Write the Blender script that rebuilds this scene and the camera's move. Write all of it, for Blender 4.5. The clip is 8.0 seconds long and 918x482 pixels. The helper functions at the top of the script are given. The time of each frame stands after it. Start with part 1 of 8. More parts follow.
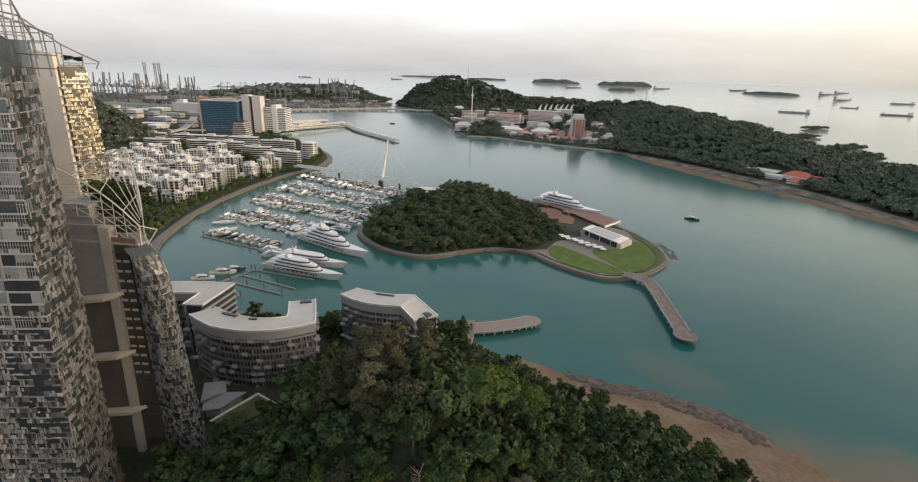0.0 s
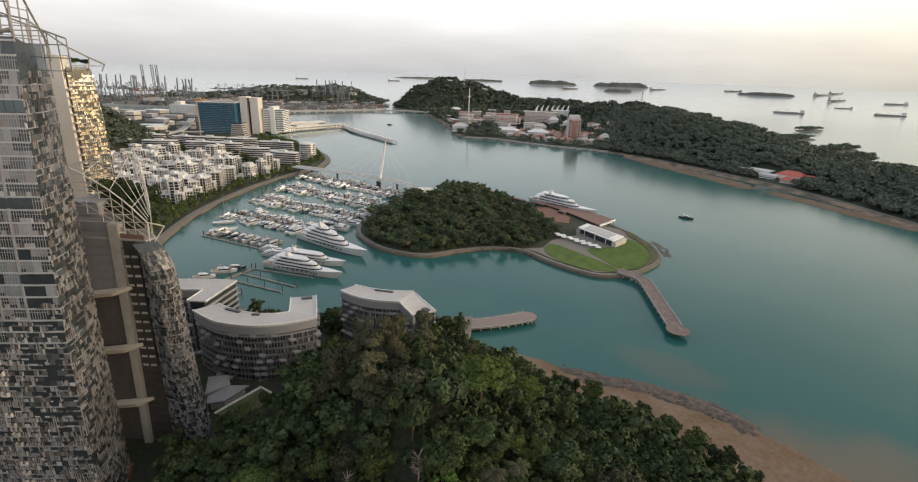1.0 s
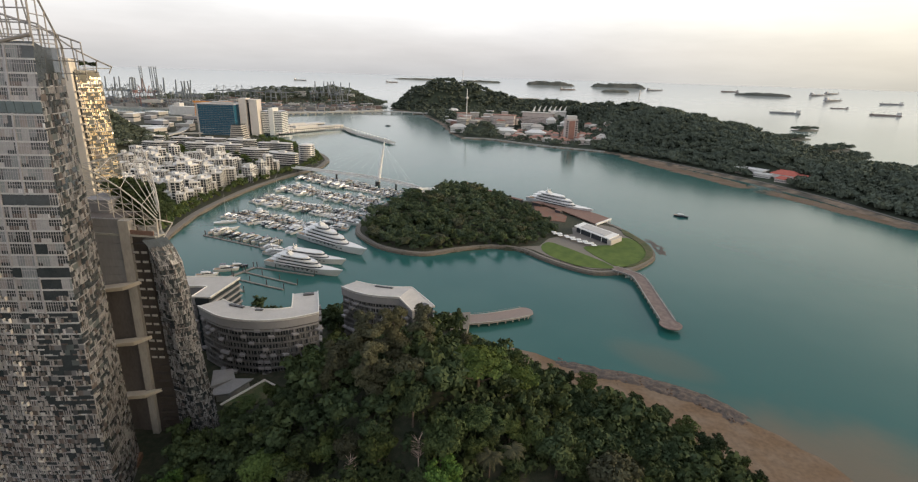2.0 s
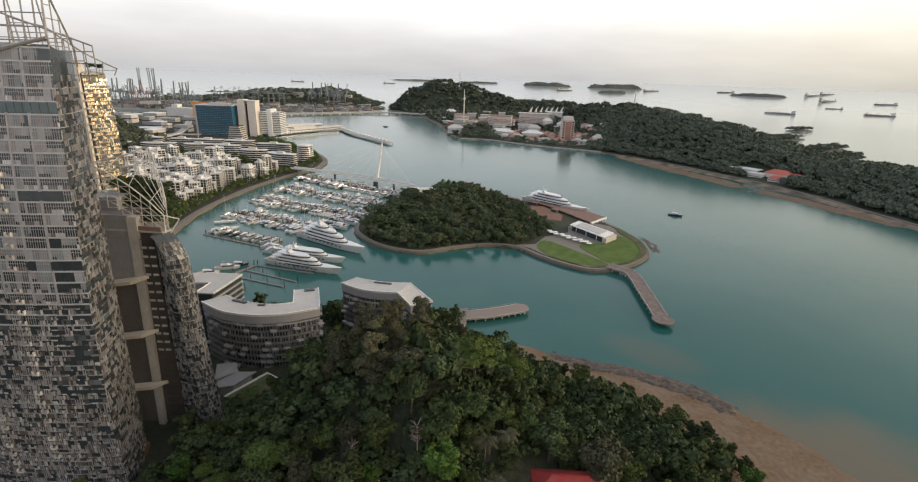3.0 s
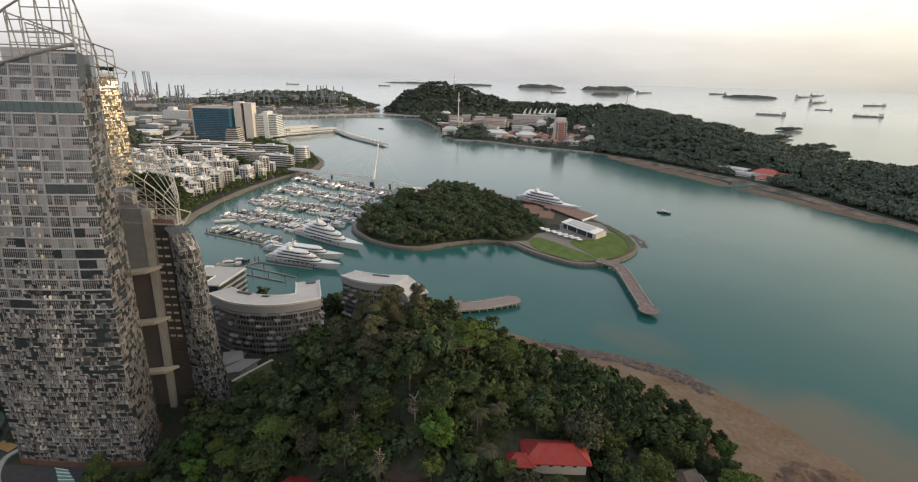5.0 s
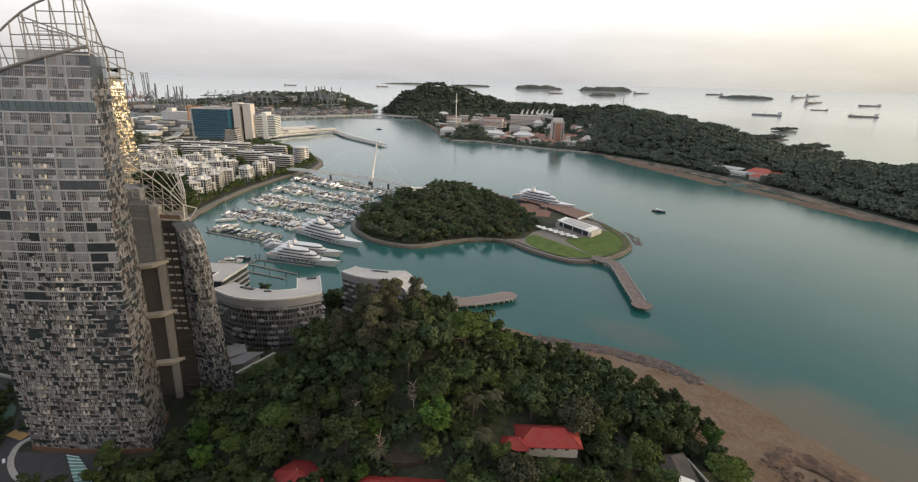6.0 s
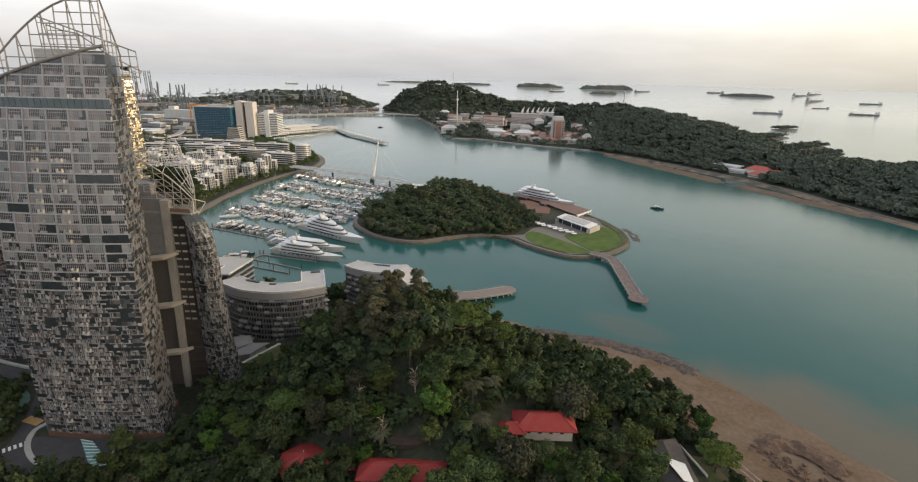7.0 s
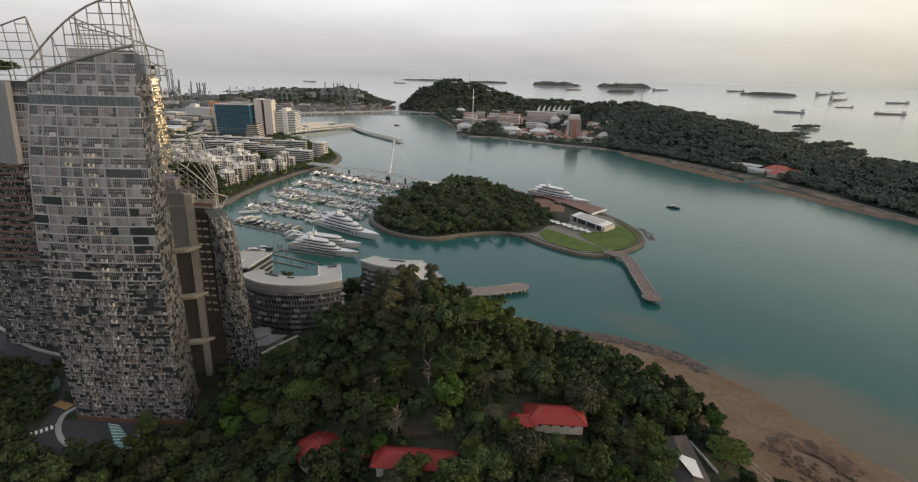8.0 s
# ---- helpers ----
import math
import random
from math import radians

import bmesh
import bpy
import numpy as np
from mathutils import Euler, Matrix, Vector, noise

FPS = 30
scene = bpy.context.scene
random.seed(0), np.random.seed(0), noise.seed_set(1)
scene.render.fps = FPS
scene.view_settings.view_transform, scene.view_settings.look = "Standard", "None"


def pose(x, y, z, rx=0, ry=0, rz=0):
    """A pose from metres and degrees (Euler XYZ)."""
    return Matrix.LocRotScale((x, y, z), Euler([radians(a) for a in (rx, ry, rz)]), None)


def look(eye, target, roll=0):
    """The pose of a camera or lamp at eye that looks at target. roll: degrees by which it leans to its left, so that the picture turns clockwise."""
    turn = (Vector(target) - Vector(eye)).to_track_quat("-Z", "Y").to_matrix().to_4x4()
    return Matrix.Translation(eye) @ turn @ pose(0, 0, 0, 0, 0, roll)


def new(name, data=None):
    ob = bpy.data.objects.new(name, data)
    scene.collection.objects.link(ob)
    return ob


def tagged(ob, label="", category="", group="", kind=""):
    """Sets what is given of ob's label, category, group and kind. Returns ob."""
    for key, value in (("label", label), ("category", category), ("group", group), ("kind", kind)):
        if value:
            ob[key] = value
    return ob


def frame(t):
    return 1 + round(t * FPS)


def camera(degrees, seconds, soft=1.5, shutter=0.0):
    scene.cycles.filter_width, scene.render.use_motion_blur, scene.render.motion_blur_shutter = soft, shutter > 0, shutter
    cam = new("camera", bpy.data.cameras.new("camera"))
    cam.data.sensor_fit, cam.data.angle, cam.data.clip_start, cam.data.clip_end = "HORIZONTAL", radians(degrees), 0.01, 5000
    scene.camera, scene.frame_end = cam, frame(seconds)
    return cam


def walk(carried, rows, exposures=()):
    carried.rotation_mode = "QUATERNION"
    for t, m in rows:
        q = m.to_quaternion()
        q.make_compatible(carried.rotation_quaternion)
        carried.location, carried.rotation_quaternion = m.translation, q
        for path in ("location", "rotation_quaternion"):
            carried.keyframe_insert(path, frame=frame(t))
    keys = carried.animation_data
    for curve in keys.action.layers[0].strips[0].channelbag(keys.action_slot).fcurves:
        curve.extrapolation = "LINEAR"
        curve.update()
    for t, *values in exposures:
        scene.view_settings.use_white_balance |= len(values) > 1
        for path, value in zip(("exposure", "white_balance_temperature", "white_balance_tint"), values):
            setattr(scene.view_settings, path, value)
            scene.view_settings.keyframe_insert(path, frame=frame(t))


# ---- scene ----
cam = camera(85.8, 8.0, soft=1.2)
PATH = [
    (0, (-0.505, -0.199, 158.431), (-0.525, 1.691, 157.779), 2.0),
    (0.5, (-0.325, -3.814, 158.476), (-0.341, -1.923, 157.827), 1.9),
    (1, (-0.208, -7.527, 158.498), (-0.218, -5.635, 157.851), 1.9),
    (1.5, (-0.004, -11.388, 158.598), (-0.011, -9.495, 157.953), 1.8),
    (3, (0.769, -23.276, 158.81), (0.774, -21.381, 158.171), 1.7),
    (3.5, (0.905, -27.055, 158.832), (0.916, -25.159, 158.195), 1.6),
    (4, (1.04, -30.971, 158.829), (1.054, -29.075, 158.195), 1.6),
    (4.5, (1.326, -34.934, 158.753), (1.345, -33.037, 158.121), 1.6),
    (6, (2.289, -47.703, 158.492), (2.319, -45.804, 157.865), 1.5),
    (6.5, (2.532, -51.936, 158.466), (2.566, -50.037, 157.84), 1.5),
    (7, (2.747, -55.648, 158.466), (2.773, -53.751, 157.833), 1.5),
    (7.5, (2.932, -58.24, 158.529), (2.929, -56.344, 157.892), 1.5),
    (8, (3.032, -59.881, 158.622), (2.999, -57.987, 157.981), 1.5),
]
walk(cam, [(t, look(eye, target, roll)) for t, eye, target, roll in PATH], [(0, 0.05), (7.0, 0.05), (7.5, 0.06), (8, -0.27)])

# ---- sky and sun: a hazy overcast evening, the low sun to the right ----
SUN_FROM = Vector((0.96, 0.02, 0.20)).normalized()
world = bpy.data.worlds.new("world")
scene.world = world
world.use_nodes = True
wn, wl = world.node_tree.nodes, world.node_tree.links
wn.clear()


def wnode(kind, **values):
    n = wn.new(kind)
    for k, v in values.items():
        n.inputs[k].default_value = v
    return n


w_out = wn.new("ShaderNodeOutputWorld")
w_bg = wn.new("ShaderNodeBackground")
w_bg.inputs["Strength"].default_value = 1.0
sky = wn.new("ShaderNodeTexSky")
sky.sky_type = "NISHITA"
sky.sun_disc = False
sky.sun_elevation = math.asin(SUN_FROM.z)
sky.sun_rotation = math.atan2(SUN_FROM.x, SUN_FROM.y)
sky.dust_density = 4.0
sky_dim = wn.new("ShaderNodeVectorMath")
sky_dim.operation = "SCALE"
sky_dim.inputs["Scale"].default_value = 0.10
wl.new(sky.outputs["Color"], sky_dim.inputs[0])
w_tc = wn.new("ShaderNodeTexCoord")
w_sep = wn.new("ShaderNodeSeparateXYZ")
wl.new(w_tc.outputs["Generated"], w_sep.inputs[0])
# cloud deck: greyer at the horizon, pale above
deck = wn.new("ShaderNodeValToRGB")
deck.color_ramp.elements[0].position = 0.0
deck.color_ramp.elements[0].color = (0.64, 0.635, 0.64, 1)
deck.color_ramp.elements[1].position = 0.62
deck.color_ramp.elements[1].color = (0.62, 0.68, 0.80, 1)
for pos, col in ((0.02, (0.70, 0.685, 0.68, 1)), (0.045, (0.80, 0.775, 0.765, 1)), (0.08, (0.98, 0.96, 0.95, 1)), (0.13, (1.18, 1.17, 1.17, 1)), (0.22, (1.12, 1.12, 1.14, 1)), (0.36, (0.74, 0.78, 0.86, 1))):
    e = deck.color_ramp.elements.new(pos)
    e.color = col
wl.new(w_sep.outputs["Z"], deck.inputs[0])
# warm side towards the sun
dot = wn.new("ShaderNodeVectorMath")
dot.operation = "DOT_PRODUCT"
wl.new(w_tc.outputs["Generated"], dot.inputs[0])
dot.inputs[1].default_value = Vector((0.95, -0.15, 0.08)).normalized()
warm = wn.new("ShaderNodeMapRange")
warm.inputs["From Min"].default_value = 0.0
warm.inputs["From Max"].default_value = 1.0
wl.new(dot.outputs["Value"], warm.inputs["Value"])
warm_col = wn.new("ShaderNodeMix")
warm_col.data_type = "RGBA"
warm_col.blend_type = "MULTIPLY"
warm_col.inputs["B"].default_value = (1.22, 1.13, 0.86, 1)
wl.new(warm.outputs["Result"], warm_col.inputs["Factor"])
wl.new(deck.outputs["Color"], warm_col.inputs["A"])
# glow of the veiled sun
glow = wn.new("ShaderNodeMapRange")
glow.interpolation_type = "SMOOTHSTEP"
glow.inputs["From Min"].default_value, glow.inputs["From Max"].default_value = 0.72, 1.0
wl.new(dot.outputs["Value"], glow.inputs["Value"])
glow_col = wn.new("ShaderNodeVectorMath")
glow_col.operation = "SCALE"
glow_col.inputs[0].default_value = (2.6, 1.75, 0.75)
wl.new(glow.outputs["Result"], glow_col.inputs["Scale"])
glow_add = wn.new("ShaderNodeVectorMath")
wl.new(warm_col.outputs["Result"], glow_add.inputs[0])
wl.new(glow_col.outputs["Vector"], glow_add.inputs[1])
# soft streaks of cloud
w_map = wn.new("ShaderNodeMapping")
w_map.inputs["Scale"].default_value = (1.3, 1.3, 7.0)
wl.new(w_tc.outputs["Generated"], w_map.inputs["Vector"])
w_noise = wnode("ShaderNodeTexNoise", Scale=2.6, Detail=5.0, Roughness=0.55)
wl.new(w_map.outputs["Vector"], w_noise.inputs["Vector"])
w_nr = wn.new("ShaderNodeMapRange")
for k, v in (("From Min", 0.3), ("From Max", 0.7), ("To Min", 0.91), ("To Max", 1.08)):
    w_nr.inputs[k].default_value = v
wl.new(w_noise.outputs["Fac"], w_nr.inputs["Value"])
w_cl = wn.new("ShaderNodeVectorMath")
w_cl.operation = "SCALE"
wl.new(glow_add.outputs["Vector"], w_cl.inputs[0])
wl.new(w_nr.outputs["Result"], w_cl.inputs["Scale"])
w_mix = wn.new("ShaderNodeMix")
w_mix.data_type = "RGBA"
w_mix.inputs["Factor"].default_value = 0.93
wl.new(sky_dim.outputs["Vector"], w_mix.inputs["A"])
wl.new(w_cl.outputs["Vector"], w_mix.inputs["B"])
wl.new(w_mix.outputs["Result"], w_bg.inputs["Color"])
wl.new(w_bg.outputs["Background"], w_out.inputs["Surface"])

sun_data = bpy.data.lights.new("sun", "SUN")
sun_data.energy = 1.5
sun_data.angle = radians(11)
sun_data.color = (1.0, 0.84, 0.66)
sun = new("sun", sun_data)
sun.matrix_world = look(SUN_FROM * 300, (0, 0, 0))

# ---- materials ----
def material(name, color, rough=0.6, metal=0.0, vary=0.25, scale=1.0, fine=8.0, bump=0.0, tint=None, islands=None, per_object=0.0, spec=0.5, stretch=None, coat=0.0):
    """Colour with wear at two scales. islands: colours picked piece by piece; per_object: brightness spread between objects."""
    m = bpy.data.materials.new(name)
    m.use_nodes = True
    n, l = m.node_tree.nodes, m.node_tree.links
    b = n["Principled BSDF"]
    b.inputs["Roughness"].default_value = rough
    b.inputs["Metallic"].default_value = metal
    b.inputs["Specular IOR Level"].default_value = spec
    b.inputs["Coat Weight"].default_value = coat
    geo = n.new("ShaderNodeNewGeometry")
    vec = geo.outputs["Position"]
    if stretch:
        mp = n.new("ShaderNodeMapping")
        mp.inputs["Scale"].default_value = stretch
        l.new(vec, mp.inputs["Vector"])
        vec = mp.outputs["Vector"]
    big = n.new("ShaderNodeTexNoise")
    big.inputs["Scale"].default_value = 0.12 * scale
    big.inputs["Detail"].default_value = 4.0
    small = n.new("ShaderNodeTexNoise")
    small.inputs["Scale"].default_value = 0.12 * scale * fine
    small.inputs["Detail"].default_value = 6.0
    l.new(vec, big.inputs["Vector"])
    l.new(vec, small.inputs["Vector"])
    add = n.new("ShaderNodeMath")
    add.operation = "ADD"
    l.new(big.outputs["Fac"], add.inputs[0])
    l.new(small.outputs["Fac"], add.inputs[1])
    rng = n.new("ShaderNodeMapRange")
    for k, v in (("From Min", 0.6), ("From Max", 1.4), ("To Min", 1 - vary), ("To Max", 1 + vary)):
        rng.inputs[k].default_value = v
    l.new(add.outputs["Value"], rng.inputs["Value"])
    value = rng.outputs["Result"]
    if islands:
        ramp = n.new("ShaderNodeValToRGB")
        ramp.color_ramp.interpolation = "CONSTANT"
        els = ramp.color_ramp.elements
        els[0].color = (*islands[0], 1)
        els[1].position = 1 / len(islands)
        els[1].color = (*islands[1], 1)
        for i, c in enumerate(islands[2:], 2):
            e = els.new(i / len(islands))
            e.color = (*c, 1)
        l.new(geo.outputs["Random Per Island"], ramp.inputs[0])
        base = ramp.outputs["Color"]
    elif tint:
        mx = n.new("ShaderNodeMix")
        mx.data_type = "RGBA"
        mx.inputs["A"].default_value = (*color, 1)
        mx.inputs["B"].default_value = (*tint, 1)
        mr = n.new("ShaderNodeMapRange")
        mr.inputs["From Min"].default_value, mr.inputs["From Max"].default_value = 0.38, 0.62
        l.new(big.outputs["Fac"], mr.inputs["Value"])
        l.new(mr.outputs["Result"], mx.inputs["Factor"])
        base = mx.outputs["Result"]
    else:
        rgb = n.new("ShaderNodeRGB")
        rgb.outputs[0].default_value = (*color, 1)
        base = rgb.outputs[0]
    if per_object:
        info = n.new("ShaderNodeObjectInfo")
        po = n.new("ShaderNodeMapRange")
        po.inputs["To Min"].default_value, po.inputs["To Max"].default_value = 1 - per_object, 1 + per_object
        l.new(info.outputs["Random"], po.inputs["Value"])
        ml = n.new("ShaderNodeMath")
        ml.operation = "MULTIPLY"
        l.new(value, ml.inputs[0])
        l.new(po.outputs["Result"], ml.inputs[1])
        value = ml.outputs["Value"]
    sc = n.new("ShaderNodeVectorMath")
    sc.operation = "SCALE"
    l.new(base, sc.inputs[0])
    l.new(value, sc.inputs["Scale"])
    l.new(sc.outputs["Vector"], b.inputs["Base Color"])
    if bump:
        bp = n.new("ShaderNodeBump")
        bp.inputs["Strength"].default_value = bump
        bp.inputs["Distance"].default_value = 0.2
        l.new(small.outputs["Fac"], bp.inputs["Height"])
        l.new(bp.outputs["Normal"], b.inputs["Normal"])
    return m


def foliage(name, dark, light, spread=0.35, olive=(1.14, 1.0, 0.78)):
    """Leaves: each leaf its own shade, each tree its own tone, and drifts of yellower growth some trees across."""
    def shade(t):
        return tuple(a + (b - a) * t for a, b in zip(dark, light))

    m = material(name, dark, rough=0.7, vary=0.22, scale=2.0, per_object=spread, spec=0.08, islands=[shade(t) for t in (0.22, 0.5, 0.35, 0.75, 0.42)])
    n, l = m.node_tree.nodes, m.node_tree.links
    b = n["Principled BSDF"]
    old = b.inputs["Base Color"].links[0].from_socket
    geo = n.new("ShaderNodeNewGeometry")
    drift = n.new("ShaderNodeTexNoise")
    drift.inputs["Scale"].default_value = 0.07
    drift.inputs["Detail"].default_value = 2.0
    l.new(geo.outputs["Position"], drift.inputs["Vector"])
    r = n.new("ShaderNodeMapRange")
    r.inputs["From Min"].default_value, r.inputs["From Max"].default_value = 0.42, 0.66
    l.new(drift.outputs["Fac"], r.inputs["Value"])
    mx = n.new("ShaderNodeMix")
    mx.data_type = "RGBA"
    mx.blend_type = "MULTIPLY"
    mx.inputs["B"].default_value = (*olive, 1)
    l.new(r.outputs["Result"], mx.inputs["Factor"])
    l.new(old, mx.inputs["A"])
    l.new(mx.outputs["Result"], b.inputs["Base Color"])
    return m


M_CONCRETE = material("concrete", (0.36, 0.35, 0.33), 0.85, vary=0.25, scale=1.5, bump=0.2)
M_PAVING = material("paving", (0.205, 0.182, 0.158), 0.85, vary=0.25, scale=2.0, bump=0.1, tint=(0.155, 0.14, 0.122))
M_SEAWALL = material("stained_seawall", (0.155, 0.132, 0.108), 0.9, vary=0.4, scale=3.0, bump=0.3)
M_ASPHALT = material("asphalt", (0.055, 0.055, 0.058), 0.9, vary=0.3, scale=3.0, bump=0.2)
M_WHITE = material("white_paint", (0.74, 0.73, 0.71), 0.5, vary=0.10, scale=2.0)
M_GEL = material("gelcoat", (0.60, 0.60, 0.605), 0.22, vary=0.06, scale=2.0, coat=0.4)
M_CONDO = material("condo_render", (0.62, 0.60, 0.58), 0.75, vary=0.16, scale=1.2, per_object=0.1)
M_CONDO_BEIGE = material("condo_beige", (0.47, 0.435, 0.40), 0.75, vary=0.16, scale=1.2, per_object=0.12)
M_GLASS = material("dark_glass", (0.035, 0.042, 0.048), 0.12, vary=0.4, scale=3.0, spec=0.7)
M_BLUEGLASS = material("blue_glass", (0.035, 0.125, 0.20), 0.10, vary=0.35, scale=2.0, spec=0.7)
M_ALU = material("aluminium", (0.56, 0.55, 0.53), 0.38, metal=0.55, vary=0.12, scale=3.0)
M_STEEL = material("painted_steel", (0.29, 0.272, 0.262), 0.5, metal=0.2, vary=0.15, scale=3.0)
M_SAIL = material("pale_painted_steel", (0.50, 0.47, 0.44), 0.5, metal=0.1, vary=0.15, scale=3.0)
M_DARK = material("dark_metal", (0.05, 0.05, 0.055), 0.5, vary=0.3, scale=3.0)
M_SAND = material("sand", (0.142, 0.086, 0.046), 0.8, vary=0.35, scale=0.5, bump=0.3, tint=(0.138, 0.097, 0.066))
M_ROCK = material("rock", (0.12, 0.076, 0.052), 0.95, vary=0.5, scale=6.0, bump=0.6)
M_SOIL = material("undergrowth", (0.026, 0.036, 0.018), 0.95, vary=0.5, scale=3.0, bump=0.4, tint=(0.040, 0.038, 0.024))
M_LAWN = material("lawn", (0.058, 0.104, 0.011), 0.9, vary=0.22, scale=1.0, tint=(0.078, 0.120, 0.016), bump=0.1)
M_GRASS = material("rough_grass", (0.05, 0.075, 0.022), 0.95, vary=0.4, scale=1.5, tint=(0.085, 0.075, 0.04))
M_BARK = material("bark", (0.10, 0.075, 0.055), 0.9, vary=0.4, scale=12.0, bump=0.4)
M_DEADWOOD = material("dead_wood", (0.36, 0.27, 0.23), 0.9, vary=0.3, scale=10.0)
M_TIMBER = material("pier_deck", (0.155, 0.115, 0.105), 0.8, vary=0.25, scale=3.0, tint=(0.19, 0.145, 0.13))
M_HOTEL = material("hotel_render", (0.66, 0.60, 0.56), 0.7, vary=0.1, scale=0.8)
M_REDTILE = material("red_roof", (0.33, 0.026, 0.022), 0.7, vary=0.35, scale=3.0, bump=0.25, tint=(0.24, 0.035, 0.03))
M_PLINTH = material("brown_stone", (0.17, 0.092, 0.062), 0.8, vary=0.35, scale=6.0, bump=0.2)
M_TERRAIN = material("hillside", (0.035, 0.045, 0.018), 0.95, vary=0.4, scale=0.6, tint=(0.06, 0.05, 0.03))
M_SHINGLE = material("dark_shingle", (0.085, 0.070, 0.064), 0.85, vary=0.3, scale=5.0, bump=0.3)
M_REDBROWN = material("brown_wall", (0.20, 0.12, 0.095), 0.8, vary=0.25, scale=2.0)
M_CREAM = material("cream_wall", (0.56, 0.49, 0.41), 0.7, vary=0.12, scale=1.5)
M_GREYWALL = material("grey_endwall", (0.275, 0.268, 0.282), 0.7, vary=0.16, scale=1.0, stretch=(1, 1, 0.35))
M_PANEL = material("facade_panels", (0.3, 0.3, 0.3), 0.34, metal=0.35, vary=0.18, scale=4.0,
                   islands=[(0.45, 0.425, 0.422), (0.15, 0.138, 0.136), (0.34, 0.318, 0.315), (0.115, 0.086, 0.078), (0.39, 0.358, 0.35), (0.265, 0.254, 0.26), (0.20, 0.162, 0.15), (0.60, 0.58, 0.58)])
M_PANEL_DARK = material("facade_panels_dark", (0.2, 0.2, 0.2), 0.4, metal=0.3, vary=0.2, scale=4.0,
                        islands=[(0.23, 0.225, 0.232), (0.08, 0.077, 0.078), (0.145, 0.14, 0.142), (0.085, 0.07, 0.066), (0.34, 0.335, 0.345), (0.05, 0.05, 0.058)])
# low-sun gold reflected by the second tower, painted into its panel colours
M_PANEL_GOLD = material("facade_panels_sun_gold", (0.5, 0.4, 0.3), 0.26, metal=0.75, vary=0.15, scale=4.0,
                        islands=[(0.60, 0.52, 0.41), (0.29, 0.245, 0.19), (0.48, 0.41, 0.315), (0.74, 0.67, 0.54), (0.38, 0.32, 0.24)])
M_MULLION = material("mullion_metal", (0.375, 0.362, 0.372), 0.45, metal=0.4, vary=0.2, scale=3.0)
M_PALEWALL = material("pale_end_wall", (0.76, 0.69, 0.62), 0.5, vary=0.10, scale=1.0)
M_VILLA = material("villa_cladding", (0.235, 0.232, 0.245), 0.6, vary=0.2, scale=2.0)
M_FASCIA = material("villa_fascia", (0.25, 0.245, 0.255), 0.55, vary=0.12, scale=1.5)
M_VILLA_DARK = material("villa_dark_cladding", (0.13, 0.127, 0.128), 0.6, vary=0.3, scale=2.0)
M_BROWNWALL = material("dark_brown_wall", (0.066, 0.055, 0.05), 0.8, vary=0.25, scale=2.0)
M_ROOFGREY = material("roof_sheet", (0.46, 0.44, 0.425), 0.6, metal=0.1, vary=0.12, scale=1.2, stretch=(1, 1, 1))

LEAF = [
    foliage("leaves_deep", (0.033, 0.050, 0.026), (0.064, 0.088, 0.042)),
    foliage("leaves_mid", (0.042, 0.064, 0.027), (0.082, 0.108, 0.042)),
    foliage("leaves_olive", (0.052, 0.056, 0.036), (0.092, 0.090, 0.056), 0.25, (1.04, 1.0, 0.9)),
    foliage("leaves_bright", (0.042, 0.086, 0.022), (0.080, 0.140, 0.036), 0.25),
    foliage("leaves_rain_tree", (0.046, 0.075, 0.022), (0.098, 0.13, 0.038), 0.2),
]


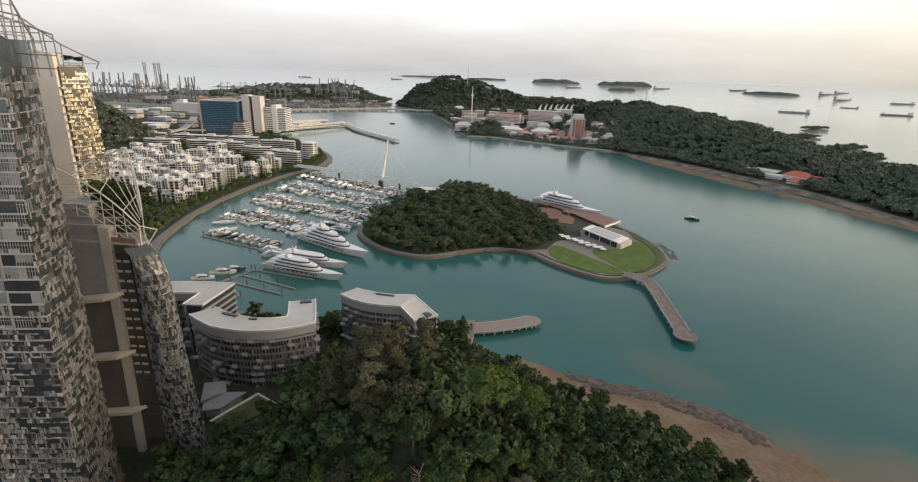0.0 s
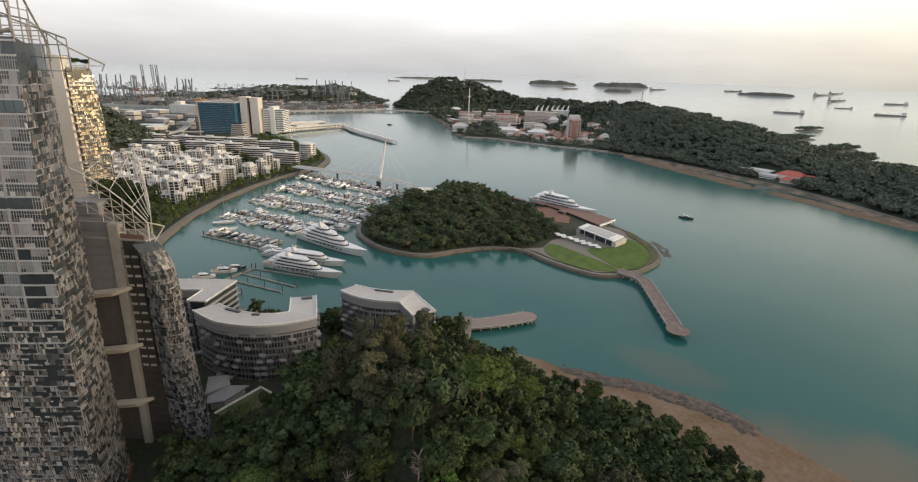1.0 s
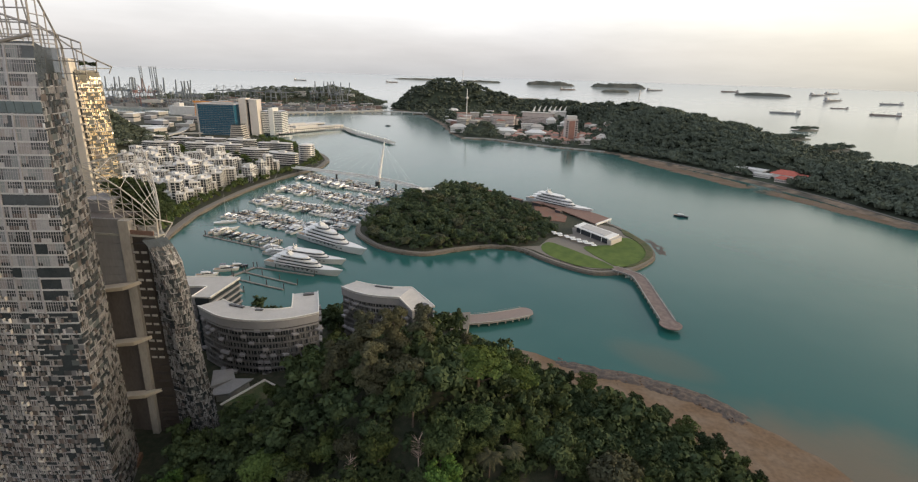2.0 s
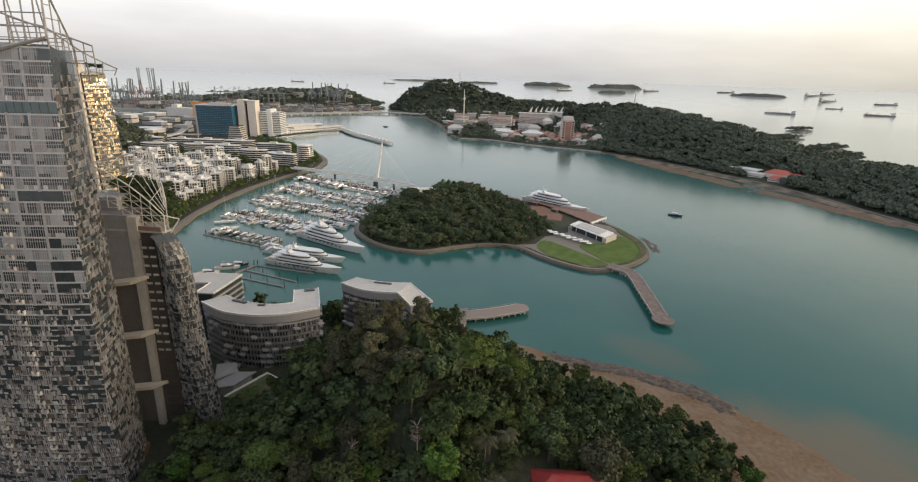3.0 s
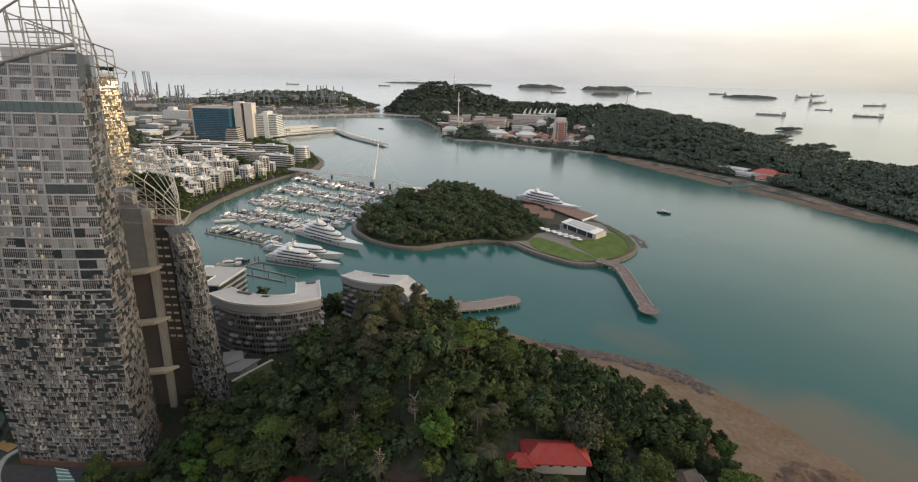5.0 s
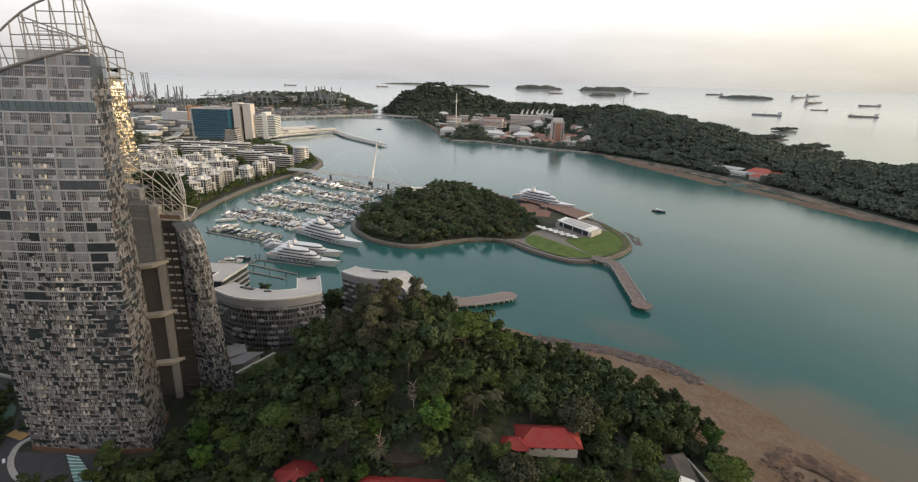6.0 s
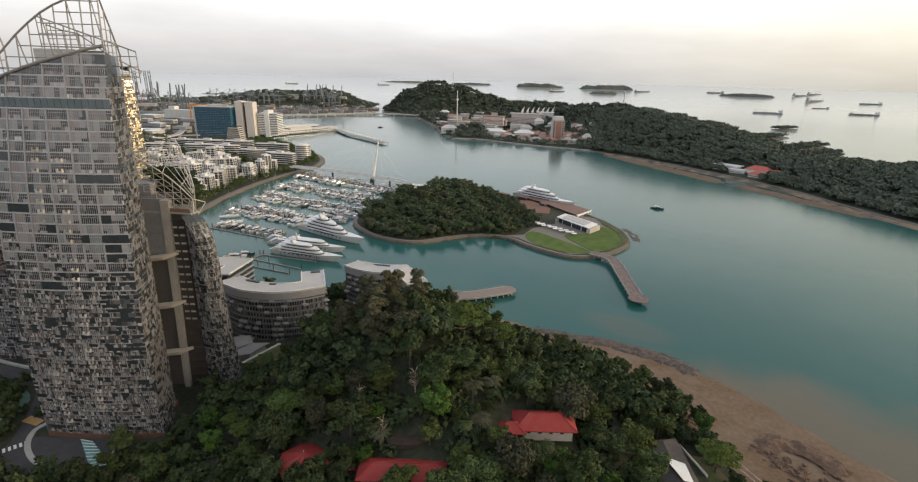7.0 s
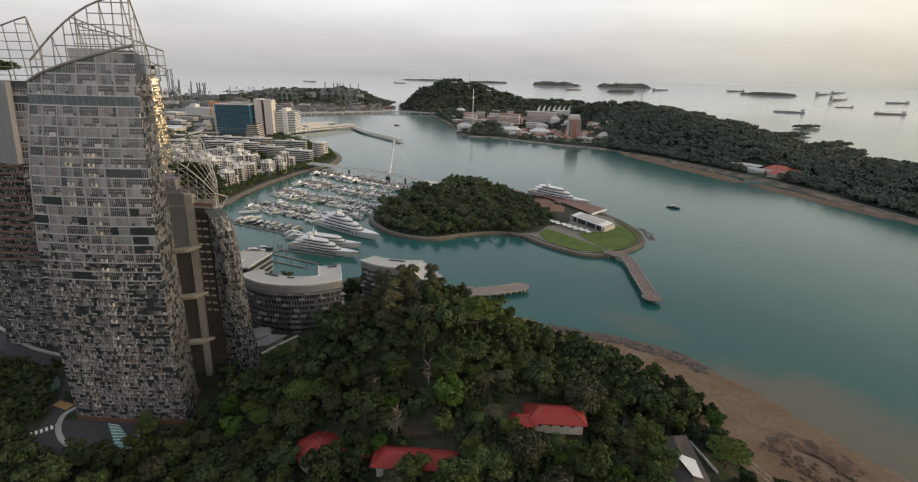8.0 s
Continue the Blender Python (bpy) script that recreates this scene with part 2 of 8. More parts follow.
# ---- building helpers ----
class Geo:
    """Collects vertices and faces for one mesh."""

    def __init__(self):
        self.v, self.f = [], []

    def add(self, verts, faces):
        k = len(self.v)
        self.v.extend(tuple(p) for p in verts)
        self.f.extend(tuple(i + k for i in f) for f in faces)
        return self

    def box(self, x0, x1, y0, y1, z0, z1):
        return self.add([(x0, y0, z0), (x1, y0, z0), (x1, y1, z0), (x0, y1, z0), (x0, y0, z1), (x1, y0, z1), (x1, y1, z1), (x0, y1, z1)],
                        [(0, 3, 2, 1), (4, 5, 6, 7), (0, 1, 5, 4), (1, 2, 6, 5), (2, 3, 7, 6), (3, 0, 4, 7)])

    def hexa(self, p):
        """Eight corners: four below, four above, both counter-clockwise."""
        return self.add(p, [(0, 3, 2, 1), (4, 5, 6, 7), (0, 1, 5, 4), (1, 2, 6, 5), (2, 3, 7, 6), (3, 0, 4, 7)])

    def prism(self, poly, z0, z1):
        """An outline drawn upwards; z0 and z1 are heights or lists of heights."""
        n = len(poly)
        a = z0 if isinstance(z0, (list, tuple)) else [z0] * n
        b = z1 if isinstance(z1, (list, tuple)) else [z1] * n
        if sum(poly[i][0] * poly[(i + 1) % n][1] - poly[(i + 1) % n][0] * poly[i][1] for i in range(n)) < 0:
            poly, a, b = poly[::-1], a[::-1], b[::-1]
        self.add([(x, y, z) for (x, y), z in zip(poly, a)] + [(x, y, z) for (x, y), z in zip(poly, b)],
                 [tuple(range(n - 1, -1, -1)), tuple(range(n, 2 * n))] + [(i, (i + 1) % n, n + (i + 1) % n, n + i) for i in range(n)])
        return self

    def tube(self, p, q, r, n=6, r2=None):
        p, q = Vector(p), Vector(q)
        d = (q - p).normalized()
        a = d.orthogonal().normalized()
        b = d.cross(a)
        r2 = r if r2 is None else r2
        ring = [(math.cos(2 * math.pi * i / n), math.sin(2 * math.pi * i / n)) for i in range(n)]
        self.add([p + r * (c * a + s * b) for c, s in ring] + [q + r2 * (c * a + s * b) for c, s in ring],
                 [(i, (i + 1) % n, n + (i + 1) % n, n + i) for i in range(n)] + [tuple(range(n - 1, -1, -1)), tuple(range(n, 2 * n))])
        return self

    def loft(self, rings, closed=True, caps=True):
        n, k = len(rings[0]), len(rings)
        f = []
        for j in range(k - 1):
            for i in range(n if closed else n - 1):
                f.append((j * n + i, j * n + (i + 1) % n, (j + 1) * n + (i + 1) % n, (j + 1) * n + i))
        if caps and closed:
            f += [tuple(range(n - 1, -1, -1)), tuple(range((k - 1) * n, k * n))]
        return self.add([p for r in rings for p in r], f)

    def mesh(self, name, mat, smooth=False, shift=(0, 0, 0)):
        me = bpy.data.meshes.new(name)
        sx, sy, sz = shift
        me.from_pydata([(x - sx, y - sy, z - sz) for x, y, z in self.v], [], self.f)
        me.materials.append(mat)
        if smooth:
            me.polygons.foreach_set("use_smooth", [True] * len(me.polygons))
        me.update()
        return me


BASE, KIDS = {}, {}


def thing(name, at, label, category, group="", kind=""):
    """An Empty at the thing's base; its parts are given in world places."""
    ob = tagged(new(name), label, category, group, kind)
    ob.location = at
    ob.empty_display_size = 0.5
    BASE[ob.name] = Vector(at)
    return ob


def part(name, geo, mat, parent, label="", smooth=False):
    root = parent
    while root.parent:
        root = root.parent
    ob = new(name, geo.mesh(name, mat, smooth, BASE.get(root.name, root.location)))
    ob.parent = parent
    KIDS.setdefault(root.name, []).append(ob)
    return tagged(ob, label)


def twin(ob, m):
    """A copy of a thing at the pose m, as copy_thing() makes it, from the list of its parts."""
    made = {}
    for o in (ob, *KIDS[ob.name]):
        made[o] = o.copy()
        scene.collection.objects.link(made[o])
        made[o].parent = made.get(o.parent, o.parent)
    made[ob].matrix_basis = m
    return made[ob]


def solo(name, geo, mat, label, category, group="", kind="", smooth=False):
    """A thing that is one mesh; its origin is at its base."""
    lo = [min(p[i] for p in geo.v) for i in range(3)]
    hi = [max(p[i] for p in geo.v) for i in range(3)]
    at = ((lo[0] + hi[0]) / 2, (lo[1] + hi[1]) / 2, lo[2])
    ob = new(name, geo.mesh(name, mat, smooth, at))
    ob.location = at
    BASE[ob.name] = Vector(at)
    return tagged(ob, label, category, group, kind)


def lerp(a, b, t):
    return tuple(x + (y - x) * t for x, y in zip(a, b))


def interp(points, t):
    """A value on a polyline given as (t, value)."""
    if t <= points[0][0]:
        return points[0][1]
    for (t0, v0), (t1, v1) in zip(points, points[1:]):
        if t <= t1:
            return v0 + (v1 - v0) * (t - t0) / (t1 - t0)
    return points[-1][1]


def smooth_line(pts, n=6, closed=False):
    """A Catmull-Rom curve through the points."""
    out, k = [], len(pts)
    for i in range(k if closed else k - 1):
        if closed:
            a, b, c, d = (pts[(i + j) % k] for j in (-1, 0, 1, 2))
        else:
            a, b, c, d = pts[max(i - 1, 0)], pts[i], pts[i + 1], pts[min(i + 2, k - 1)]
        for s in range(n):
            t = s / n
            out.append(tuple(0.5 * (2 * q + (r - p) * t + (2 * p - 5 * q + 4 * r - w) * t * t + (3 * q - p - 3 * r + w) * t ** 3) for p, q, r, w in zip(a, b, c, d)))
    if not closed:
        out.append(tuple(pts[-1]))
    return out


def offset_line(line, d):
    """The polyline moved sideways (left is plus) by d."""
    out = []
    for i, p in enumerate(line):
        a, b = line[max(i - 1, 0)], line[min(i + 1, len(line) - 1)]
        t = Vector((b[0] - a[0], b[1] - a[1])).normalized()
        out.append((p[0] - t.y * d, p[1] + t.x * d))
    return out


def signed(xs, ys, poly):
    """Distance to an outline, plus inside (arrays)."""
    best = np.full(xs.shape, 1e18)
    inside = np.zeros(xs.shape, bool)
    for (ax, ay), (bx, by) in zip(poly, poly[1:] + poly[:1]):
        dx, dy = bx - ax, by - ay
        t = np.clip(((xs - ax) * dx + (ys - ay) * dy) / (dx * dx + dy * dy + 1e-9), 0, 1)
        best = np.minimum(best, (xs - ax - t * dx) ** 2 + (ys - ay - t * dy) ** 2)
        if ay != by:
            inside ^= ((ys < ay) != (ys < by)) & (xs < ax + (ys - ay) / (by - ay) * dx)
    return np.where(inside, 1, -1) * np.sqrt(best)


def sstep(a, b, x):
    t = np.clip((x - a) / (b - a), 0.0, 1.0)
    return t * t * (3 - 2 * t)


def sheet(name, xs, ys, height, mat, label, category, drop=-1.5):
    """A piece of land as a grid over xs and ys, left out where it lies deep under water."""
    gx, gy = np.meshgrid(np.array(xs, float), np.array(ys, float))
    gz = height(gx, gy)
    w = len(xs)
    keep = gz > drop
    faces = []
    for j in range(len(ys) - 1):
        row = keep[j, :-1] | keep[j, 1:] | keep[j + 1, :-1] | keep[j + 1, 1:]
        for i in np.nonzero(row)[0]:
            faces.append((j * w + i, j * w + i + 1, (j + 1) * w + i + 1, (j + 1) * w + i))
    me = bpy.data.meshes.new(name)
    me.from_pydata(np.stack([gx.ravel(), gy.ravel(), gz.ravel()], 1).tolist(), [], faces)
    me.materials.append(mat)
    me.polygons.foreach_set("use_smooth", [True] * len(me.polygons))
    return tagged(new(name, me), label, category, kind="structure")


# beyond 2.6 km the sea's far distance is drawn in towards 4.9 km, along the line of sight
def far_place(x, y, z=0.0):
    d = math.hypot(x, y)
    if d < 2600:
        return (x, y, z), 1.0
    k = (2600 + 2250 * (1 - 2600 / d)) / d
    return (x * k, y * k, 158 + (z - 158) * k), k

# ---- water ----
def water_material():
    m = bpy.data.materials.new("sea_water")
    m.use_nodes = True
    n, l = m.node_tree.nodes, m.node_tree.links
    b = n["Principled BSDF"]
    b.inputs["IOR"].default_value = 1.333
    b.inputs["Roughness"].default_value = 0.16
    geo = n.new("ShaderNodeNewGeometry")
    pos = geo.outputs["Position"]

    def along(axis, origin):
        s = n.new("ShaderNodeVectorMath")
        s.operation = "SUBTRACT"
        s.inputs[1].default_value = origin
        l.new(pos, s.inputs[0])
        d = n.new("ShaderNodeVectorMath")
        d.operation = "DOT_PRODUCT"
        d.inputs[1].default_value = axis
        l.new(s.outputs["Vector"], d.inputs[0])
        return d.outputs["Value"]

    def ranged(value, a, c):
        r = n.new("ShaderNodeMapRange")
        r.interpolation_type = "SMOOTHSTEP"
        r.inputs["From Min"].default_value, r.inputs["From Max"].default_value = a, c
        l.new(value, r.inputs["Value"])
        return r.outputs["Result"]

    def maths(op, a, c):
        k = n.new("ShaderNodeMath")
        k.operation = op
        for i, q in enumerate((a, c)):
            if isinstance(q, float):
                k.inputs[i].default_value = q
            else:
                l.new(q, k.inputs[i])
        return k.outputs["Value"]

    plume = n.new("ShaderNodeTexNoise")
    plume.inputs["Scale"].default_value = 0.018
    plume.inputs["Detail"].default_value = 4.0
    l.new(pos, plume.inputs["Vector"])
    # silt stirred up along the beach
    off = maths("ADD", along((0.597, 0.802, 0), (65, 226, 0)), maths("MULTIPLY", plume.outputs["Fac"], -70.0))
    far_out = maths("ADD", off, maths("MULTIPLY", along((0.802, -0.597, 0), (65, 226, 0)), -0.09))
    silt = maths("MULTIPLY", ranged(far_out, 14.0, -34.0), ranged(along((0.802, -0.597, 0), (65, 226, 0)), 20.0, 90.0))
    # a tan cloud of silt a little way out
    cu = maths("MULTIPLY", along((0.802, -0.597, 0), (122, 243, 0)), 0.028)
    cv = maths("MULTIPLY", along((0.597, 0.802, 0), (122, 243, 0)), 0.05)
    ring = maths("ADD", maths("MULTIPLY", cu, cu), maths("MULTIPLY", cv, cv))
    cloud = maths("MULTIPLY", ranged(maths("ADD", ring, maths("MULTIPLY", plume.outputs["Fac"], 0.8)), 1.6, 0.3), 0.38)
    silt = maths("MAXIMUM", silt, cloud)
    wide = n.new("ShaderNodeTexNoise")
    wide.inputs["Scale"].default_value = 0.006
    wide.inputs["Detail"].default_value = 3.0
    l.new(pos, wide.inputs["Vector"])
    tone = n.new("ShaderNodeMix")
    tone.data_type = "RGBA"
    tone.inputs["A"].default_value = (0.018, 0.094, 0.090, 1)
    tone.inputs["B"].default_value = (0.034, 0.112, 0.104, 1)
    l.new(ranged(wide.outputs["Fac"], 0.35, 0.65), tone.inputs["Factor"])
    # haze painted into the open sea's colour, paler with distance
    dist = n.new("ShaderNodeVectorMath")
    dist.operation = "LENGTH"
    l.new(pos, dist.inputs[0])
    haze_mix = n.new("ShaderNodeMix")
    haze_mix.data_type = "RGBA"
    haze_mix.inputs["B"].default_value = (0.30, 0.33, 0.325, 1)
    l.new(tone.outputs["Result"], haze_mix.inputs["A"])
    l.new(ranged(dist.outputs["Value"], 900.0, 3600.0), haze_mix.inputs["Factor"])
    mud = n.new("ShaderNodeMix")
    mud.data_type = "RGBA"
    mud.inputs["B"].default_value = (0.125, 0.108, 0.078, 1)
    l.new(haze_mix.outputs["Result"], mud.inputs["A"])
    l.new(silt, mud.inputs["Factor"])
    l.new(mud.outputs["Result"], b.inputs["Base Color"])
    ripple = n.new("ShaderNodeTexNoise")
    ripple.inputs["Scale"].default_value = 0.35
    ripple.inputs["Detail"].default_value = 5.0
    l.new(pos, ripple.inputs["Vector"])
    patch = n.new("ShaderNodeTexNoise")
    patch.inputs["Scale"].default_value = 0.012
    patch.inputs["Detail"].default_value = 3.0
    l.new(pos, patch.inputs["Vector"])
    bp = n.new("ShaderNodeBump")
    bp.inputs["Distance"].default_value = 0.35
    l.new(maths("MULTIPLY", ranged(patch.outputs["Fac"], 0.3, 0.75), 0.30), bp.inputs["Strength"])
    l.new(ripple.outputs["Fac"], bp.inputs["Height"])
    l.new(bp.outputs["Normal"], b.inputs["Normal"])
    return m


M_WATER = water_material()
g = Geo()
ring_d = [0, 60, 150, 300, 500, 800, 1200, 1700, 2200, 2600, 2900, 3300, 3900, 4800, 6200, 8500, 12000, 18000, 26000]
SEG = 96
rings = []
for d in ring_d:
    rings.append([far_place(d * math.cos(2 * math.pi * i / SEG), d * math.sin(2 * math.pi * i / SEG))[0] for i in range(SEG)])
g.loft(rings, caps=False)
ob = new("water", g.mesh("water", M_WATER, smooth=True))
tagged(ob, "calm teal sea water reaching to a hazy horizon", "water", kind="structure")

# ---- mainland ----
COAST = [(-5, 286), (-60, 288), (-140, 290), (-205, 300), (-248, 352), (-265, 393), (-276, 419), (-284, 457), (-292, 528), (-285, 638), (-263, 733),
         (-240, 800), (-243, 880), (-263, 928), (-300, 985), (-380, 1085), (-470, 1160), (-504, 1215), (-470, 1280), (-500, 1380), (-520, 1490),
         (-640, 1560), (-760, 1640), (-1400, 1700), (-3000, 1500), (-3000, -900), (400, -900), (300, -200), (180, 40), (140, 90), (133, 106), (131, 130), (124, 152),
         (113, 171), (97, 187), (77, 205), (52, 226), (29, 243), (8, 258), (8, 282)]


def bump2(x, y, cx, cy, sx, sy, turn=0.0):
    c, s = math.cos(turn), math.sin(turn)
    u, v = (x - cx) * c + (y - cy) * s, -(x - cx) * s + (y - cy) * c
    return np.exp(-(u / sx) ** 2 - (v / sy) ** 2)


def main_height(x, y):
    s = signed(x, y, COAST)
    land = 1.6 + 1.2 * sstep(0, 12, s)
    hill = 17 * bump2(x, y, 12, 98, 60, 58) + 40 * bump2(x, y, -20, 158, 52, 50) + 6 * bump2(x, y, 45, 150, 40, 40)
    land = land - 1.9 * sstep(-112, -128, x) * sstep(240, 200, y)
    hill = hill * sstep(-150, -95, x)
    hill = hill + 66 * bump2(x, y, -722, 930, 74, 110) + 45 * bump2(x, y, -900, 800, 180, 160)
    return np.where(s > 0, land + hill * sstep(0, 45, s), np.maximum(1.2 + 1.2 * s, -3))


def main_z(x, y):
    return float(main_height(np.array([x], float), np.array([y], float))[0])


xs = list(range(-3000, -900, 150)) + list(range(-900, -320, 20)) + list(range(-320, 190, 5)) + [190, 210, 240, 300, 400]
ys = list(range(-900, -60, 60)) + list(range(-60, 320, 5)) + list(range(320, 1000, 16)) + list(range(1000, 1760, 25))
sheet("ground", xs, ys, main_height, M_SOIL, "dark wooded hillside and built-up waterfront land", "ground")

# beach below the wood
b_in = smooth_line([(18, 240), (44, 217), (69, 196), (89, 177), (102, 162), (112, 147), (119, 128), (126, 104), (135, 80), (150, 30), (175, -30)], 5)
b_out = smooth_line([(44, 257), (78, 241), (106, 236), (136, 222), (153, 208), (171, 191), (190, 168), (207, 138), (226, 100), (246, 60), (270, 10)], 5)
g = Geo()
rows = []
for j in range(15):
    t = j / 14
    row = []
    for i, (a, b) in enumerate(zip(b_in, b_out)):
        x, y = a[0] + (b[0] - a[0]) * t, a[1] + (b[1] - a[1]) * t
        row.append((x, y, 2.4 * (1 - t) ** 1.5 + 0.5 * (1 - t) - 0.75 * t + 0.28 * noise.noise((x * 0.07, y * 0.07, 3.0))))
    rows.append(row)
g.loft(rows, closed=False)
tagged(new("beach", g.mesh("beach", M_SAND, True)), "brown low-tide sand beach with dark wet patches", "beach", kind="structure")


def boulder(seed, size):
    rnd = random.Random(seed)
    bm = bmesh.new()
    bmesh.ops.create_icosphere(bm, subdivisions=2, radius=1.0)
    for v in bm.verts:
        k = 0.72 + 0.5 * noise.noise(v.co * 1.4 + Vector((seed * 3.1, 0, 0)))
        v.co = Vector((v.co.x * k * size * rnd.uniform(0.95, 1.05), v.co.y * k * size, v.co.z * k * size * 0.55))
    gg = Geo().add([v.co for v in bm.verts], [[v.index for v in f.verts] for f in bm.faces])
    bm.free()
    return gg


# dark rock shelves that break through the sand at low tide
M_SHELF = material("dark_rock_shelf", (0.062, 0.052, 0.05), 0.8, vary=0.5, scale=4.0, bump=0.6, tint=(0.10, 0.075, 0.06))


def rock_shelf(line, width, base, rise, seed, label, mat=M_SHELF):
    mid = smooth_line(line, 10)
    rows = []
    for j in range(15):
        v = 2 * j / 14 - 1
        row = []
        for i, (x, y) in enumerate(offset_line(mid, v * width / 2)):
            ends = min(1, i / 6, (len(mid) - 1 - i) / 6)
            n = noise.noise((x * 0.22, y * 0.22, seed)) + 0.6 * noise.noise((x * 0.6, y * 0.6, seed))
            row.append((x, y, base - 0.5 + rise * (n + 0.9 * (1 - v * v) * ends)))
        rows.append(row)
    solo("rock_shelf", Geo().loft(rows, closed=False), mat, label, "rocks", smooth=True)


rock_shelf([(58, 236), (76, 227), (98, 221), (117, 212), (134, 200), (143, 187)], 13, 0.6, 0.85, 3.0, "dark weedy rock shelf along the low-tide line")
rock_shelf([(142, 121), (152, 131), (160, 129), (168, 122), (172, 111)], 11, 1.9, 1.3, 7.0, "brown reef of rocks on the low-tide sand", M_ROCK)
rock_shelf([(350, 1046), (374, 968), (402, 892), (432, 820), (456, 752)], 44, 0.45, 0.8, 15.0, "broad brown mud flat below the wooded shore", M_SAND)
rock_shelf([(462, 742), (490, 678), (512, 612), (540, 545)], 34, 0.4, 0.8, 17.0, "narrow brown mud flat below the wooded shore", M_SAND)
# rocks along the beach
rock_meshes = [boulder(i, 1.0).mesh("beach_rock", M_ROCK) for i in range(5)]
rnd = random.Random(11)
for i in range(150):
    if i < 80:
        u, v = rnd.random(), rnd.random()
        x, y = 140 + 26 * u + rnd.gauss(0, 2), 134 - 30 * u * 0.9 - 18 * v + rnd.gauss(0, 2)
        s = rnd.uniform(0.8, 2.6)
    else:
        u = rnd.random()
        x, y = interp([(0, 54), (0.25, 78), (0.5, 100), (0.75, 122), (1, 142)], u) + rnd.gauss(0, 3), interp([(0, 238), (0.25, 226), (0.5, 219), (0.75, 207), (1, 188)], u) + rnd.gauss(0, 2.2)
        s = rnd.uniform(0.3, 1.0)
    ob = new("beach_rock", rock_meshes[i % 5])
    ob.location, ob.scale = (x, y, 1.5 if i < 80 else 0.6), (s, s * rnd.uniform(0.7, 1.2), s * rnd.uniform(0.8, 1.3))
    ob.rotation_euler = (0, 0, rnd.uniform(0, 6))
    tagged(ob, "weathered dark brown rock lying on the beach", "rock", "beach rocks")

# ---- wooded island across the strait ----
S_SHORE = [(-73, 1636), (-32, 1372), (1, 1268), (74, 1254), (141, 1197), (204, 1155), (265, 1122), (317, 1100), (365, 1031), (422, 936), (475, 829),
           (503, 763), (529, 668), (541, 574), (565, 480), (640, 420), (900, 440), (850, 650), (800, 900), (790, 1040), (860, 1180), (840, 1300), (720, 1330),
           (690, 1500), (600, 1900), (620, 2400), (200, 2560), (-330, 2560), (-330, 2250), (-150, 1950)]
S_RIDGE = [(400, 1680, 58), (420, 1520, 74), (465, 1380, 86), (494, 1250, 82), (521, 1150, 76), (551, 1050, 67), (576, 980, 52), (588, 930, 44),
           (605, 870, 30), (650, 740, 34), (690, 650, 42), (-230, 2300, 28), (-164, 2300, 74), (-87, 2300, 122), (-8, 2300, 108), (90, 2300, 72), (180, 2300, 46), (290, 2280, 40), (408, 2250, 46)]


def sentosa_height(x, y):
    s = signed(x, y, S_SHORE)
    h = np.full(x.shape, 3.0)
    for rx, ry, rz in S_RIDGE:
        kx, ky = (95.0, 95.0) if ry < 2000 else (150.0, 80.0)
        h = np.maximum(h, rz * np.exp(-((x - rx) / kx) ** 2 / 2 - ((y - ry) / ky) ** 2 / 2))
    h = np.maximum(h, 34 * bump2(x, y, 30, 1345, 60, 55))
    h = 2.6 + (h - 2.6) * sstep(6, 90, s)
    return np.where(s > 0, h, np.maximum(2.4 + np.where(y < 1060, 0.2, 0.7) * s, -3))


def shore_material():
    m = material("wooded_shore", (0.026, 0.038, 0.022), 0.95, vary=0.35, scale=0.5, tint=(0.034, 0.044, 0.026))
    n, l = m.node_tree.nodes, m.node_tree.links
    b = n["Principled BSDF"]
    old = b.inputs["Base Color"].links[0].from_socket
    geo = n.new("ShaderNodeNewGeometry")
    sep = n.new("ShaderNodeSeparateXYZ")
    l.new(geo.outputs["Position"], sep.inputs[0])
    r = n.new("ShaderNodeMapRange")
    r.inputs["From Min"].default_value, r.inputs["From Max"].default_value = 2.3, 2.5
    l.new(sep.outputs["Z"], r.inputs["Value"])
    ns = n.new("ShaderNodeTexNoise")
    ns.inputs["Scale"].default_value = 0.05
    ns.inputs["Detail"].default_value = 6.0
    l.new(geo.outputs["Position"], ns.inputs["Vector"])
    cr = n.new("ShaderNodeValToRGB")
    cr.color_ramp.elements[0].position, cr.color_ramp.elements[0].color = 0.38, (0.08, 0.07, 0.056, 1)
    cr.color_ramp.elements[1].position, cr.color_ramp.elements[1].color = 0.62, (0.24, 0.175, 0.125, 1)
    l.new(ns.outputs["Fac"], cr.inputs[0])
    mx = n.new("ShaderNodeMix")
    mx.data_type = "RGBA"
    l.new(r.outputs["Result"], mx.inputs["Factor"])
    l.new(cr.outputs["Color"], mx.inputs["A"])
    l.new(old, mx.inputs["B"])
    l.new(mx.outputs["Result"], b.inputs["Base Color"])
    return m


M_SHORE = shore_material()
xs = list(range(-360, 640, 12)) + list(range(640, 960, 16))
ys = list(range(400, 1400, 10)) + list(range(1400, 2640, 24))
sheet("ground", xs, ys, sentosa_height, M_SHORE, "wooded island with a brown rocky shore", "island")

# ---- apartment towers ----
FLOOR = 3.95
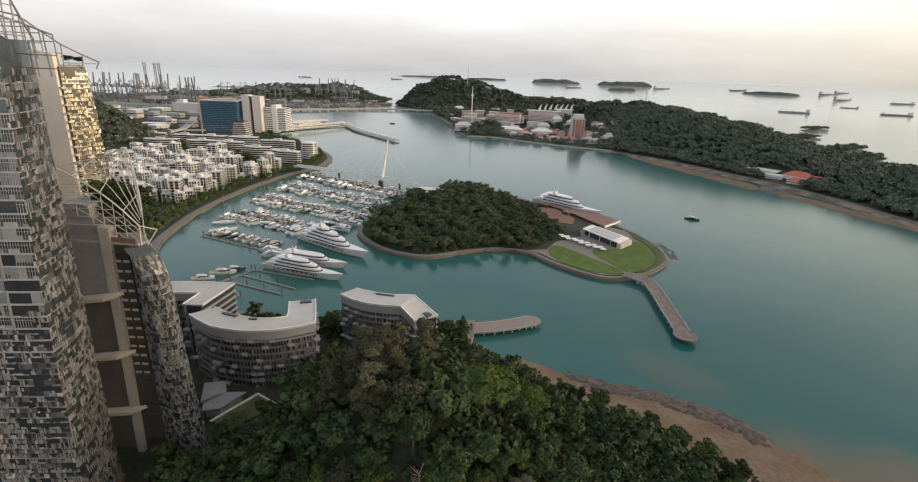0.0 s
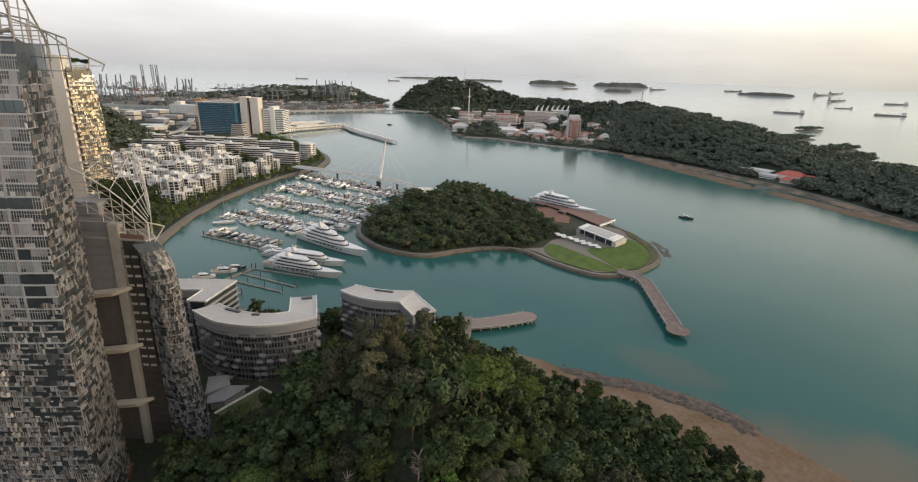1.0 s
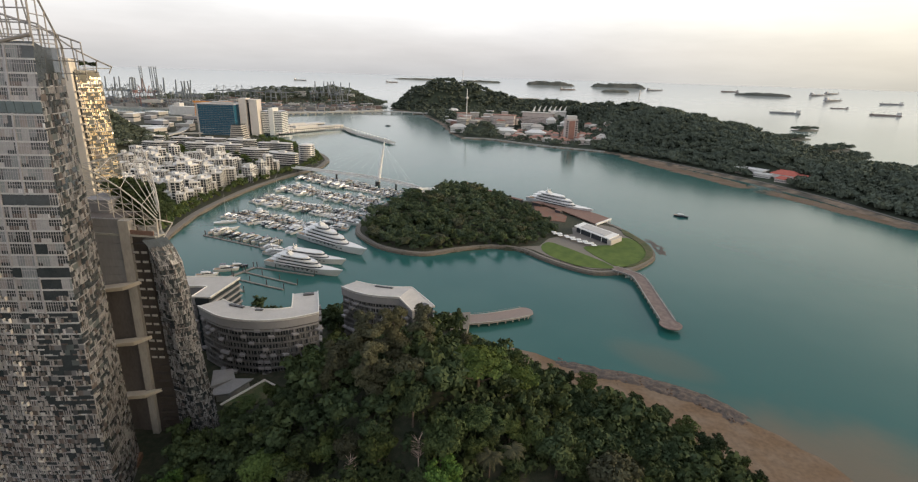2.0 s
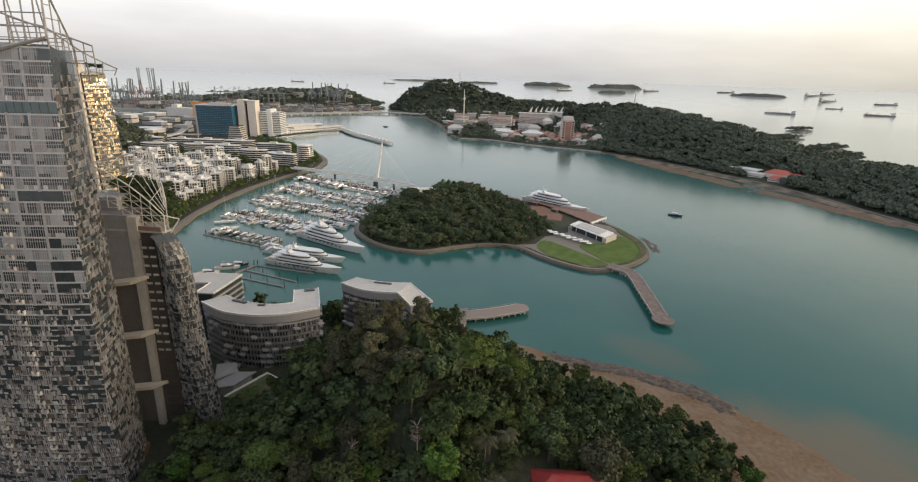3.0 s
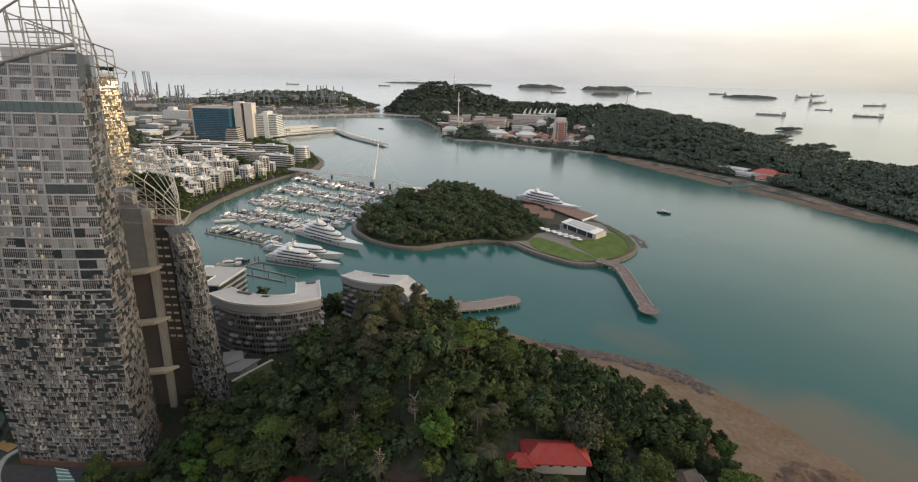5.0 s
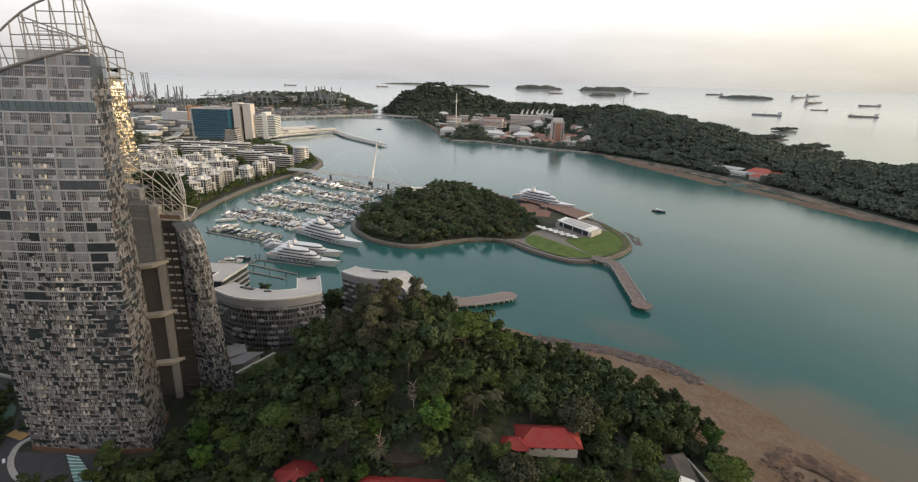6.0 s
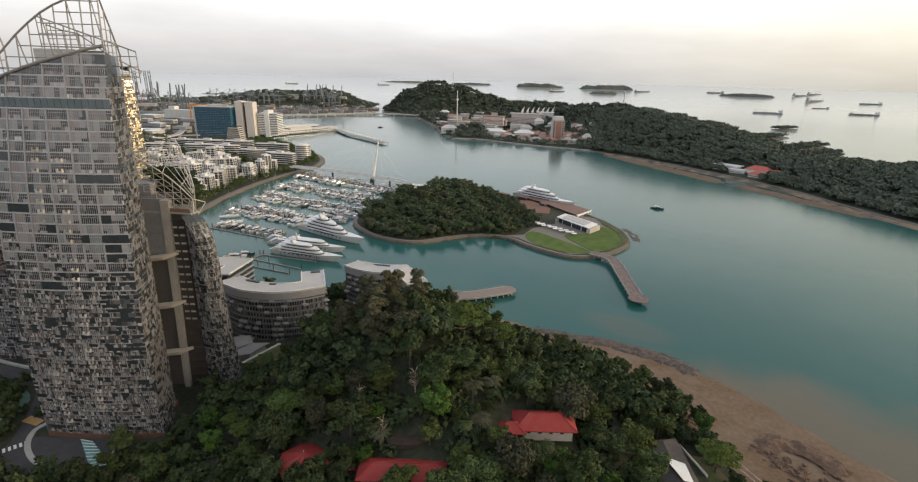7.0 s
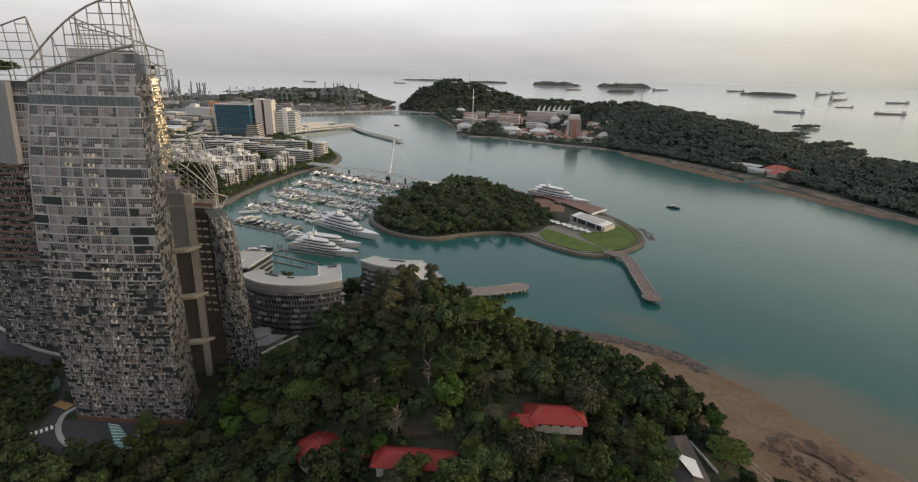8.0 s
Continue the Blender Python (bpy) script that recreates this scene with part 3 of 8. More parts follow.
M_BALC = material("pale_balcony", (0.50, 0.47, 0.45), 0.6, vary=0.25, scale=5.0, per_object=0.25)


M_FIN = material("greyed_cream", (0.39, 0.365, 0.345), 0.75, vary=0.2, scale=1.5, stretch=(1, 1, 0.3))


def lattice(name, rim, foot, parent, rail_step=3.9, post_every=1, r=0.26, mat=None):
    """A steel sail: posts between two lines of points, rails between the posts at steps of height, a heavier rim."""
    k = len(rim)
    for i in range(0, k, post_every):
        part("crown_post", Geo().tube(foot[i], rim[i], r * 0.85), mat or M_STEEL, parent)
    for i in range(k - 1):
        part("crown_rim", Geo().tube(rim[i], rim[i + 1], r * 1.35), mat or M_STEEL, parent)
    low = min(p[2] for p in foot)
    high = max(p[2] for p in rim)
    z = low + rail_step * 0.6
    while z < high:
        run = []
        for a, b in zip(foot, rim):
            run.append(lerp(a, b, (z - a[2]) / (b[2] - a[2])) if a[2] < z < b[2] else None)
        g = Geo()
        for p, q in zip(run, run[1:]):
            if p and q:
                g.tube(p, q, r * 0.75, 5)
        if g.v:
            part("crown_rail", g, mat or M_STEEL, parent)
        z += rail_step


M_BLIND = material("window_blinds", (0.1, 0.1, 0.1), 0.35, vary=0.25, scale=4.0, spec=0.6,
                   islands=[(0.060, 0.072, 0.078), (0.095, 0.077, 0.072), (0.135, 0.135, 0.145), (0.046, 0.048, 0.053), (0.078, 0.092, 0.095), (0.115, 0.10, 0.098)])
# curtain tones, brightened to stand in for sky reflected in the panes
M_CURTAIN_SKY = material("curtains_and_sky", (0.1, 0.1, 0.1), 0.35, vary=0.25, scale=4.0, spec=0.6,
                     islands=[(0.17, 0.185, 0.20), (0.235, 0.202, 0.195), (0.33, 0.325, 0.34), (0.085, 0.088, 0.098), (0.20, 0.22, 0.228), (0.275, 0.25, 0.25)])


M_EDGE = material("floor_edge_metal", (0.46, 0.45, 0.455), 0.5, metal=0.3, vary=0.2, scale=3.0)


def facade(face, floors, z0, cols, parent, seed, light, recess=(), depth=0.22, name="cladding", clad=None, cap=lambda u: 1e6, plain=18, piers=()):
    """Bays of glass, mullions and cladding in front of a face. face(u, z) gives a place, and its outward normal is found from it.
    light(u, k): how much of a storey is clad below the storey called plain; above it bays run from pier to pier.
    recess: (u0, u1, k0, k1) left dark."""
    rnd = random.Random(seed)
    panel, mullion, blind, curtain = Geo(), Geo(), Geo(), Geo()

    def out(u, z, d):
        u = min(u, 1.0)
        p = Vector(face(u, z))
        t = Vector(face(min(u + 0.01, 1), z)) - Vector(face(max(u - 0.01, 0), z))
        nrm = Vector((t.y, -t.x, 0)).normalized()
        return p + nrm * d

    def slab_box(g, u0, u1, za, zb, d0, d1):
        g.hexa([out(u0, za, d1), out(u1, za, d1), out(u1, za, d0), out(u0, za, d0), out(u0, zb, d1), out(u1, zb, d1), out(u1, zb, d0), out(u0, zb, d0)])

    cell = 1.0 / cols
    stops = sorted({round(p * cols) for p in piers} | {cols})

    def bay(first, width, zf):
        """A glazed bay from pier to pier: mullions, blinds or a low spandrel behind them."""
        u0, u1 = first * cell, (first + width) * cell
        za, zb = zf + 0.26, zf + FLOOR - 0.26
        if first in stops or first == 0:
            slab_box(mullion, u0, u0 + 0.9 * cell, za - 0.7, zb + 0.7, -0.05, depth * 1.3)
        what = rnd.choices(("glass", "blind", "spandrel", "dark"), (2.5, 8, 5, 1.2))[0]
        if what == "dark":
            return
        for i in range(width):
            slab_box(mullion, u0 + i * cell, u0 + (i + 0.17) * cell, za, zb, -0.05, depth * 0.45)
            if what == "spandrel" and i % 2 == 0:
                slab_box(panel, u0 + (i + 0.26) * cell, u0 + min(i + 1.96, width) * cell, za, za + (0.8, 1.3)[first % 2], -0.05, depth * 0.4)
        slab_box(mullion, u0, u1, za + 2.35, za + 2.5, -0.05, depth * 0.45)
        if what == "blind":
            for i in range(0, width, 3):
                slab_box(curtain, u0 + (i + 0.1) * cell, u0 + min(i + 3, width) * cell, za + rnd.choice((0, 0, 1.1)), zb, -0.05, 0.04)

    def patch(first, width, zf, k, half):
        """Half a storey of the patchwork: small panels, short mullions, or open dark glass."""
        u0, u1 = first * cell, (first + width) * cell
        hh = FLOOR / 2
        lo = zf + half * hh
        if half == 0 and rnd.random() < 0.55:
            slab_box(mullion, u0, u1, zf - 0.18, zf + 0.12, -0.05, depth * 0.9)
        if rnd.random() < light((u0 + u1) / 2, k):
            fine = rnd.random() < 0.5
            for i in range(width):
                if fine:
                    slab_box(mullion, u0 + i * cell, u0 + (i + 0.3) * cell, lo, lo + hh, -0.05, depth)
                    slab_box(panel, u0 + (i + 0.34) * cell, u0 + (i + 0.94) * cell, lo + 0.15, lo + rnd.choice((0.7, 1.1, 1.8)), -0.05, depth * 0.6)
                else:
                    slab_box(panel, u0 + (i + 0.05) * cell, u0 + (i + rnd.choice((0.6, 0.95, 0.95))) * cell, lo + 0.12, lo + rnd.choice((1.2, 1.5, 1.85)), -0.05, depth * rnd.uniform(0.6, 1.4))
        elif rnd.random() < 0.35:
            slab_box(panel, u0 + 0.15 * cell, u1 - 0.15 * cell, lo, lo + 0.42, -0.05, depth)
        elif rnd.random() < 0.45:
            slab_box(blind, u0, u1, lo, lo + hh, -0.05, 0.04)

    for k in range(floors):
        zf = z0 + k * FLOOR
        n = max(cols // 6, 2)
        run = [i / n for i in range(n + 1) if cap(i / n) > zf + 0.5]
        if k >= plain - 2 and len(run) > 1:
            part("floor_edge", Geo().loft([[out(u, zf - 0.26, -0.1), out(u, zf - 0.26, depth), out(u, zf + 0.26, depth), out(u, zf + 0.26, -0.1)] for u in run]), M_EDGE, parent)
        for half in (0, 1):
            c = 0
            while c < cols:
                um = (c + 0.5) * cell
                glazed = k >= plain + 5 * noise.noise((um * 6, k * 0.15, seed))
                if glazed:
                    width = min(next(q for q in stops if q > c) - c, rnd.choice((4, 6, 8, 9)))
                else:
                    width = min(rnd.choice((1, 1, 2, 2, 3)), cols - c)
                first = c
                c += width
                um = (first + width / 2) * cell
                if any(a <= um <= b and k0 <= k <= k1 for a, b, k0, k1 in recess) or cap(um) < zf + FLOOR * 0.9:
                    continue
                if not glazed:
                    patch(first, width, zf, k, half)
                elif half == 0:
                    bay(first, width, zf)
    for nm, geo, mat in ((name, panel, clad or M_PANEL), ("mullion_grid", mullion, M_MULLION), ("blind_layer", blind, M_BLIND), ("curtain_layer", curtain, M_CURTAIN_SKY)):
        if geo.v:
            tagged(part(nm, geo, mat, parent, "mixed grey, brown and silver cladding panels" if geo is panel else ""), kind="stuff")


M_TEALBAND = material("teal_tower_glass", (0.10, 0.135, 0.15), 0.18, vary=0.2, scale=3.0, per_object=0.15, spec=0.7)


def tower_near():
    """The tall tower: bowed glass face full of small panels, steel sail on top."""
    T = thing("apartment_tower", (-150, 138, 0), "tall dark glass apartment tower with patchwork cladding and steel lattice crown", "tower")
    Z0, NF = 1.0, 38

    def yf(z):
        return 128.6 + 9.4 * (max(z, 0) / 165) ** 2

    def left(z):
        return (interp([(0, -176.5), (45, -177.8), (90, -176.6), (115, -174.4), (151, -168.8), (185, -163)], z), yf(z))

    def right(z):
        return (interp([(0, -124.5), (26, -126.4), (112, -125.8), (165, -126.0)], z), yf(z))

    def front(u, z):
        a, b = left(z), right(z)
        bow = 1.6 * (1 - (2 * u - 1) ** 2)
        return (a[0] + (b[0] - a[0]) * u, a[1] + (b[1] - a[1]) * u - bow, z)

    def side(u, z):
        a = right(z)
        b = (-133.2, 153.0 + 4 * (z / 165) ** 2)
        bow = 1.2 * (1 - (2 * u - 1) ** 2)
        return (a[0] + (b[0] - a[0]) * u + bow, a[1] + (b[1] - a[1]) * u, z)

    def top(u):
        return 151.5 + 14.0 * u ** 0.75

    # body, with the roof rising to one side
    us = [i / 10 for i in range(11)]
    rings = []
    for k in range(NF + 5):
        z = Z0 - 3 + k * 3.95
        line = [front(u, min(z, top(u))) for u in us] + [side(u, min(z, top(1) - 3)) for u in (0.25, 0.5, 0.75, 1)]
        line += [(-150, 160, min(z, 160)), (left(z)[0] + 7, 156, min(z, 151.5)), (left(z)[0] + 1, 146, min(z, 151.5))]
        rings.append([(x, y, zz) for x, y, zz in line])
    part("body", Geo().loft(rings), M_GLASS, T, "dark reflective glass")
    recess = [(0.05, 0.28, 26, 26), (0.80, 0.98, 23, 23), (0.70, 0.78, 29, 29), (0.80, 0.97, 29, 29), (0.66, 0.72, 23, 23), (0.0, 1.0, 36, 36), (0.0, 0.1, 24, 24), (0.84, 0.93, 15, 15), (0.24, 0.34, 14, 14), (0.33, 0.42, 18, 18)]

    def light(u, k):
        a = 0.60 + 0.42 * noise.noise((u * 13, k * 0.04, 1.7)) + 0.26 * noise.noise((u * 16, k * 0.6, 5.1))
        if 0.49 < u < 0.58 or 0.17 < u < 0.23 or 0.68 < u < 0.72:
            a += 0.25
        if u > 0.80 and k > 9:
            a -= 0.28
        return max(0.1, a)

    facade(front, NF + 4, Z0, 66, T, 5, light, recess, cap=lambda u: top(u) + 1.0, plain=20, piers=(0.14, 0.27, 0.475, 0.65, 0.80))
    # double-height plant storey behind teal glass
    for i in range(18):
        a, b = front(i / 18 + 0.002, 145.2), front((i + 1) / 18 - 0.002, 145.2)
        part("plant_glazing", Geo().prism([(a[0], a[1] - 0.14), (b[0], b[1] - 0.14), (b[0], b[1] + 0.3), (a[0], a[1] + 0.3)], 143.7, 147.0), M_TEALBAND, T)
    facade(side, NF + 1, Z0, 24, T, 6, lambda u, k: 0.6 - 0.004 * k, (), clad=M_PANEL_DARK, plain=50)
    # sloping roof edge
    edge = [front(u, top(u) + 0.3) for u in us]
    for p, q in zip(edge, edge[1:]):
        part("roof_edge", Geo().tube((p[0], p[1] - 0.3, p[2]), (q[0], q[1] - 0.3, q[2]), 0.55), M_STEEL, T)
    # small white balcony brackets in two stacks, and a few at the corner
    for u, k0, k1 in ((0.565, 4, 33), (0.37, 24, 33), (0.235, 2, 9)):
        for k in range(k0, k1):
            if (k * 7 + int(u * 100)) % 5 == 0:
                continue
            z = Z0 + k * FLOOR + 0.3
            p = front(u + 0.006 * math.sin(k), z)
            g = Geo()
            g.box(p[0] - 1.1, p[0] + 1.1, p[1] - 0.9, p[1], z, z + 0.22)
            g.box(p[0] - 1.1, p[0] - 0.8, p[1] - 0.9, p[1], z + 0.22, z + 1.5)
            g.box(p[0] + 0.8, p[0] + 1.1, p[1] - 0.9, p[1], z + 0.22, z + 1.5)
            g.box(p[0] - 0.8, p[0] + 0.8, p[1] - 0.9, p[1] - 0.8, z + 0.22, z + 0.7)
            part("balcony", g, M_BALC, T, "pale balcony box")
    # base
    part("plinth", Geo().prism([(front(u, 0)[0], front(u, 0)[1] - 0.6) for u in us] + [(-131, 152), (-172, 152)], -0.6, 3.3), M_PLINTH, T, "brown stone plinth")
    # roof block behind the sail
    part("lift_block", Geo().box(-158, -142, 146, 156, 150, 164.5), M_CONDO, T, "pale grey lift motor block")
    # crown: front sail, a lower sail behind, and ties
    cu = [0, 0.12, 0.24, 0.36, 0.48, 0.60, 0.72, 0.84, 0.93, 1.0]
    rimz = [(0, 159.5), (0.12, 164.2), (0.24, 168.8), (0.36, 172.8), (0.48, 176.3), (0.6, 179.0), (0.72, 181.0), (0.84, 182.3), (0.93, 183.0), (1.0, 183.4)]
    rim = [(front(u, 165)[0], yf(z) - 0.3, z) for u, z in rimz]
    foot = [(p[0] - 0.6 * 0, yf(top(u)) - 0.3, top(u) - 0.5) for (u, _), p in zip(rimz, rim)]
    lattice("crown", rim, foot, T)
    rim2 = [(-168 + 42 * u, 157, 178.5 - 14 * u) for u in cu[1:]]
    foot2 = [(-168 + 42 * u, 157, 152.5) for u in cu[1:]]
    lattice("crown", rim2, foot2, T, r=0.22)
    rim3 = [lerp(rim[-1], (-133, 158, 163), t) for t in (0, 0.25, 0.5, 0.75, 1)]
    foot3 = [lerp((-126, 138, 165), (-133, 158, 160), t) for t in (0, 0.25, 0.5, 0.75, 1)]
    lattice("crown", rim3, [(a[0], a[1], b[2] - 2.5) for a, b in zip(foot3, foot3)], T, r=0.22)
    for i in (2, 4, 6, 8):
        part("crown_tie", Geo().tube(rim[i], (rim[i][0] + 3.5, foot[i][1], foot[i][2] - 0.2), 0.2), M_STEEL, T)
    return T


tower_near()


M_ENDBROWN = material("brown_grey_wall", (0.135, 0.118, 0.112), 0.75, vary=0.25, scale=1.5, stretch=(1, 1, 0.4))


def tower_low():
    """The lower tower beside it: grey end wall, cream fin, balconies, patchwork bow, roof garden under a steel sail."""
    T = thing("apartment_tower", (-128, 178, 0), "lower apartment tower with grey end wall and a lattice-covered roof garden", "tower")

    def edge(z):
        return interp([(0, -105.0), (11, -106.3), (30, -108.3), (52, -109.7), (72, -110.2), (84, -111.4), (91, -114.0), (96, -117.5)], z)

    for i in range(9):
        za, zb = 71.0 + i * 3.367, 71.0 + (i + 1) * 3.367 - 0.12
        xa, xb = (-135.0 + 2.3 * (z - 0.5) / 100.8 for z in (za, zb))
        part("end_wall_panel", Geo().hexa([(-152, 168.2, za), (xa, 167.4, za), (xa, 169.4, za), (-152, 169.4, za), (-152, 168.2, zb), (xb, 167.4, zb), (xb, 169.4, zb), (-152, 169.4, zb)]), M_GREYWALL, T, "smooth grey cladding band")
    part("end_wall", Geo().hexa([(-152, 168.9, 0.5), (-135.0, 168.1, 0.5), (-135.0, 190, 0.5), (-152, 190, 0.5), (-152, 168.9, 101.2), (-132.8, 168.1, 101.2), (-132.8, 190, 101.2), (-152, 190, 101.2)]), M_ENDBROWN, T, "dark brown recessed end wall")
    g = Geo()
    for z0, z1 in ((0.5, 100.8),):
        g.hexa([(-135.3, 165.9, z0), (-132.5, 165.9, z0), (-132.5, 170, z0), (-135.3, 170, z0), (-132.6, 166.4, z1), (-128.6, 166.4, z1), (-128.6, 170, z1), (-132.6, 170, z1)])
    part("fin_wall", g, M_FIN, T, "greyed cream rendered fin")
    for z in (73.0, 48.0, 22.0):
        part("sky_ledge", Geo().hexa([(-150, 164.5, z - 3.0), (-134, 163.8, z - 0.6), (-127.5, 166.2, z + 1.6), (-150, 168, z - 2.8), (-150, 164.5, z - 1.6), (-134, 163.8, z + 1.0), (-127.5, 166.2, z + 3.0), (-150, 168, z - 1.4)]), M_CREAM, T, "cream connecting ledge")

    # body behind balconies and bow
    def bow(u, z):
        e = edge(z)
        pts = [(-122.0, 166.2), (e - 5.2, 162.6), (e - 1.2, 164.6), (e, 169.0), (e - 10, 180), (e - 26, 200)]
        s = u * 5
        i = min(int(s), 4)
        return (*lerp(pts[i], pts[i + 1], s - i), z)

    us = [i / 20 for i in range(21)]
    rings = []
    for k in range(26):
        z = min(0.5 + k * FLOOR, 94.5)
        rings.append([bow(u, z) for u in us] + [(-140, 200, z), (-134, 168.5, z), (-128.6, 168.5, z), (-122.1, 168.5, z)])
    part("body", Geo().loft(rings), M_GLASS, T, "dark glass")
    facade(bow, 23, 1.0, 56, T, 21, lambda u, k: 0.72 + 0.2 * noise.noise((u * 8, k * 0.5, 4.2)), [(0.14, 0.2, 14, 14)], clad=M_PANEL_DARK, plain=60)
    part("balcony_backing", Geo().box(-132.4, -122.0, 167.8, 168.6, 0.5, 94.5), M_BROWNWALL, T, "brown recessed wall")
    for k in range(1, 24):
        z = k * FLOOR + 0.6
        lean = -0.018 * (94 - z)
        g = Geo()
        x0, x1 = -128.4 + lean * 0.8, -122.6 + lean * 0.8
        g.box(x0, x1, 166.0, 168.2, z, z + 0.25)
        B = part("balcony", g, M_BROWNWALL, T, "brown balcony slab")
        if not 9 < k < 23:
            continue
        part("parapet", Geo().box(x0 + 0.2, x0 + 2.4, 165.9, 166.15, z + 0.25, z + 1.15), M_FIN, B, "pale parapet panel")
        part("parapet", Geo().box(x0 + 3.4, x1 - 0.2, 165.9, 166.15, z + 0.25, z + 1.15), M_FIN, B)
        part("side_wall", Geo().box(x1 - 0.2, x1, 166.2, 168.2, z + 0.25, z + 3.6), M_BROWNWALL, B)
    # glazed bay between wall and bow
    part("roof_slab", Geo().prism([(-152, 168), (-118.5, 166), (-117, 170), (-127, 181), (-143, 200), (-152, 200)], 94.5, 95.3), M_CONCRETE, T)
    part("parapet", Geo().prism([(-134, 167.6), (-119, 165.8), (-119, 166.4), (-134, 168.2)], 95.3, 97.0), M_REDBROWN, T)
    part("roof_room", Geo().prism([(-152, 176), (-141, 175), (-140, 186), (-152, 187)], 95.3, 106.5), M_GREYWALL, T)
    # steel sail: an upright front, and a shell from its rim over the garden to the far rim
    rim = [(-144, 167, 122.2), (-138, 167, 119.2), (-133.5, 167, 116.5), (-129.3, 167, 113.6), (-125.5, 167, 110.4), (-122.3, 167, 107.3), (-117.4, 167, 101.8)]
    foot = [(-144.7, 167, 107.1), (-139.1, 167, 104.6), (-133.8, 167, 101.6), (-130, 167, 99), (-126.5, 167, 96.4), (-122.5, 167, 94), (-118.1, 167, 91.3)]
    lattice("crown", rim, foot, T, 2.9, post_every=1, r=0.19, mat=M_SAIL)
    far_rim = [(-160, 195, 118.1), (-150.7, 195, 120), (-143.7, 195, 122.2), (-136.7, 195, 124.6), (-129.8, 187, 117.4), (-122.9, 178, 111.3), (-117.6, 170, 106.5)]
    far_foot = [(-160, 195, 95.3), (-150.7, 195, 95.3), (-143.7, 195, 95.3), (-136.9, 194.5, 95.3), (-131, 187, 95.3), (-124.5, 178, 95.3), (-118.6, 170.5, 92.6)]
    lattice("crown", smooth_line(far_rim, 2), smooth_line(far_foot, 2), T, 3.1, r=0.19, mat=M_SAIL)
    for low, high in ((foot, rim), (far_foot, far_rim), (rim, far_rim)):
        for t in (0.2, 0.4, 0.6, 0.8):
            line = smooth_line([lerp(a, b, t) for a, b in zip(low, high)], 2)
            g = Geo()
            for p, q in zip(line, line[1:]):
                g.tube(p, q, 0.13, 5)
            part("crown_rail", g, M_SAIL, T)
    for i in (1, 3, 5):
        part("crown_rib", Geo().tube(rim[i], far_rim[i], 0.13, 5), M_SAIL, T)
    part("crown_rim", Geo().tube(rim[-1], foot[-1], 0.3), M_SAIL, T)
    part("crown_strut", Geo().tube(foot[-1], (-113.5, 170.5, 99.5), 0.24).tube((-113.5, 170.5, 99.5), rim[-1], 0.24), M_SAIL, T)
    return T


tower_low()


def tower_gold():
    """The second tall tower: cream end wall, patchwork face turned to the evening sun."""
    T = thing("apartment_tower", (-205, 265, 0), "tall apartment tower catching warm evening sun on its patchwork glass", "tower")

    def face(u, z):
        lean = 3.2 * (max(150 - z, 0) / 150)
        bowx = interp([(0, 3.0), (110, 2.0), (140, 0.6), (155, -1.5)], z)
        pts = [(-192.6, 240), (-186.6 + bowx * 0.5, 249.5), (-198, 263), (-217, 286)]
        s = u * 3
        i = min(int(s), 2)
        x, y = lerp(pts[i], pts[i + 1], s - i)
        return (x + lean * 0, y, z)

    us = [i / 9 for i in range(10)]
    rings = []
    for k in range(41):
        z = min(1 + k * FLOOR, 154)
        rings.append([face(u, z) for u in us] + [(-222, 286, z), (-222, 241, z)])
    part("body", Geo().loft(rings), M_GLASS, T)
    part("end_wall", Geo().hexa([(-222, 238.5, 0.5), (-196.2, 238.5, 0.5), (-196.2, 243, 0.5), (-222, 243, 0.5), (-222, 238.5, 163), (-193.4, 238.5, 160), (-193.4, 243, 160), (-222, 243, 163)]), M_PALEWALL, T, "smooth cream end wall")
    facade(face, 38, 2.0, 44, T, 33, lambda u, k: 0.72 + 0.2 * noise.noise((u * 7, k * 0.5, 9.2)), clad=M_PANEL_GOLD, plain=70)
    for k in range(4, 37):
        z = 2 + k * FLOOR
        g = Geo()
        g.box(-193.2, -191.6, 238.2, 240.2, z, z + 0.8)
        part("balcony", g, M_CREAM, T)
    part("roof_slab", Geo().prism([(-215, 241), (-193, 241), (-188, 249), (-199, 263), (-215, 280)], 154, 154.7), M_CONCRETE, T)
    rim = [(-222, 239, 179.5), (-214, 239.5, 176.9), (-206.2, 240, 175.4), (-198.3, 240, 169.8), (-190.3, 241, 163.9), (-185.5, 247, 159.6), (-184.5, 256, 156.5)]
    foot = [(-222, 239, 160.0), (-214, 239.5, 158), (-206.2, 240, 157), (-198.3, 240, 156), (-191.0, 241.4, 154), (-187.2, 248, 153.4), (-186.5, 256, 153.2)]
    lattice("crown", rim, foot, T, 4.2, r=0.3)
    return T


tower_gold()


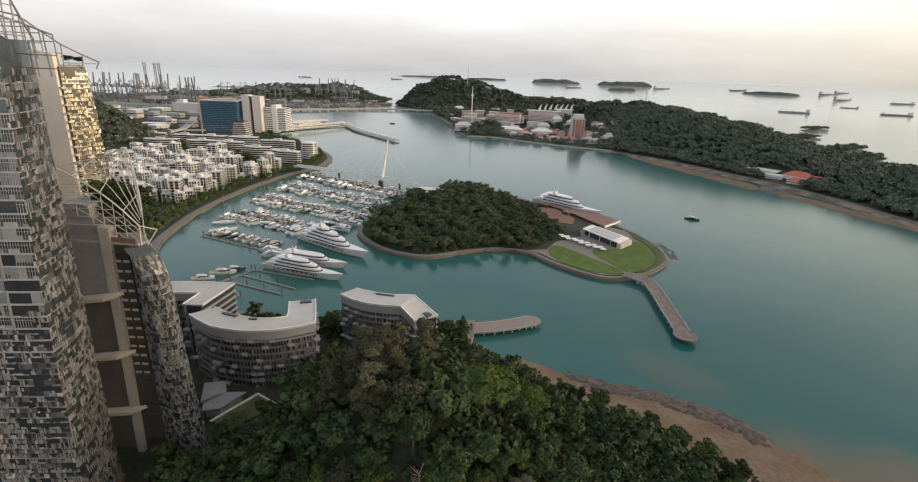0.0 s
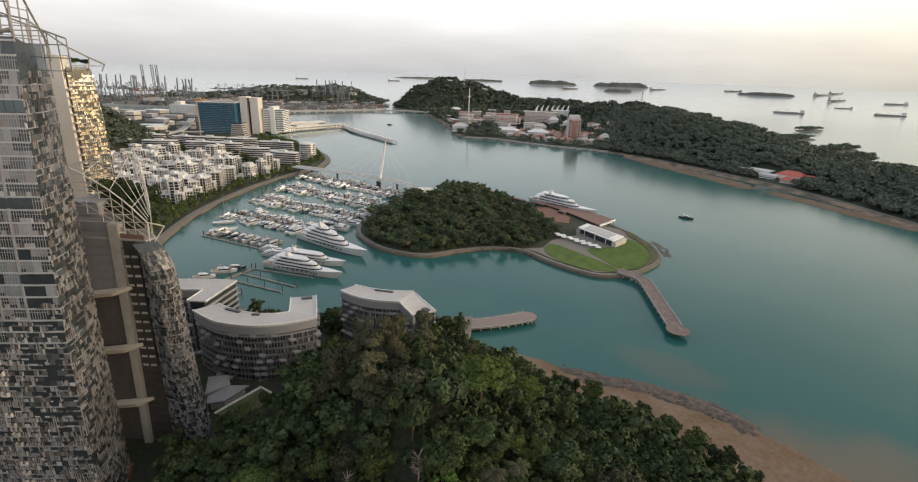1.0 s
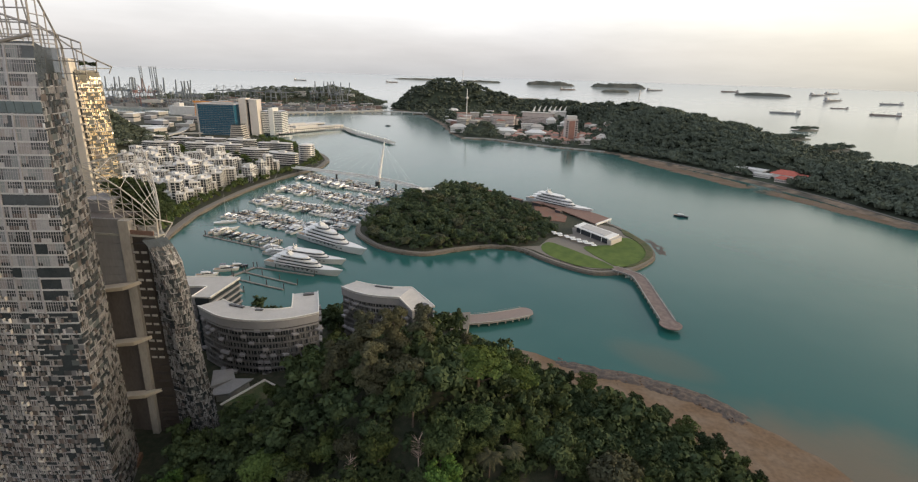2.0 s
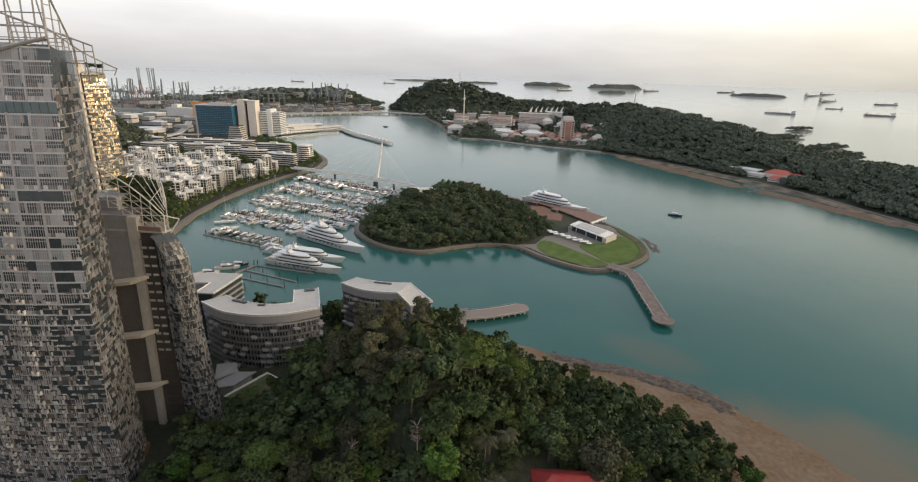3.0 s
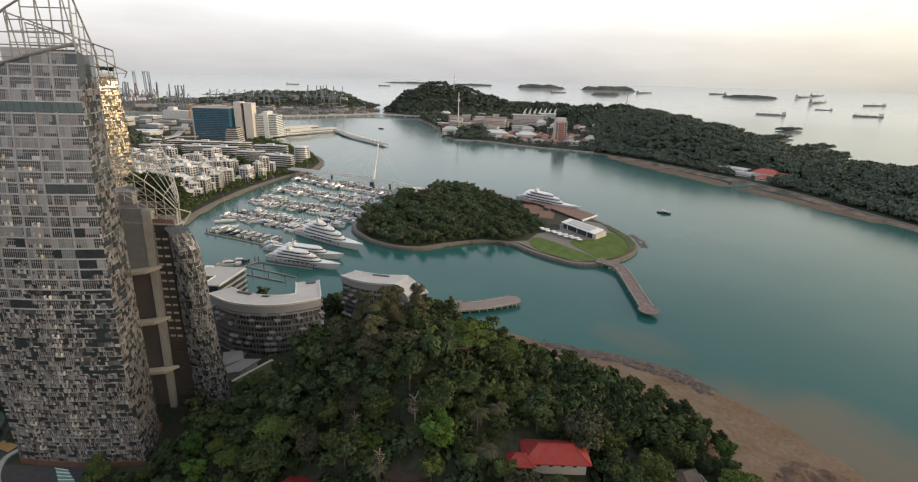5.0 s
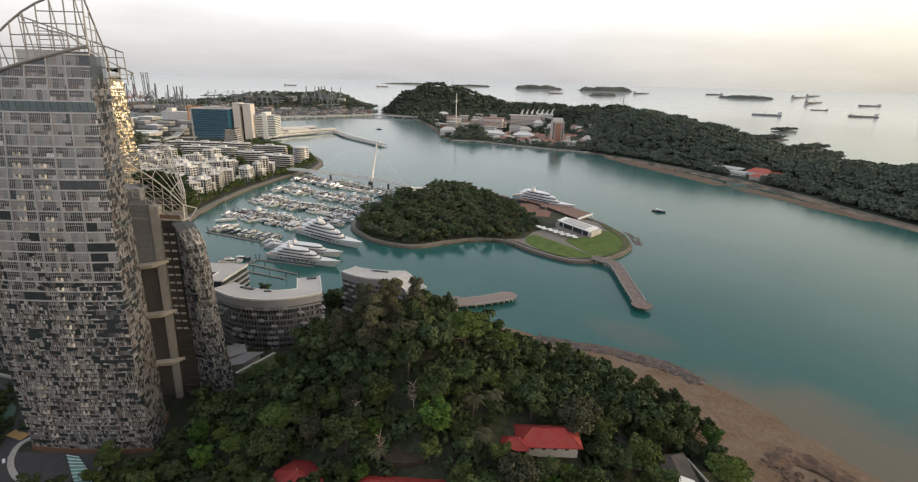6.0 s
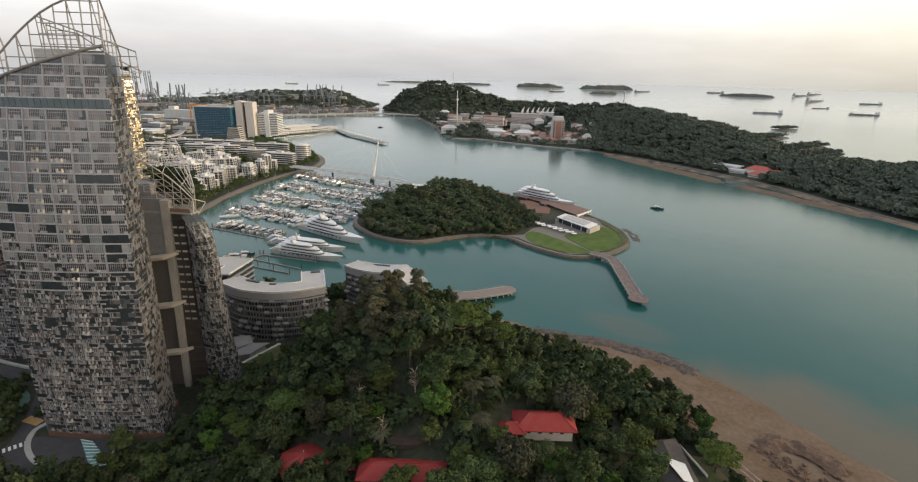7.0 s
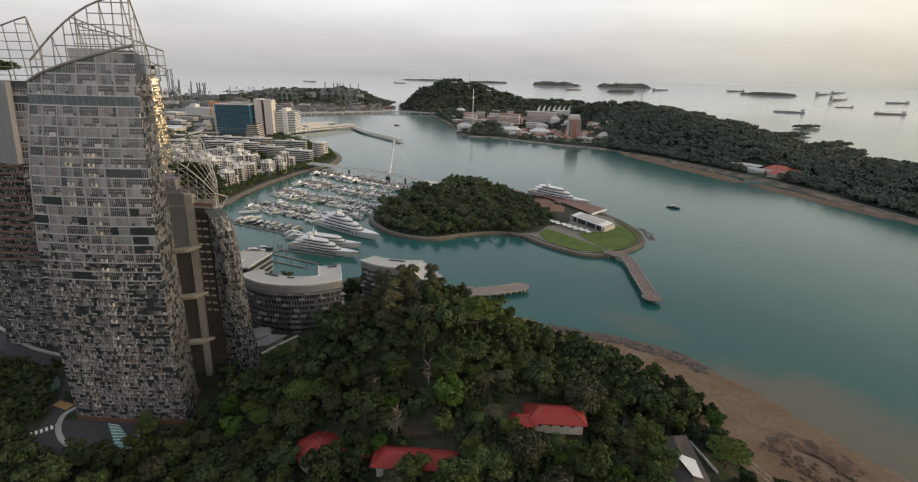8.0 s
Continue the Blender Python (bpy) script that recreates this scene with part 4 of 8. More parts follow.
def tower_far_left():
    """The tall tower behind: grey end wall and terracotta balconies."""
    T = thing("apartment_tower", (-240, 200, 0), "tall apartment tower with a grey end wall and terracotta balconies", "tower")

    def face(u, z):
        k = interp([(0, -6.0), (110, 0.0), (165, 6.0)], z)
        return (-262 + 54 * u + k, 192 - 3 * (1 - (2 * u - 1) ** 2), z)

    rings = []
    for k in range(41):
        z = min(1 + k * FLOOR, 150)
        rings.append([face(i / 8, z) for i in range(9)] + [(-212, 215, z), (-258, 215, z)])
    part("body", Geo().loft(rings), M_GLASS, T)
    facade(face, 37, 1.0, 36, T, 41, lambda u, k: 0.7 + 0.25 * noise.noise((u * 7, k * 0.5, 2.2)), (), plain=27)
    part("end_wall", Geo().hexa([(-268, 186, 112), (-227.5, 186, 109), (-227.5, 189.8, 109), (-268, 189.8, 112), (-268, 186, 151.5), (-223.6, 186, 149.5), (-223.6, 189.8, 149.5), (-268, 189.8, 151.5)]), M_GREYWALL, T, "flat grey end wall")
    for k in range(14, 28):
        z = 1.0 + k * FLOOR
        B = part("balcony", Geo().box(-256, -228, 186.2, 189.4, z, z + 0.25), M_REDBROWN, T, "brown balcony")
        part("parapet", Geo().box(-256, -228, 186.0, 186.2, z + 0.25, z + 1.1), M_REDBROWN, B)
    rim = [(-240, 191, 169), (-231, 191, 173), (-222.4, 191, 175.3), (-216, 191, 177.5), (-210, 191, 179.2), (-207.8, 192, 165.8)]
    foot = [(p[0] + 0.2, 191, 150.2) for p in rim]
    lattice("crown", rim, foot, T, 3.9, r=0.26)
    return T


tower_far_left()

# ---- waterfront apartment blocks with sweeping roofs ----
def villa_block(outer, inner, label, drop, corner, floors=8):
    """outer, inner: the two long edges of the roof as (x, y, z), walked the same way. The walls lean in below the roof."""
    o, i_ = (smooth_line(q[:corner + 1], 4) + smooth_line(q[corner:], 4)[1:] for q in (outer, inner))
    n = len(o)
    cx = sum(p[0] for p in o + i_) / (2 * n)
    cy = sum(p[1] for p in o + i_) / (2 * n)
    V = thing("apartment_block", (cx, cy, 2.4), label, "apartment building", "waterfront blocks")

    def shrink(p, q, d):
        v = Vector((q[0] - p[0], q[1] - p[1]))
        v = v.normalized() * d if v.length else v
        return (p[0] + v.x, p[1] + v.y)

    # roof: a tilted sheet with a pale raised edge
    g = Geo().loft([[(*a[:2], a[2] - 0.7), (*d[:2], d[2] - 0.7), tuple(d), tuple(a)] for a, d in zip(o, i_)])
    part("roof", g, M_ROOFGREY, V, "pale grey sheet roof")
    for line, far in ((o, i_), (i_, o)):
        g = Geo().loft([[(a[0], a[1], a[2] - 0.8), (*shrink(a, d, 0.45), a[2] - 0.8), (*shrink(a, d, 0.45), a[2] + 0.4), (a[0], a[1], a[2] + 0.4)] for a, d in zip(line, far)])
        part("roof_edge", g, M_WHITE, V, "white roof edge")
    # fascia: tall blank band under the roof on the outer side
    g = Geo().loft([[(*shrink(a, d, 0.34), a[2] - 5.2), (*shrink(a, d, 2), a[2] - 5.2), (*shrink(a, d, 2), a[2] - 0.75), (*shrink(a, d, 0.3), a[2] - 0.75)] for a, d in zip(o, i_)])
    part("fascia", g, M_FASCIA, V, "grey metal fascia")
    # glazed body
    g = Geo().loft([[(*shrink(a, d, 2.2), 2.0), (*shrink(d, a, 1.5), 2.0), (*shrink(d, a, 1.2), d[2] - 0.8), (*shrink(a, d, 1.6), a[2] - 0.8)] for a, d in zip(o, i_)])
    part("body", g, M_GLASS, V)
    # floor bands, piers and balconies
    rnd = random.Random(int(cx * 7 + cy))
    low_piers = Geo()
    for f in range(floors):
        z_low = 2.6 + f * drop
        run = [[(*shrink(a, d, 0.7), z_low), (*shrink(a, d, 2.3), z_low), (*shrink(a, d, 2.3), z_low + 0.9), (*shrink(a, d, 0.7), z_low + 0.9)] for a, d in zip(o, i_) if z_low + 1.0 <= a[2] - 5.0]
        if len(run) > 1:
            part("floor_band", Geo().loft(run), M_VILLA if f == floors - 1 else M_VILLA_DARK, V)
        for a, b, c, d in zip(o, o[1:], i_[1:], i_):
            z_high = min(z_low + drop, min(a[2], b[2]) - 5.0)
            if z_high < z_low + 1.4:
                continue
            for t in (0.0, 0.5):
                p0, p1 = lerp(a[:2], b[:2], t), lerp(d[:2], c[:2], t)
                e0 = shrink(p0, p1, 1.0)
                w = Vector((b[0] - a[0], b[1] - a[1])).normalized() * rnd.choice((0.25, 0.4, 0.9))
                e1 = shrink(p0, p1, 2.4)
                foot = [e0, (e0[0] + w.x, e0[1] + w.y), (e1[0] + w.x, e1[1] + w.y), e1]
                if f < floors - 3 or t:
                    low_piers.prism(foot, z_low + 0.9, z_high)
                else:
                    part("pier", Geo().prism(foot, z_low + 0.9, z_high), M_VILLA_DARK if rnd.random() < 0.7 else M_VILLA, V)
                if rnd.random() < 0.12:
                    e2 = shrink(p0, p1, -0.9)
                    part("balcony", Geo().prism([e2, (e2[0] + 3 * w.x / w.length, e2[1] + 3 * w.y / w.length), (e1[0] + 3 * w.x / w.length, e1[1] + 3 * w.y / w.length), e1], z_low + 0.5, z_low + 1.5), M_GREYWALL, V)
    tagged(part("pier_grid", low_piers, M_VILLA_DARK, V), kind="stuff")
    # inner side bands
    for f in range(floors + 1):
        z_low = 2.6 + f * drop
        run = [[(*shrink(d, a, 0.2), z_low), (*shrink(d, a, 1.6), z_low), (*shrink(d, a, 1.6), z_low + 1.1), (*shrink(d, a, 0.2), z_low + 1.1)] for a, d in zip(o, i_) if z_low + 2 < d[2]]
        if len(run) > 1:
            part("floor_band", Geo().loft(run), M_GREYWALL, V)
    return V


VA = villa_block([(-140.2, 223.9, 35.8), (-131.1, 217.5, 35.7), (-121.5, 212.5, 35.6), (-106.4, 210, 35.5), (-93.1, 211.7, 35.5), (-82.8, 215.9, 35.5), (-74, 221.4, 35.5), (-77.6, 234.5, 34.6), (-83, 252, 33.5)],
                 [(-130.7, 232.9, 35.8), (-126, 230.2, 35.7), (-122.1, 228, 35.6), (-112.7, 224.9, 35.5), (-104.8, 223.4, 35.5), (-96.5, 224.1, 35.5), (-90.3, 226.4, 35.5), (-93.3, 236.5, 34.6), (-96.8, 247.5, 33.5)],
                 "curved grey apartment block with pale swept roof", 3.7, 6)
VB = villa_block([(-69.4, 252.3, 37), (-59.5, 245.3, 37), (-48.2, 241.1, 37), (-33.5, 239.9, 37), (-29.5, 237, 34.5), (-25.5, 234, 32)],
                 [(-62.1, 260.8, 37), (-51, 256.5, 37), (-39.7, 254.2, 37), (-27.3, 254.6, 37), (-20, 247.2, 34.6), (-12.8, 239.8, 32.3)],
                 "curved grey apartment block with folded pale roof", 3.7, 3)
VC = villa_block([(-166, 245, 37), (-155, 246, 37), (-146.2, 246.4, 37), (-147, 240, 37), (-148, 232.7, 37)],
                 [(-172, 258.7, 37), (-151.7, 261.2, 37), (-132.7, 260.8, 37), (-135, 246, 37), (-137.2, 232.4, 37)],
                 "angled grey apartment block with pale flat roof", 3.7, 2)
# dark roof lights
for x, y, z, w, d, turn in ((-119.5, 225.4, 35.8, 9, 1.8, -0.32), (-106, 221.8, 35.6, 4, 1.6, 0.0), (-87, 246.5, 34.1, 6.0, 2.6, 0.3), (-44, 253, 37.1, 11, 1.3, -0.2), (-19, 239.8, 32.9, 4.5, 3.4, -0.75)):
    c, s = math.cos(turn), math.sin(turn)
    q = [(x + a * w / 2 * c - b * d / 2 * s, y + a * w / 2 * s + b * d / 2 * c) for a, b in ((-1, -1), (1, -1), (1, 1), (-1, 1))]
    solo("roof_light", Geo().prism(q, z - 1.2, z + 0.5), M_DARK, "dark glazed roof light set in the pale roof", "roof light", "roof lights")

# podium pavilion roofs beside the lower tower
for q, z in (([(-126, 205), (-116, 206), (-112, 199), (-120, 190)], 8.5), ([(-117, 185), (-109, 186), (-103, 200), (-112, 198), (-119, 190)], 8.0)):
    P = thing("pavilion", (q[0][0], q[0][1], main_z(*q[0])), "low pavilion with a folded pale grey roof", "pavilion", "pavilions")
    part("roof", Geo().prism(q, [z - 0.5] * len(q), [z + 0.9 * (k % 2) for k in range(len(q))]), M_VILLA, P)
    cx, cy = sum(p[0] for p in q) / len(q), sum(p[1] for p in q) / len(q)
    part("wall", Geo().prism([(cx + 0.8 * (x - cx), cy + 0.8 * (y - cy)) for x, y in q], 1.5, z - 0.5), M_CONCRETE, P)
P = thing("pavilion", (-98, 193, main_z(-98, 193)), "green-roofed pavilion with a white kinked roof edge", "pavilion", "pavilions")
part("roof", Geo().prism([(-110, 178), (-97, 199), (-84, 191), (-98, 175)], 7.6, 8.2), M_GRASS, P, "planted roof")
part("roof_edge", Geo().prism([(-110, 178), (-97, 199), (-96.2, 197.6), (-109, 177.4)], 8.2, 8.6), M_CONDO_BEIGE, P)
part("roof_edge", Geo().prism([(-97, 199), (-84, 191), (-84.5, 190.2), (-96.6, 197.8)], 8.2, 8.6), M_CONDO_BEIGE, P)
part("wall", Geo().prism([(-106, 180), (-97, 195), (-87, 190), (-98, 178)], 1.5, 7.6), M_CONCRETE, P)


# ---- seawalls and promenades ----
def ribbon(g, line, width, z0, z1):
    other = offset_line(line, width)
    return g.loft([[(*a, z0), (*d, z0), (*d, z1), (*a, z1)] for a, d in zip(line, other)])


west = smooth_line([(-205, 300), (-248, 352), (-265, 393), (-276, 419), (-284, 457), (-292, 528), (-285, 638), (-263, 733), (-240, 800), (-239, 842), (-243, 880), (-263, 928), (-300, 985), (-380, 1085), (-470, 1160)], 5)
tagged(new("pavement", ribbon(Geo(), west, 7, 1.0, 2.9).mesh("pavement", M_PAVING)), "pale paved promenade along the marina", "promenade", kind="structure")
tagged(new("seawall", ribbon(Geo(), west, -1.2, -2.5, 2.3).mesh("seawall", M_SEAWALL)), "stained concrete seawall", "seawall", kind="structure")
south = smooth_line([(-5, 286), (-60, 288), (-140, 290), (-205, 300)], 5)
tagged(new("pavement", ribbon(Geo(), south, 9, 1.0, 2.9).mesh("pavement", M_PAVING)), "paved waterfront walk behind the curved blocks", "promenade", kind="structure")
tagged(new("seawall", ribbon(Geo(), south, -1.0, -2.5, 2.4).mesh("seawall", M_CONCRETE)), "concrete seawall", "seawall", kind="structure")

# ---- the island in the bay ----
I_EDGE = [(-105, 464), (-94, 444), (-76, 423), (-53, 410), (-30, 407), (-1, 422), (31, 433), (58, 427), (76, 405), (95, 386), (114, 374), (133, 376), (155, 388), (180, 415), (187, 446), (185, 470), (178, 500), (166, 528),
          (136, 583), (100, 610), (71, 624), (43, 664), (3, 702), (-30, 684), (-60, 651), (-88, 600), (-104, 540), (-109, 495)]


def isle_height(x, y):
    s = signed(x, y, I_EDGE)
    h = 2.6 + 8.5 * bump2(x, y, -12, 545, 70, 95) * sstep(4, 50, s)
    return np.where(s > 0, h, np.maximum(1.0 + 0.9 * s, -3))


def isle_z(x, y):
    return float(isle_height(np.array([x], float), np.array([y], float))[0])


sheet("ground", list(range(-130, 215, 5)), list(range(350, 730, 5)), isle_height, M_SOIL, "wooded marina island", "island")
loop = smooth_line(I_EDGE, 4, closed=True)
loop.append(loop[0])
tagged(new("pavement", ribbon(Geo(), loop, 3.4, 1.2, 3.0).mesh("pavement", M_PAVING)), "pale footpath round the island", "path", kind="structure")
tagged(new("seawall", ribbon(Geo(), loop, -1.4, -2.5, 2.2).mesh("seawall", M_SEAWALL)), "brown stone seawall of the island", "seawall", kind="structure")
# open terrace and lawns at the tip
tagged(new("pavement", Geo().prism([(58, 432), (77, 436), (90, 460), (118, 478), (122, 500), (150, 520), (170, 505), (178, 470), (180, 440), (174, 416), (152, 392), (132, 381), (114, 379), (97, 391), (80, 409), (70, 424)], 1.5, 3.1).mesh("pavement", M_PAVING)), "beige paved terrace on the island tip", "terrace", kind="structure")


def soft(poly, n=4):
    return smooth_line(poly, n, closed=True)


for q in ([(78, 432), (88, 448), (102, 434), (114, 418), (134, 388), (126, 381), (102, 387), (82, 411)], [(119, 434), (134, 442), (150, 446), (166, 468), (177, 462), (179, 430), (163, 402), (140, 386), (128, 406)]):
    solo("lawn", Geo().prism(soft(q, 3), 3.0, 3.35), M_LAWN, "mown bright green lawn on the island tip", "lawn", "lawns")
solo("hedge_bank", Geo().prism(soft([(164, 402), (177, 428), (178, 460), (172, 480), (176, 498), (184, 470), (186, 446), (180, 417), (156, 391), (146, 386), (150, 391)], 3), 2.4, 3.7), M_GRASS, "rough planted bank along the island path", "bank")

rock_shelf([(189, 424), (196, 440), (197, 460), (190, 484)], 14, 0.15, 0.5, 23.0, "dark mud bank off the island tip")
# club house
C = thing("club_house", (140, 472, 3.1), "low club house with a white flat roof", "building")
q = [(121, 487), (134, 502), (161, 461), (146, 445)]


def quad_in(q, s):
    cx, cy = sum(p[0] for p in q) / 4, sum(p[1] for p in q) / 4
    return [(cx + s * (x - cx), cy + s * (y - cy)) for x, y in q]


part("wall", Geo().prism(quad_in(q, 0.88), 3.0, 8.4), M_GLASS, C, "dark glazed walls")
part("roof", Geo().prism(q, 8.4, 9.3), M_WHITE, C)
part("parapet", Geo().prism(quad_in(q, 0.7), 9.3, 9.8), M_ROOFGREY, C)
part("end_room", Geo().prism([(145, 446), (161, 461), (163, 458), (148, 443)], 3.0, 8.2), M_CONDO_BEIGE, C, "pale end wall")
for t in (0.2, 0.5, 0.8):
    p, r = lerp((121, 487), (146, 445), t), lerp((122.5, 488), (147.5, 446), t)
    part("column", Geo().prism([p, (p[0] + 0.5, p[1]), (p[0] + 0.5, p[1] + 0.5), (p[0], p[1] + 0.5)], 3.0, 8.4), M_WHITE, C)
# parasols on the terrace
for k in range(14):
    rr = random.Random(k)
    x, y = 98 + (k % 7) * 5.2 + rr.uniform(-1, 1), 470 - (k % 7) * 5.6 + (k // 7) * 6 + rr.uniform(-1, 1)
    U = thing("parasol", (x, y, 3.1), "square white parasol open over terrace tables", "parasol", "terrace parasols")
    part("pole", Geo().tube((x, y, 3.1), (x, y, 5.6), 0.06), M_STEEL, U)
    g = Geo()
    g.add([(x - 2.5, y - 2.5, 5.3), (x + 2.5, y - 2.5, 5.3), (x + 2.5, y + 2.5, 5.3), (x - 2.5, y + 2.5, 5.3), (x, y, 6.1), (x, y, 5.9)], [(0, 1, 4), (1, 2, 4), (2, 3, 4), (3, 0, 4), (1, 0, 5), (2, 1, 5), (3, 2, 5), (0, 3, 5)])
    part("canopy", g, M_WHITE, U)
# wharf with the brown deck
W = thing("wharf", (140, 570, 0), "brown-decked wharf on white concrete piles", "wharf")
part("deck", Geo().prism([(150, 512), (173, 536), (140, 590), (108, 616), (94, 604), (116, 578)], 4.0, 5.0), M_REDBROWN, W)
part("edge_beam", Geo().prism([(150, 512), (173, 536), (174.5, 535), (151, 510)], 3.6, 5.1), M_WHITE, W)
for t in (0.0, 0.2, 0.4, 0.6, 0.8, 1.0):
    x, y = lerp((151, 511.5), (173, 534.5), t)
    part("pile", Geo().tube((x, y, -2), (x, y, 3.7), 0.7, 8), M_WHITE, W)
for t in (0.15, 0.3, 0.45, 0.6, 0.75, 0.9):
    x, y = lerp((173, 536), (112, 614), t)
    part("pile", Geo().tube((x, y, -2), (x, y, 4.0), 0.7, 8), M_CONCRETE, W)
solo("site_yard", Geo().prism([(88, 530), (118, 520), (125, 545), (108, 585), (92, 590)], 2.5, 3.4), material("bare_earth", (0.22, 0.10, 0.07), 0.95, vary=0.3, scale=2.0, tint=(0.16, 0.11, 0.085)), "bare red earth yard behind the wharf", "yard")
# low sheds along the wharf
for x, y, w, d, h, turn in ((70, 610, 22, 6, 4, 0.75), (96, 592, 14, 5, 3.5, 0.75), (40, 648, 26, 6, 4, 0.8), (118, 560, 9, 5, 3.2, 0.9), (10, 684, 20, 7, 6, 0.75)):
    c, s = math.cos(-turn), math.sin(-turn)
    q = [(x + a * w / 2 * c - b * d / 2 * s, y + a * w / 2 * s + b * d / 2 * c) for a, b in ((-1, -1), (1, -1), (1, 1), (-1, 1))]
    D = thing("shed", (x, y, 3), "low brown wharf shed with a flat roof", "shed", "wharf sheds")
    part("wall", Geo().prism(quad_in(q, 0.93), 2.5, 3 + h), M_DARK, D)
    part("roof", Geo().prism(q, 3 + h, 3.5 + h), M_REDBROWN, D)
# white shell roof by the bridge
D = thing("marina_hall", (-48, 635, 3), "white shell-roofed hall beside the marina bridge", "building")
rings = []
for i in range(9):
    a = math.pi * i / 8
    rings.append([(-64 + 13 * math.cos(a) + 22 * t, 615 + 9 * math.cos(a) + 30 * t, 3 + 13 * math.sin(a) * (1 - 0.45 * t)) for t in (0, 0.25, 0.5, 0.75, 1)])
g = Geo().loft(rings, closed=False)
g.loft([[(x * 1, y, z - 0.6) for x, y, z in r] for r in rings[::-1]], closed=False)
part("shell", g, M_WHITE, D)
part("end_glass", Geo().add([rings[i][0] for i in range(9)], [tuple(range(9))]), M_GLASS, D)
part("side_roof", Geo().prism([(-40, 642), (-28, 660), (-18, 652), (-30, 634)], 8, 8.8), M_WHITE, D)
part("side_wall", Geo().prism([(-38, 642), (-28, 657), (-20, 651), (-30, 637)], 2.5, 8), M_GLASS, D)


# ---- piers ----
def pier(name, line, width, z, label, pads=(), board=M_TIMBER):
    P = thing(name, (line[0][0], line[0][1], 0), label, "pier", "piers")
    ln = smooth_line(line, 6)
    a, b = offset_line(ln, width / 2), offset_line(ln, -width / 2)
    part("deck", Geo().loft([[(*p, z - 0.55), (*s, z - 0.55), (*s, z), (*p, z)] for p, s in zip(a, b)]), board, P)
    for cx, cy, rad in pads:
        part("deck_head", Geo().prism([(cx + rad * math.cos(i * math.pi / 10), cy + rad * math.sin(i * math.pi / 10)) for i in range(20)], z - 0.56, z + 0.004), board, P, "round head of the deck")
    for line2, sgn in ((a, -1), (b, 1)):
        far = offset_line(line2, sgn * 0.5)
        k = Geo().loft([[(*p, z - 0.9), (*s, z - 0.9), (*s, z + 0.35), (*p, z + 0.35)] for p, s in zip(line2, far)])
        part("kerb", k, M_CONCRETE, P, "pale concrete edge")
    for p, q in list(zip(a, b))[::2]:
        for v in (lerp(p, q, 0.15), lerp(p, q, 0.85)):
            part("pile", Geo().tube((*v, -2), (*v, z - 0.5), 0.45, 7), M_CONCRETE, P)
    for line2 in (a, b):
        rail = Geo()
        for p, q in zip(line2, line2[1:]):
            rail.tube((*p, z + 1.3), (*q, z + 1.3), 0.06, 4)
            rail.tube((*p, z + 0.3), (*p, z + 1.3), 0.05, 4)
        part("railing", rail, M_STEEL, P)
    return P


pier("footbridge_pier", [(134, 381), (147.1, 367.0), (148.1, 349.6), (146.4, 329.8), (144.4, 304.4), (143.1, 286.5)], 10.4, 4.0, "long curved jetty with brown timber deck and round end", [(142.7, 280.9, 7.4)])
M_JETTY = material("jetty_paving", (0.26, 0.205, 0.185), 0.85, vary=0.2, scale=2.0, tint=(0.22, 0.18, 0.165))
pier("jetty", [(2, 279), (20, 283), (36, 289), (47, 294)], 12.5, 3.4, "broad stone-paved jetty with a rounded head", [(46, 294, 6.6)], M_JETTY)
solo("jetty_root", Geo().prism([(-6, 287), (9, 290), (8, 272), (5, 255), (-4, 262)], 1.0, 3.9), M_PAVING, "pale paved jetty landing", "landing")

# ---- boats ----
def hull_rings(L, W, H, sheer=0.5, n=14, bow=1.0, z0=-0.4, stern_w=0.8):
    """Cross-sections from stern to bow, x along the boat."""
    rings = []
    for i in range(n):
        t = i / (n - 1)
        w = W / 2 * (stern_w + (1 - stern_w) * min(t / 0.3, 1)) * (1 - max(0, (t - 0.5) / 0.5) ** 2.2)
        w = max(w, 0.02 * W)
        top = H + sheer * t * t
        x = -L / 2 + L * t
        rake = 0.10 * L * max(0, (t - 0.75) / 0.25) ** 1.5 * bow
        rings.append([(x - rake, 0, z0), (x - rake * 0.6, 0.72 * w, z0 + 0.12 * H), (x, w, top), (x, 0, top + 0.02), (x, -w, top), (x - rake * 0.6, -0.72 * w, z0 + 0.12 * H)])
    return rings


def deck_house(g, x0, x1, w0, w1, z0, z1, slope_f=0.5, slope_b=0.15):
    """A cabin: a box narrowed upwards, raked at the front (plus x)."""
    h = z1 - z0
    g.hexa([(x0, -w0, z0), (x1, -w1, z0), (x1, w1, z0), (x0, w0, z0), (x0 + slope_b * h, -w0 * 0.9, z1), (x1 - slope_f * h * 2, -w1 * 0.9, z1), (x1 - slope_f * h * 2, w1 * 0.9, z1), (x0 + slope_b * h, w0 * 0.9, z1)])
    return g


M_BOATGLASS = M_GLASS
M_TEAK = material("teak_deck", (0.36, 0.25, 0.16), 0.7, vary=0.2, scale=6.0)
M_PONTOON = material("pontoon_deck", (0.20, 0.19, 0.175), 0.85, vary=0.3, scale=2.0)
M_NAVY = material("navy_hull", (0.03, 0.035, 0.05), 0.25, vary=0.15, scale=3.0, coat=0.4)


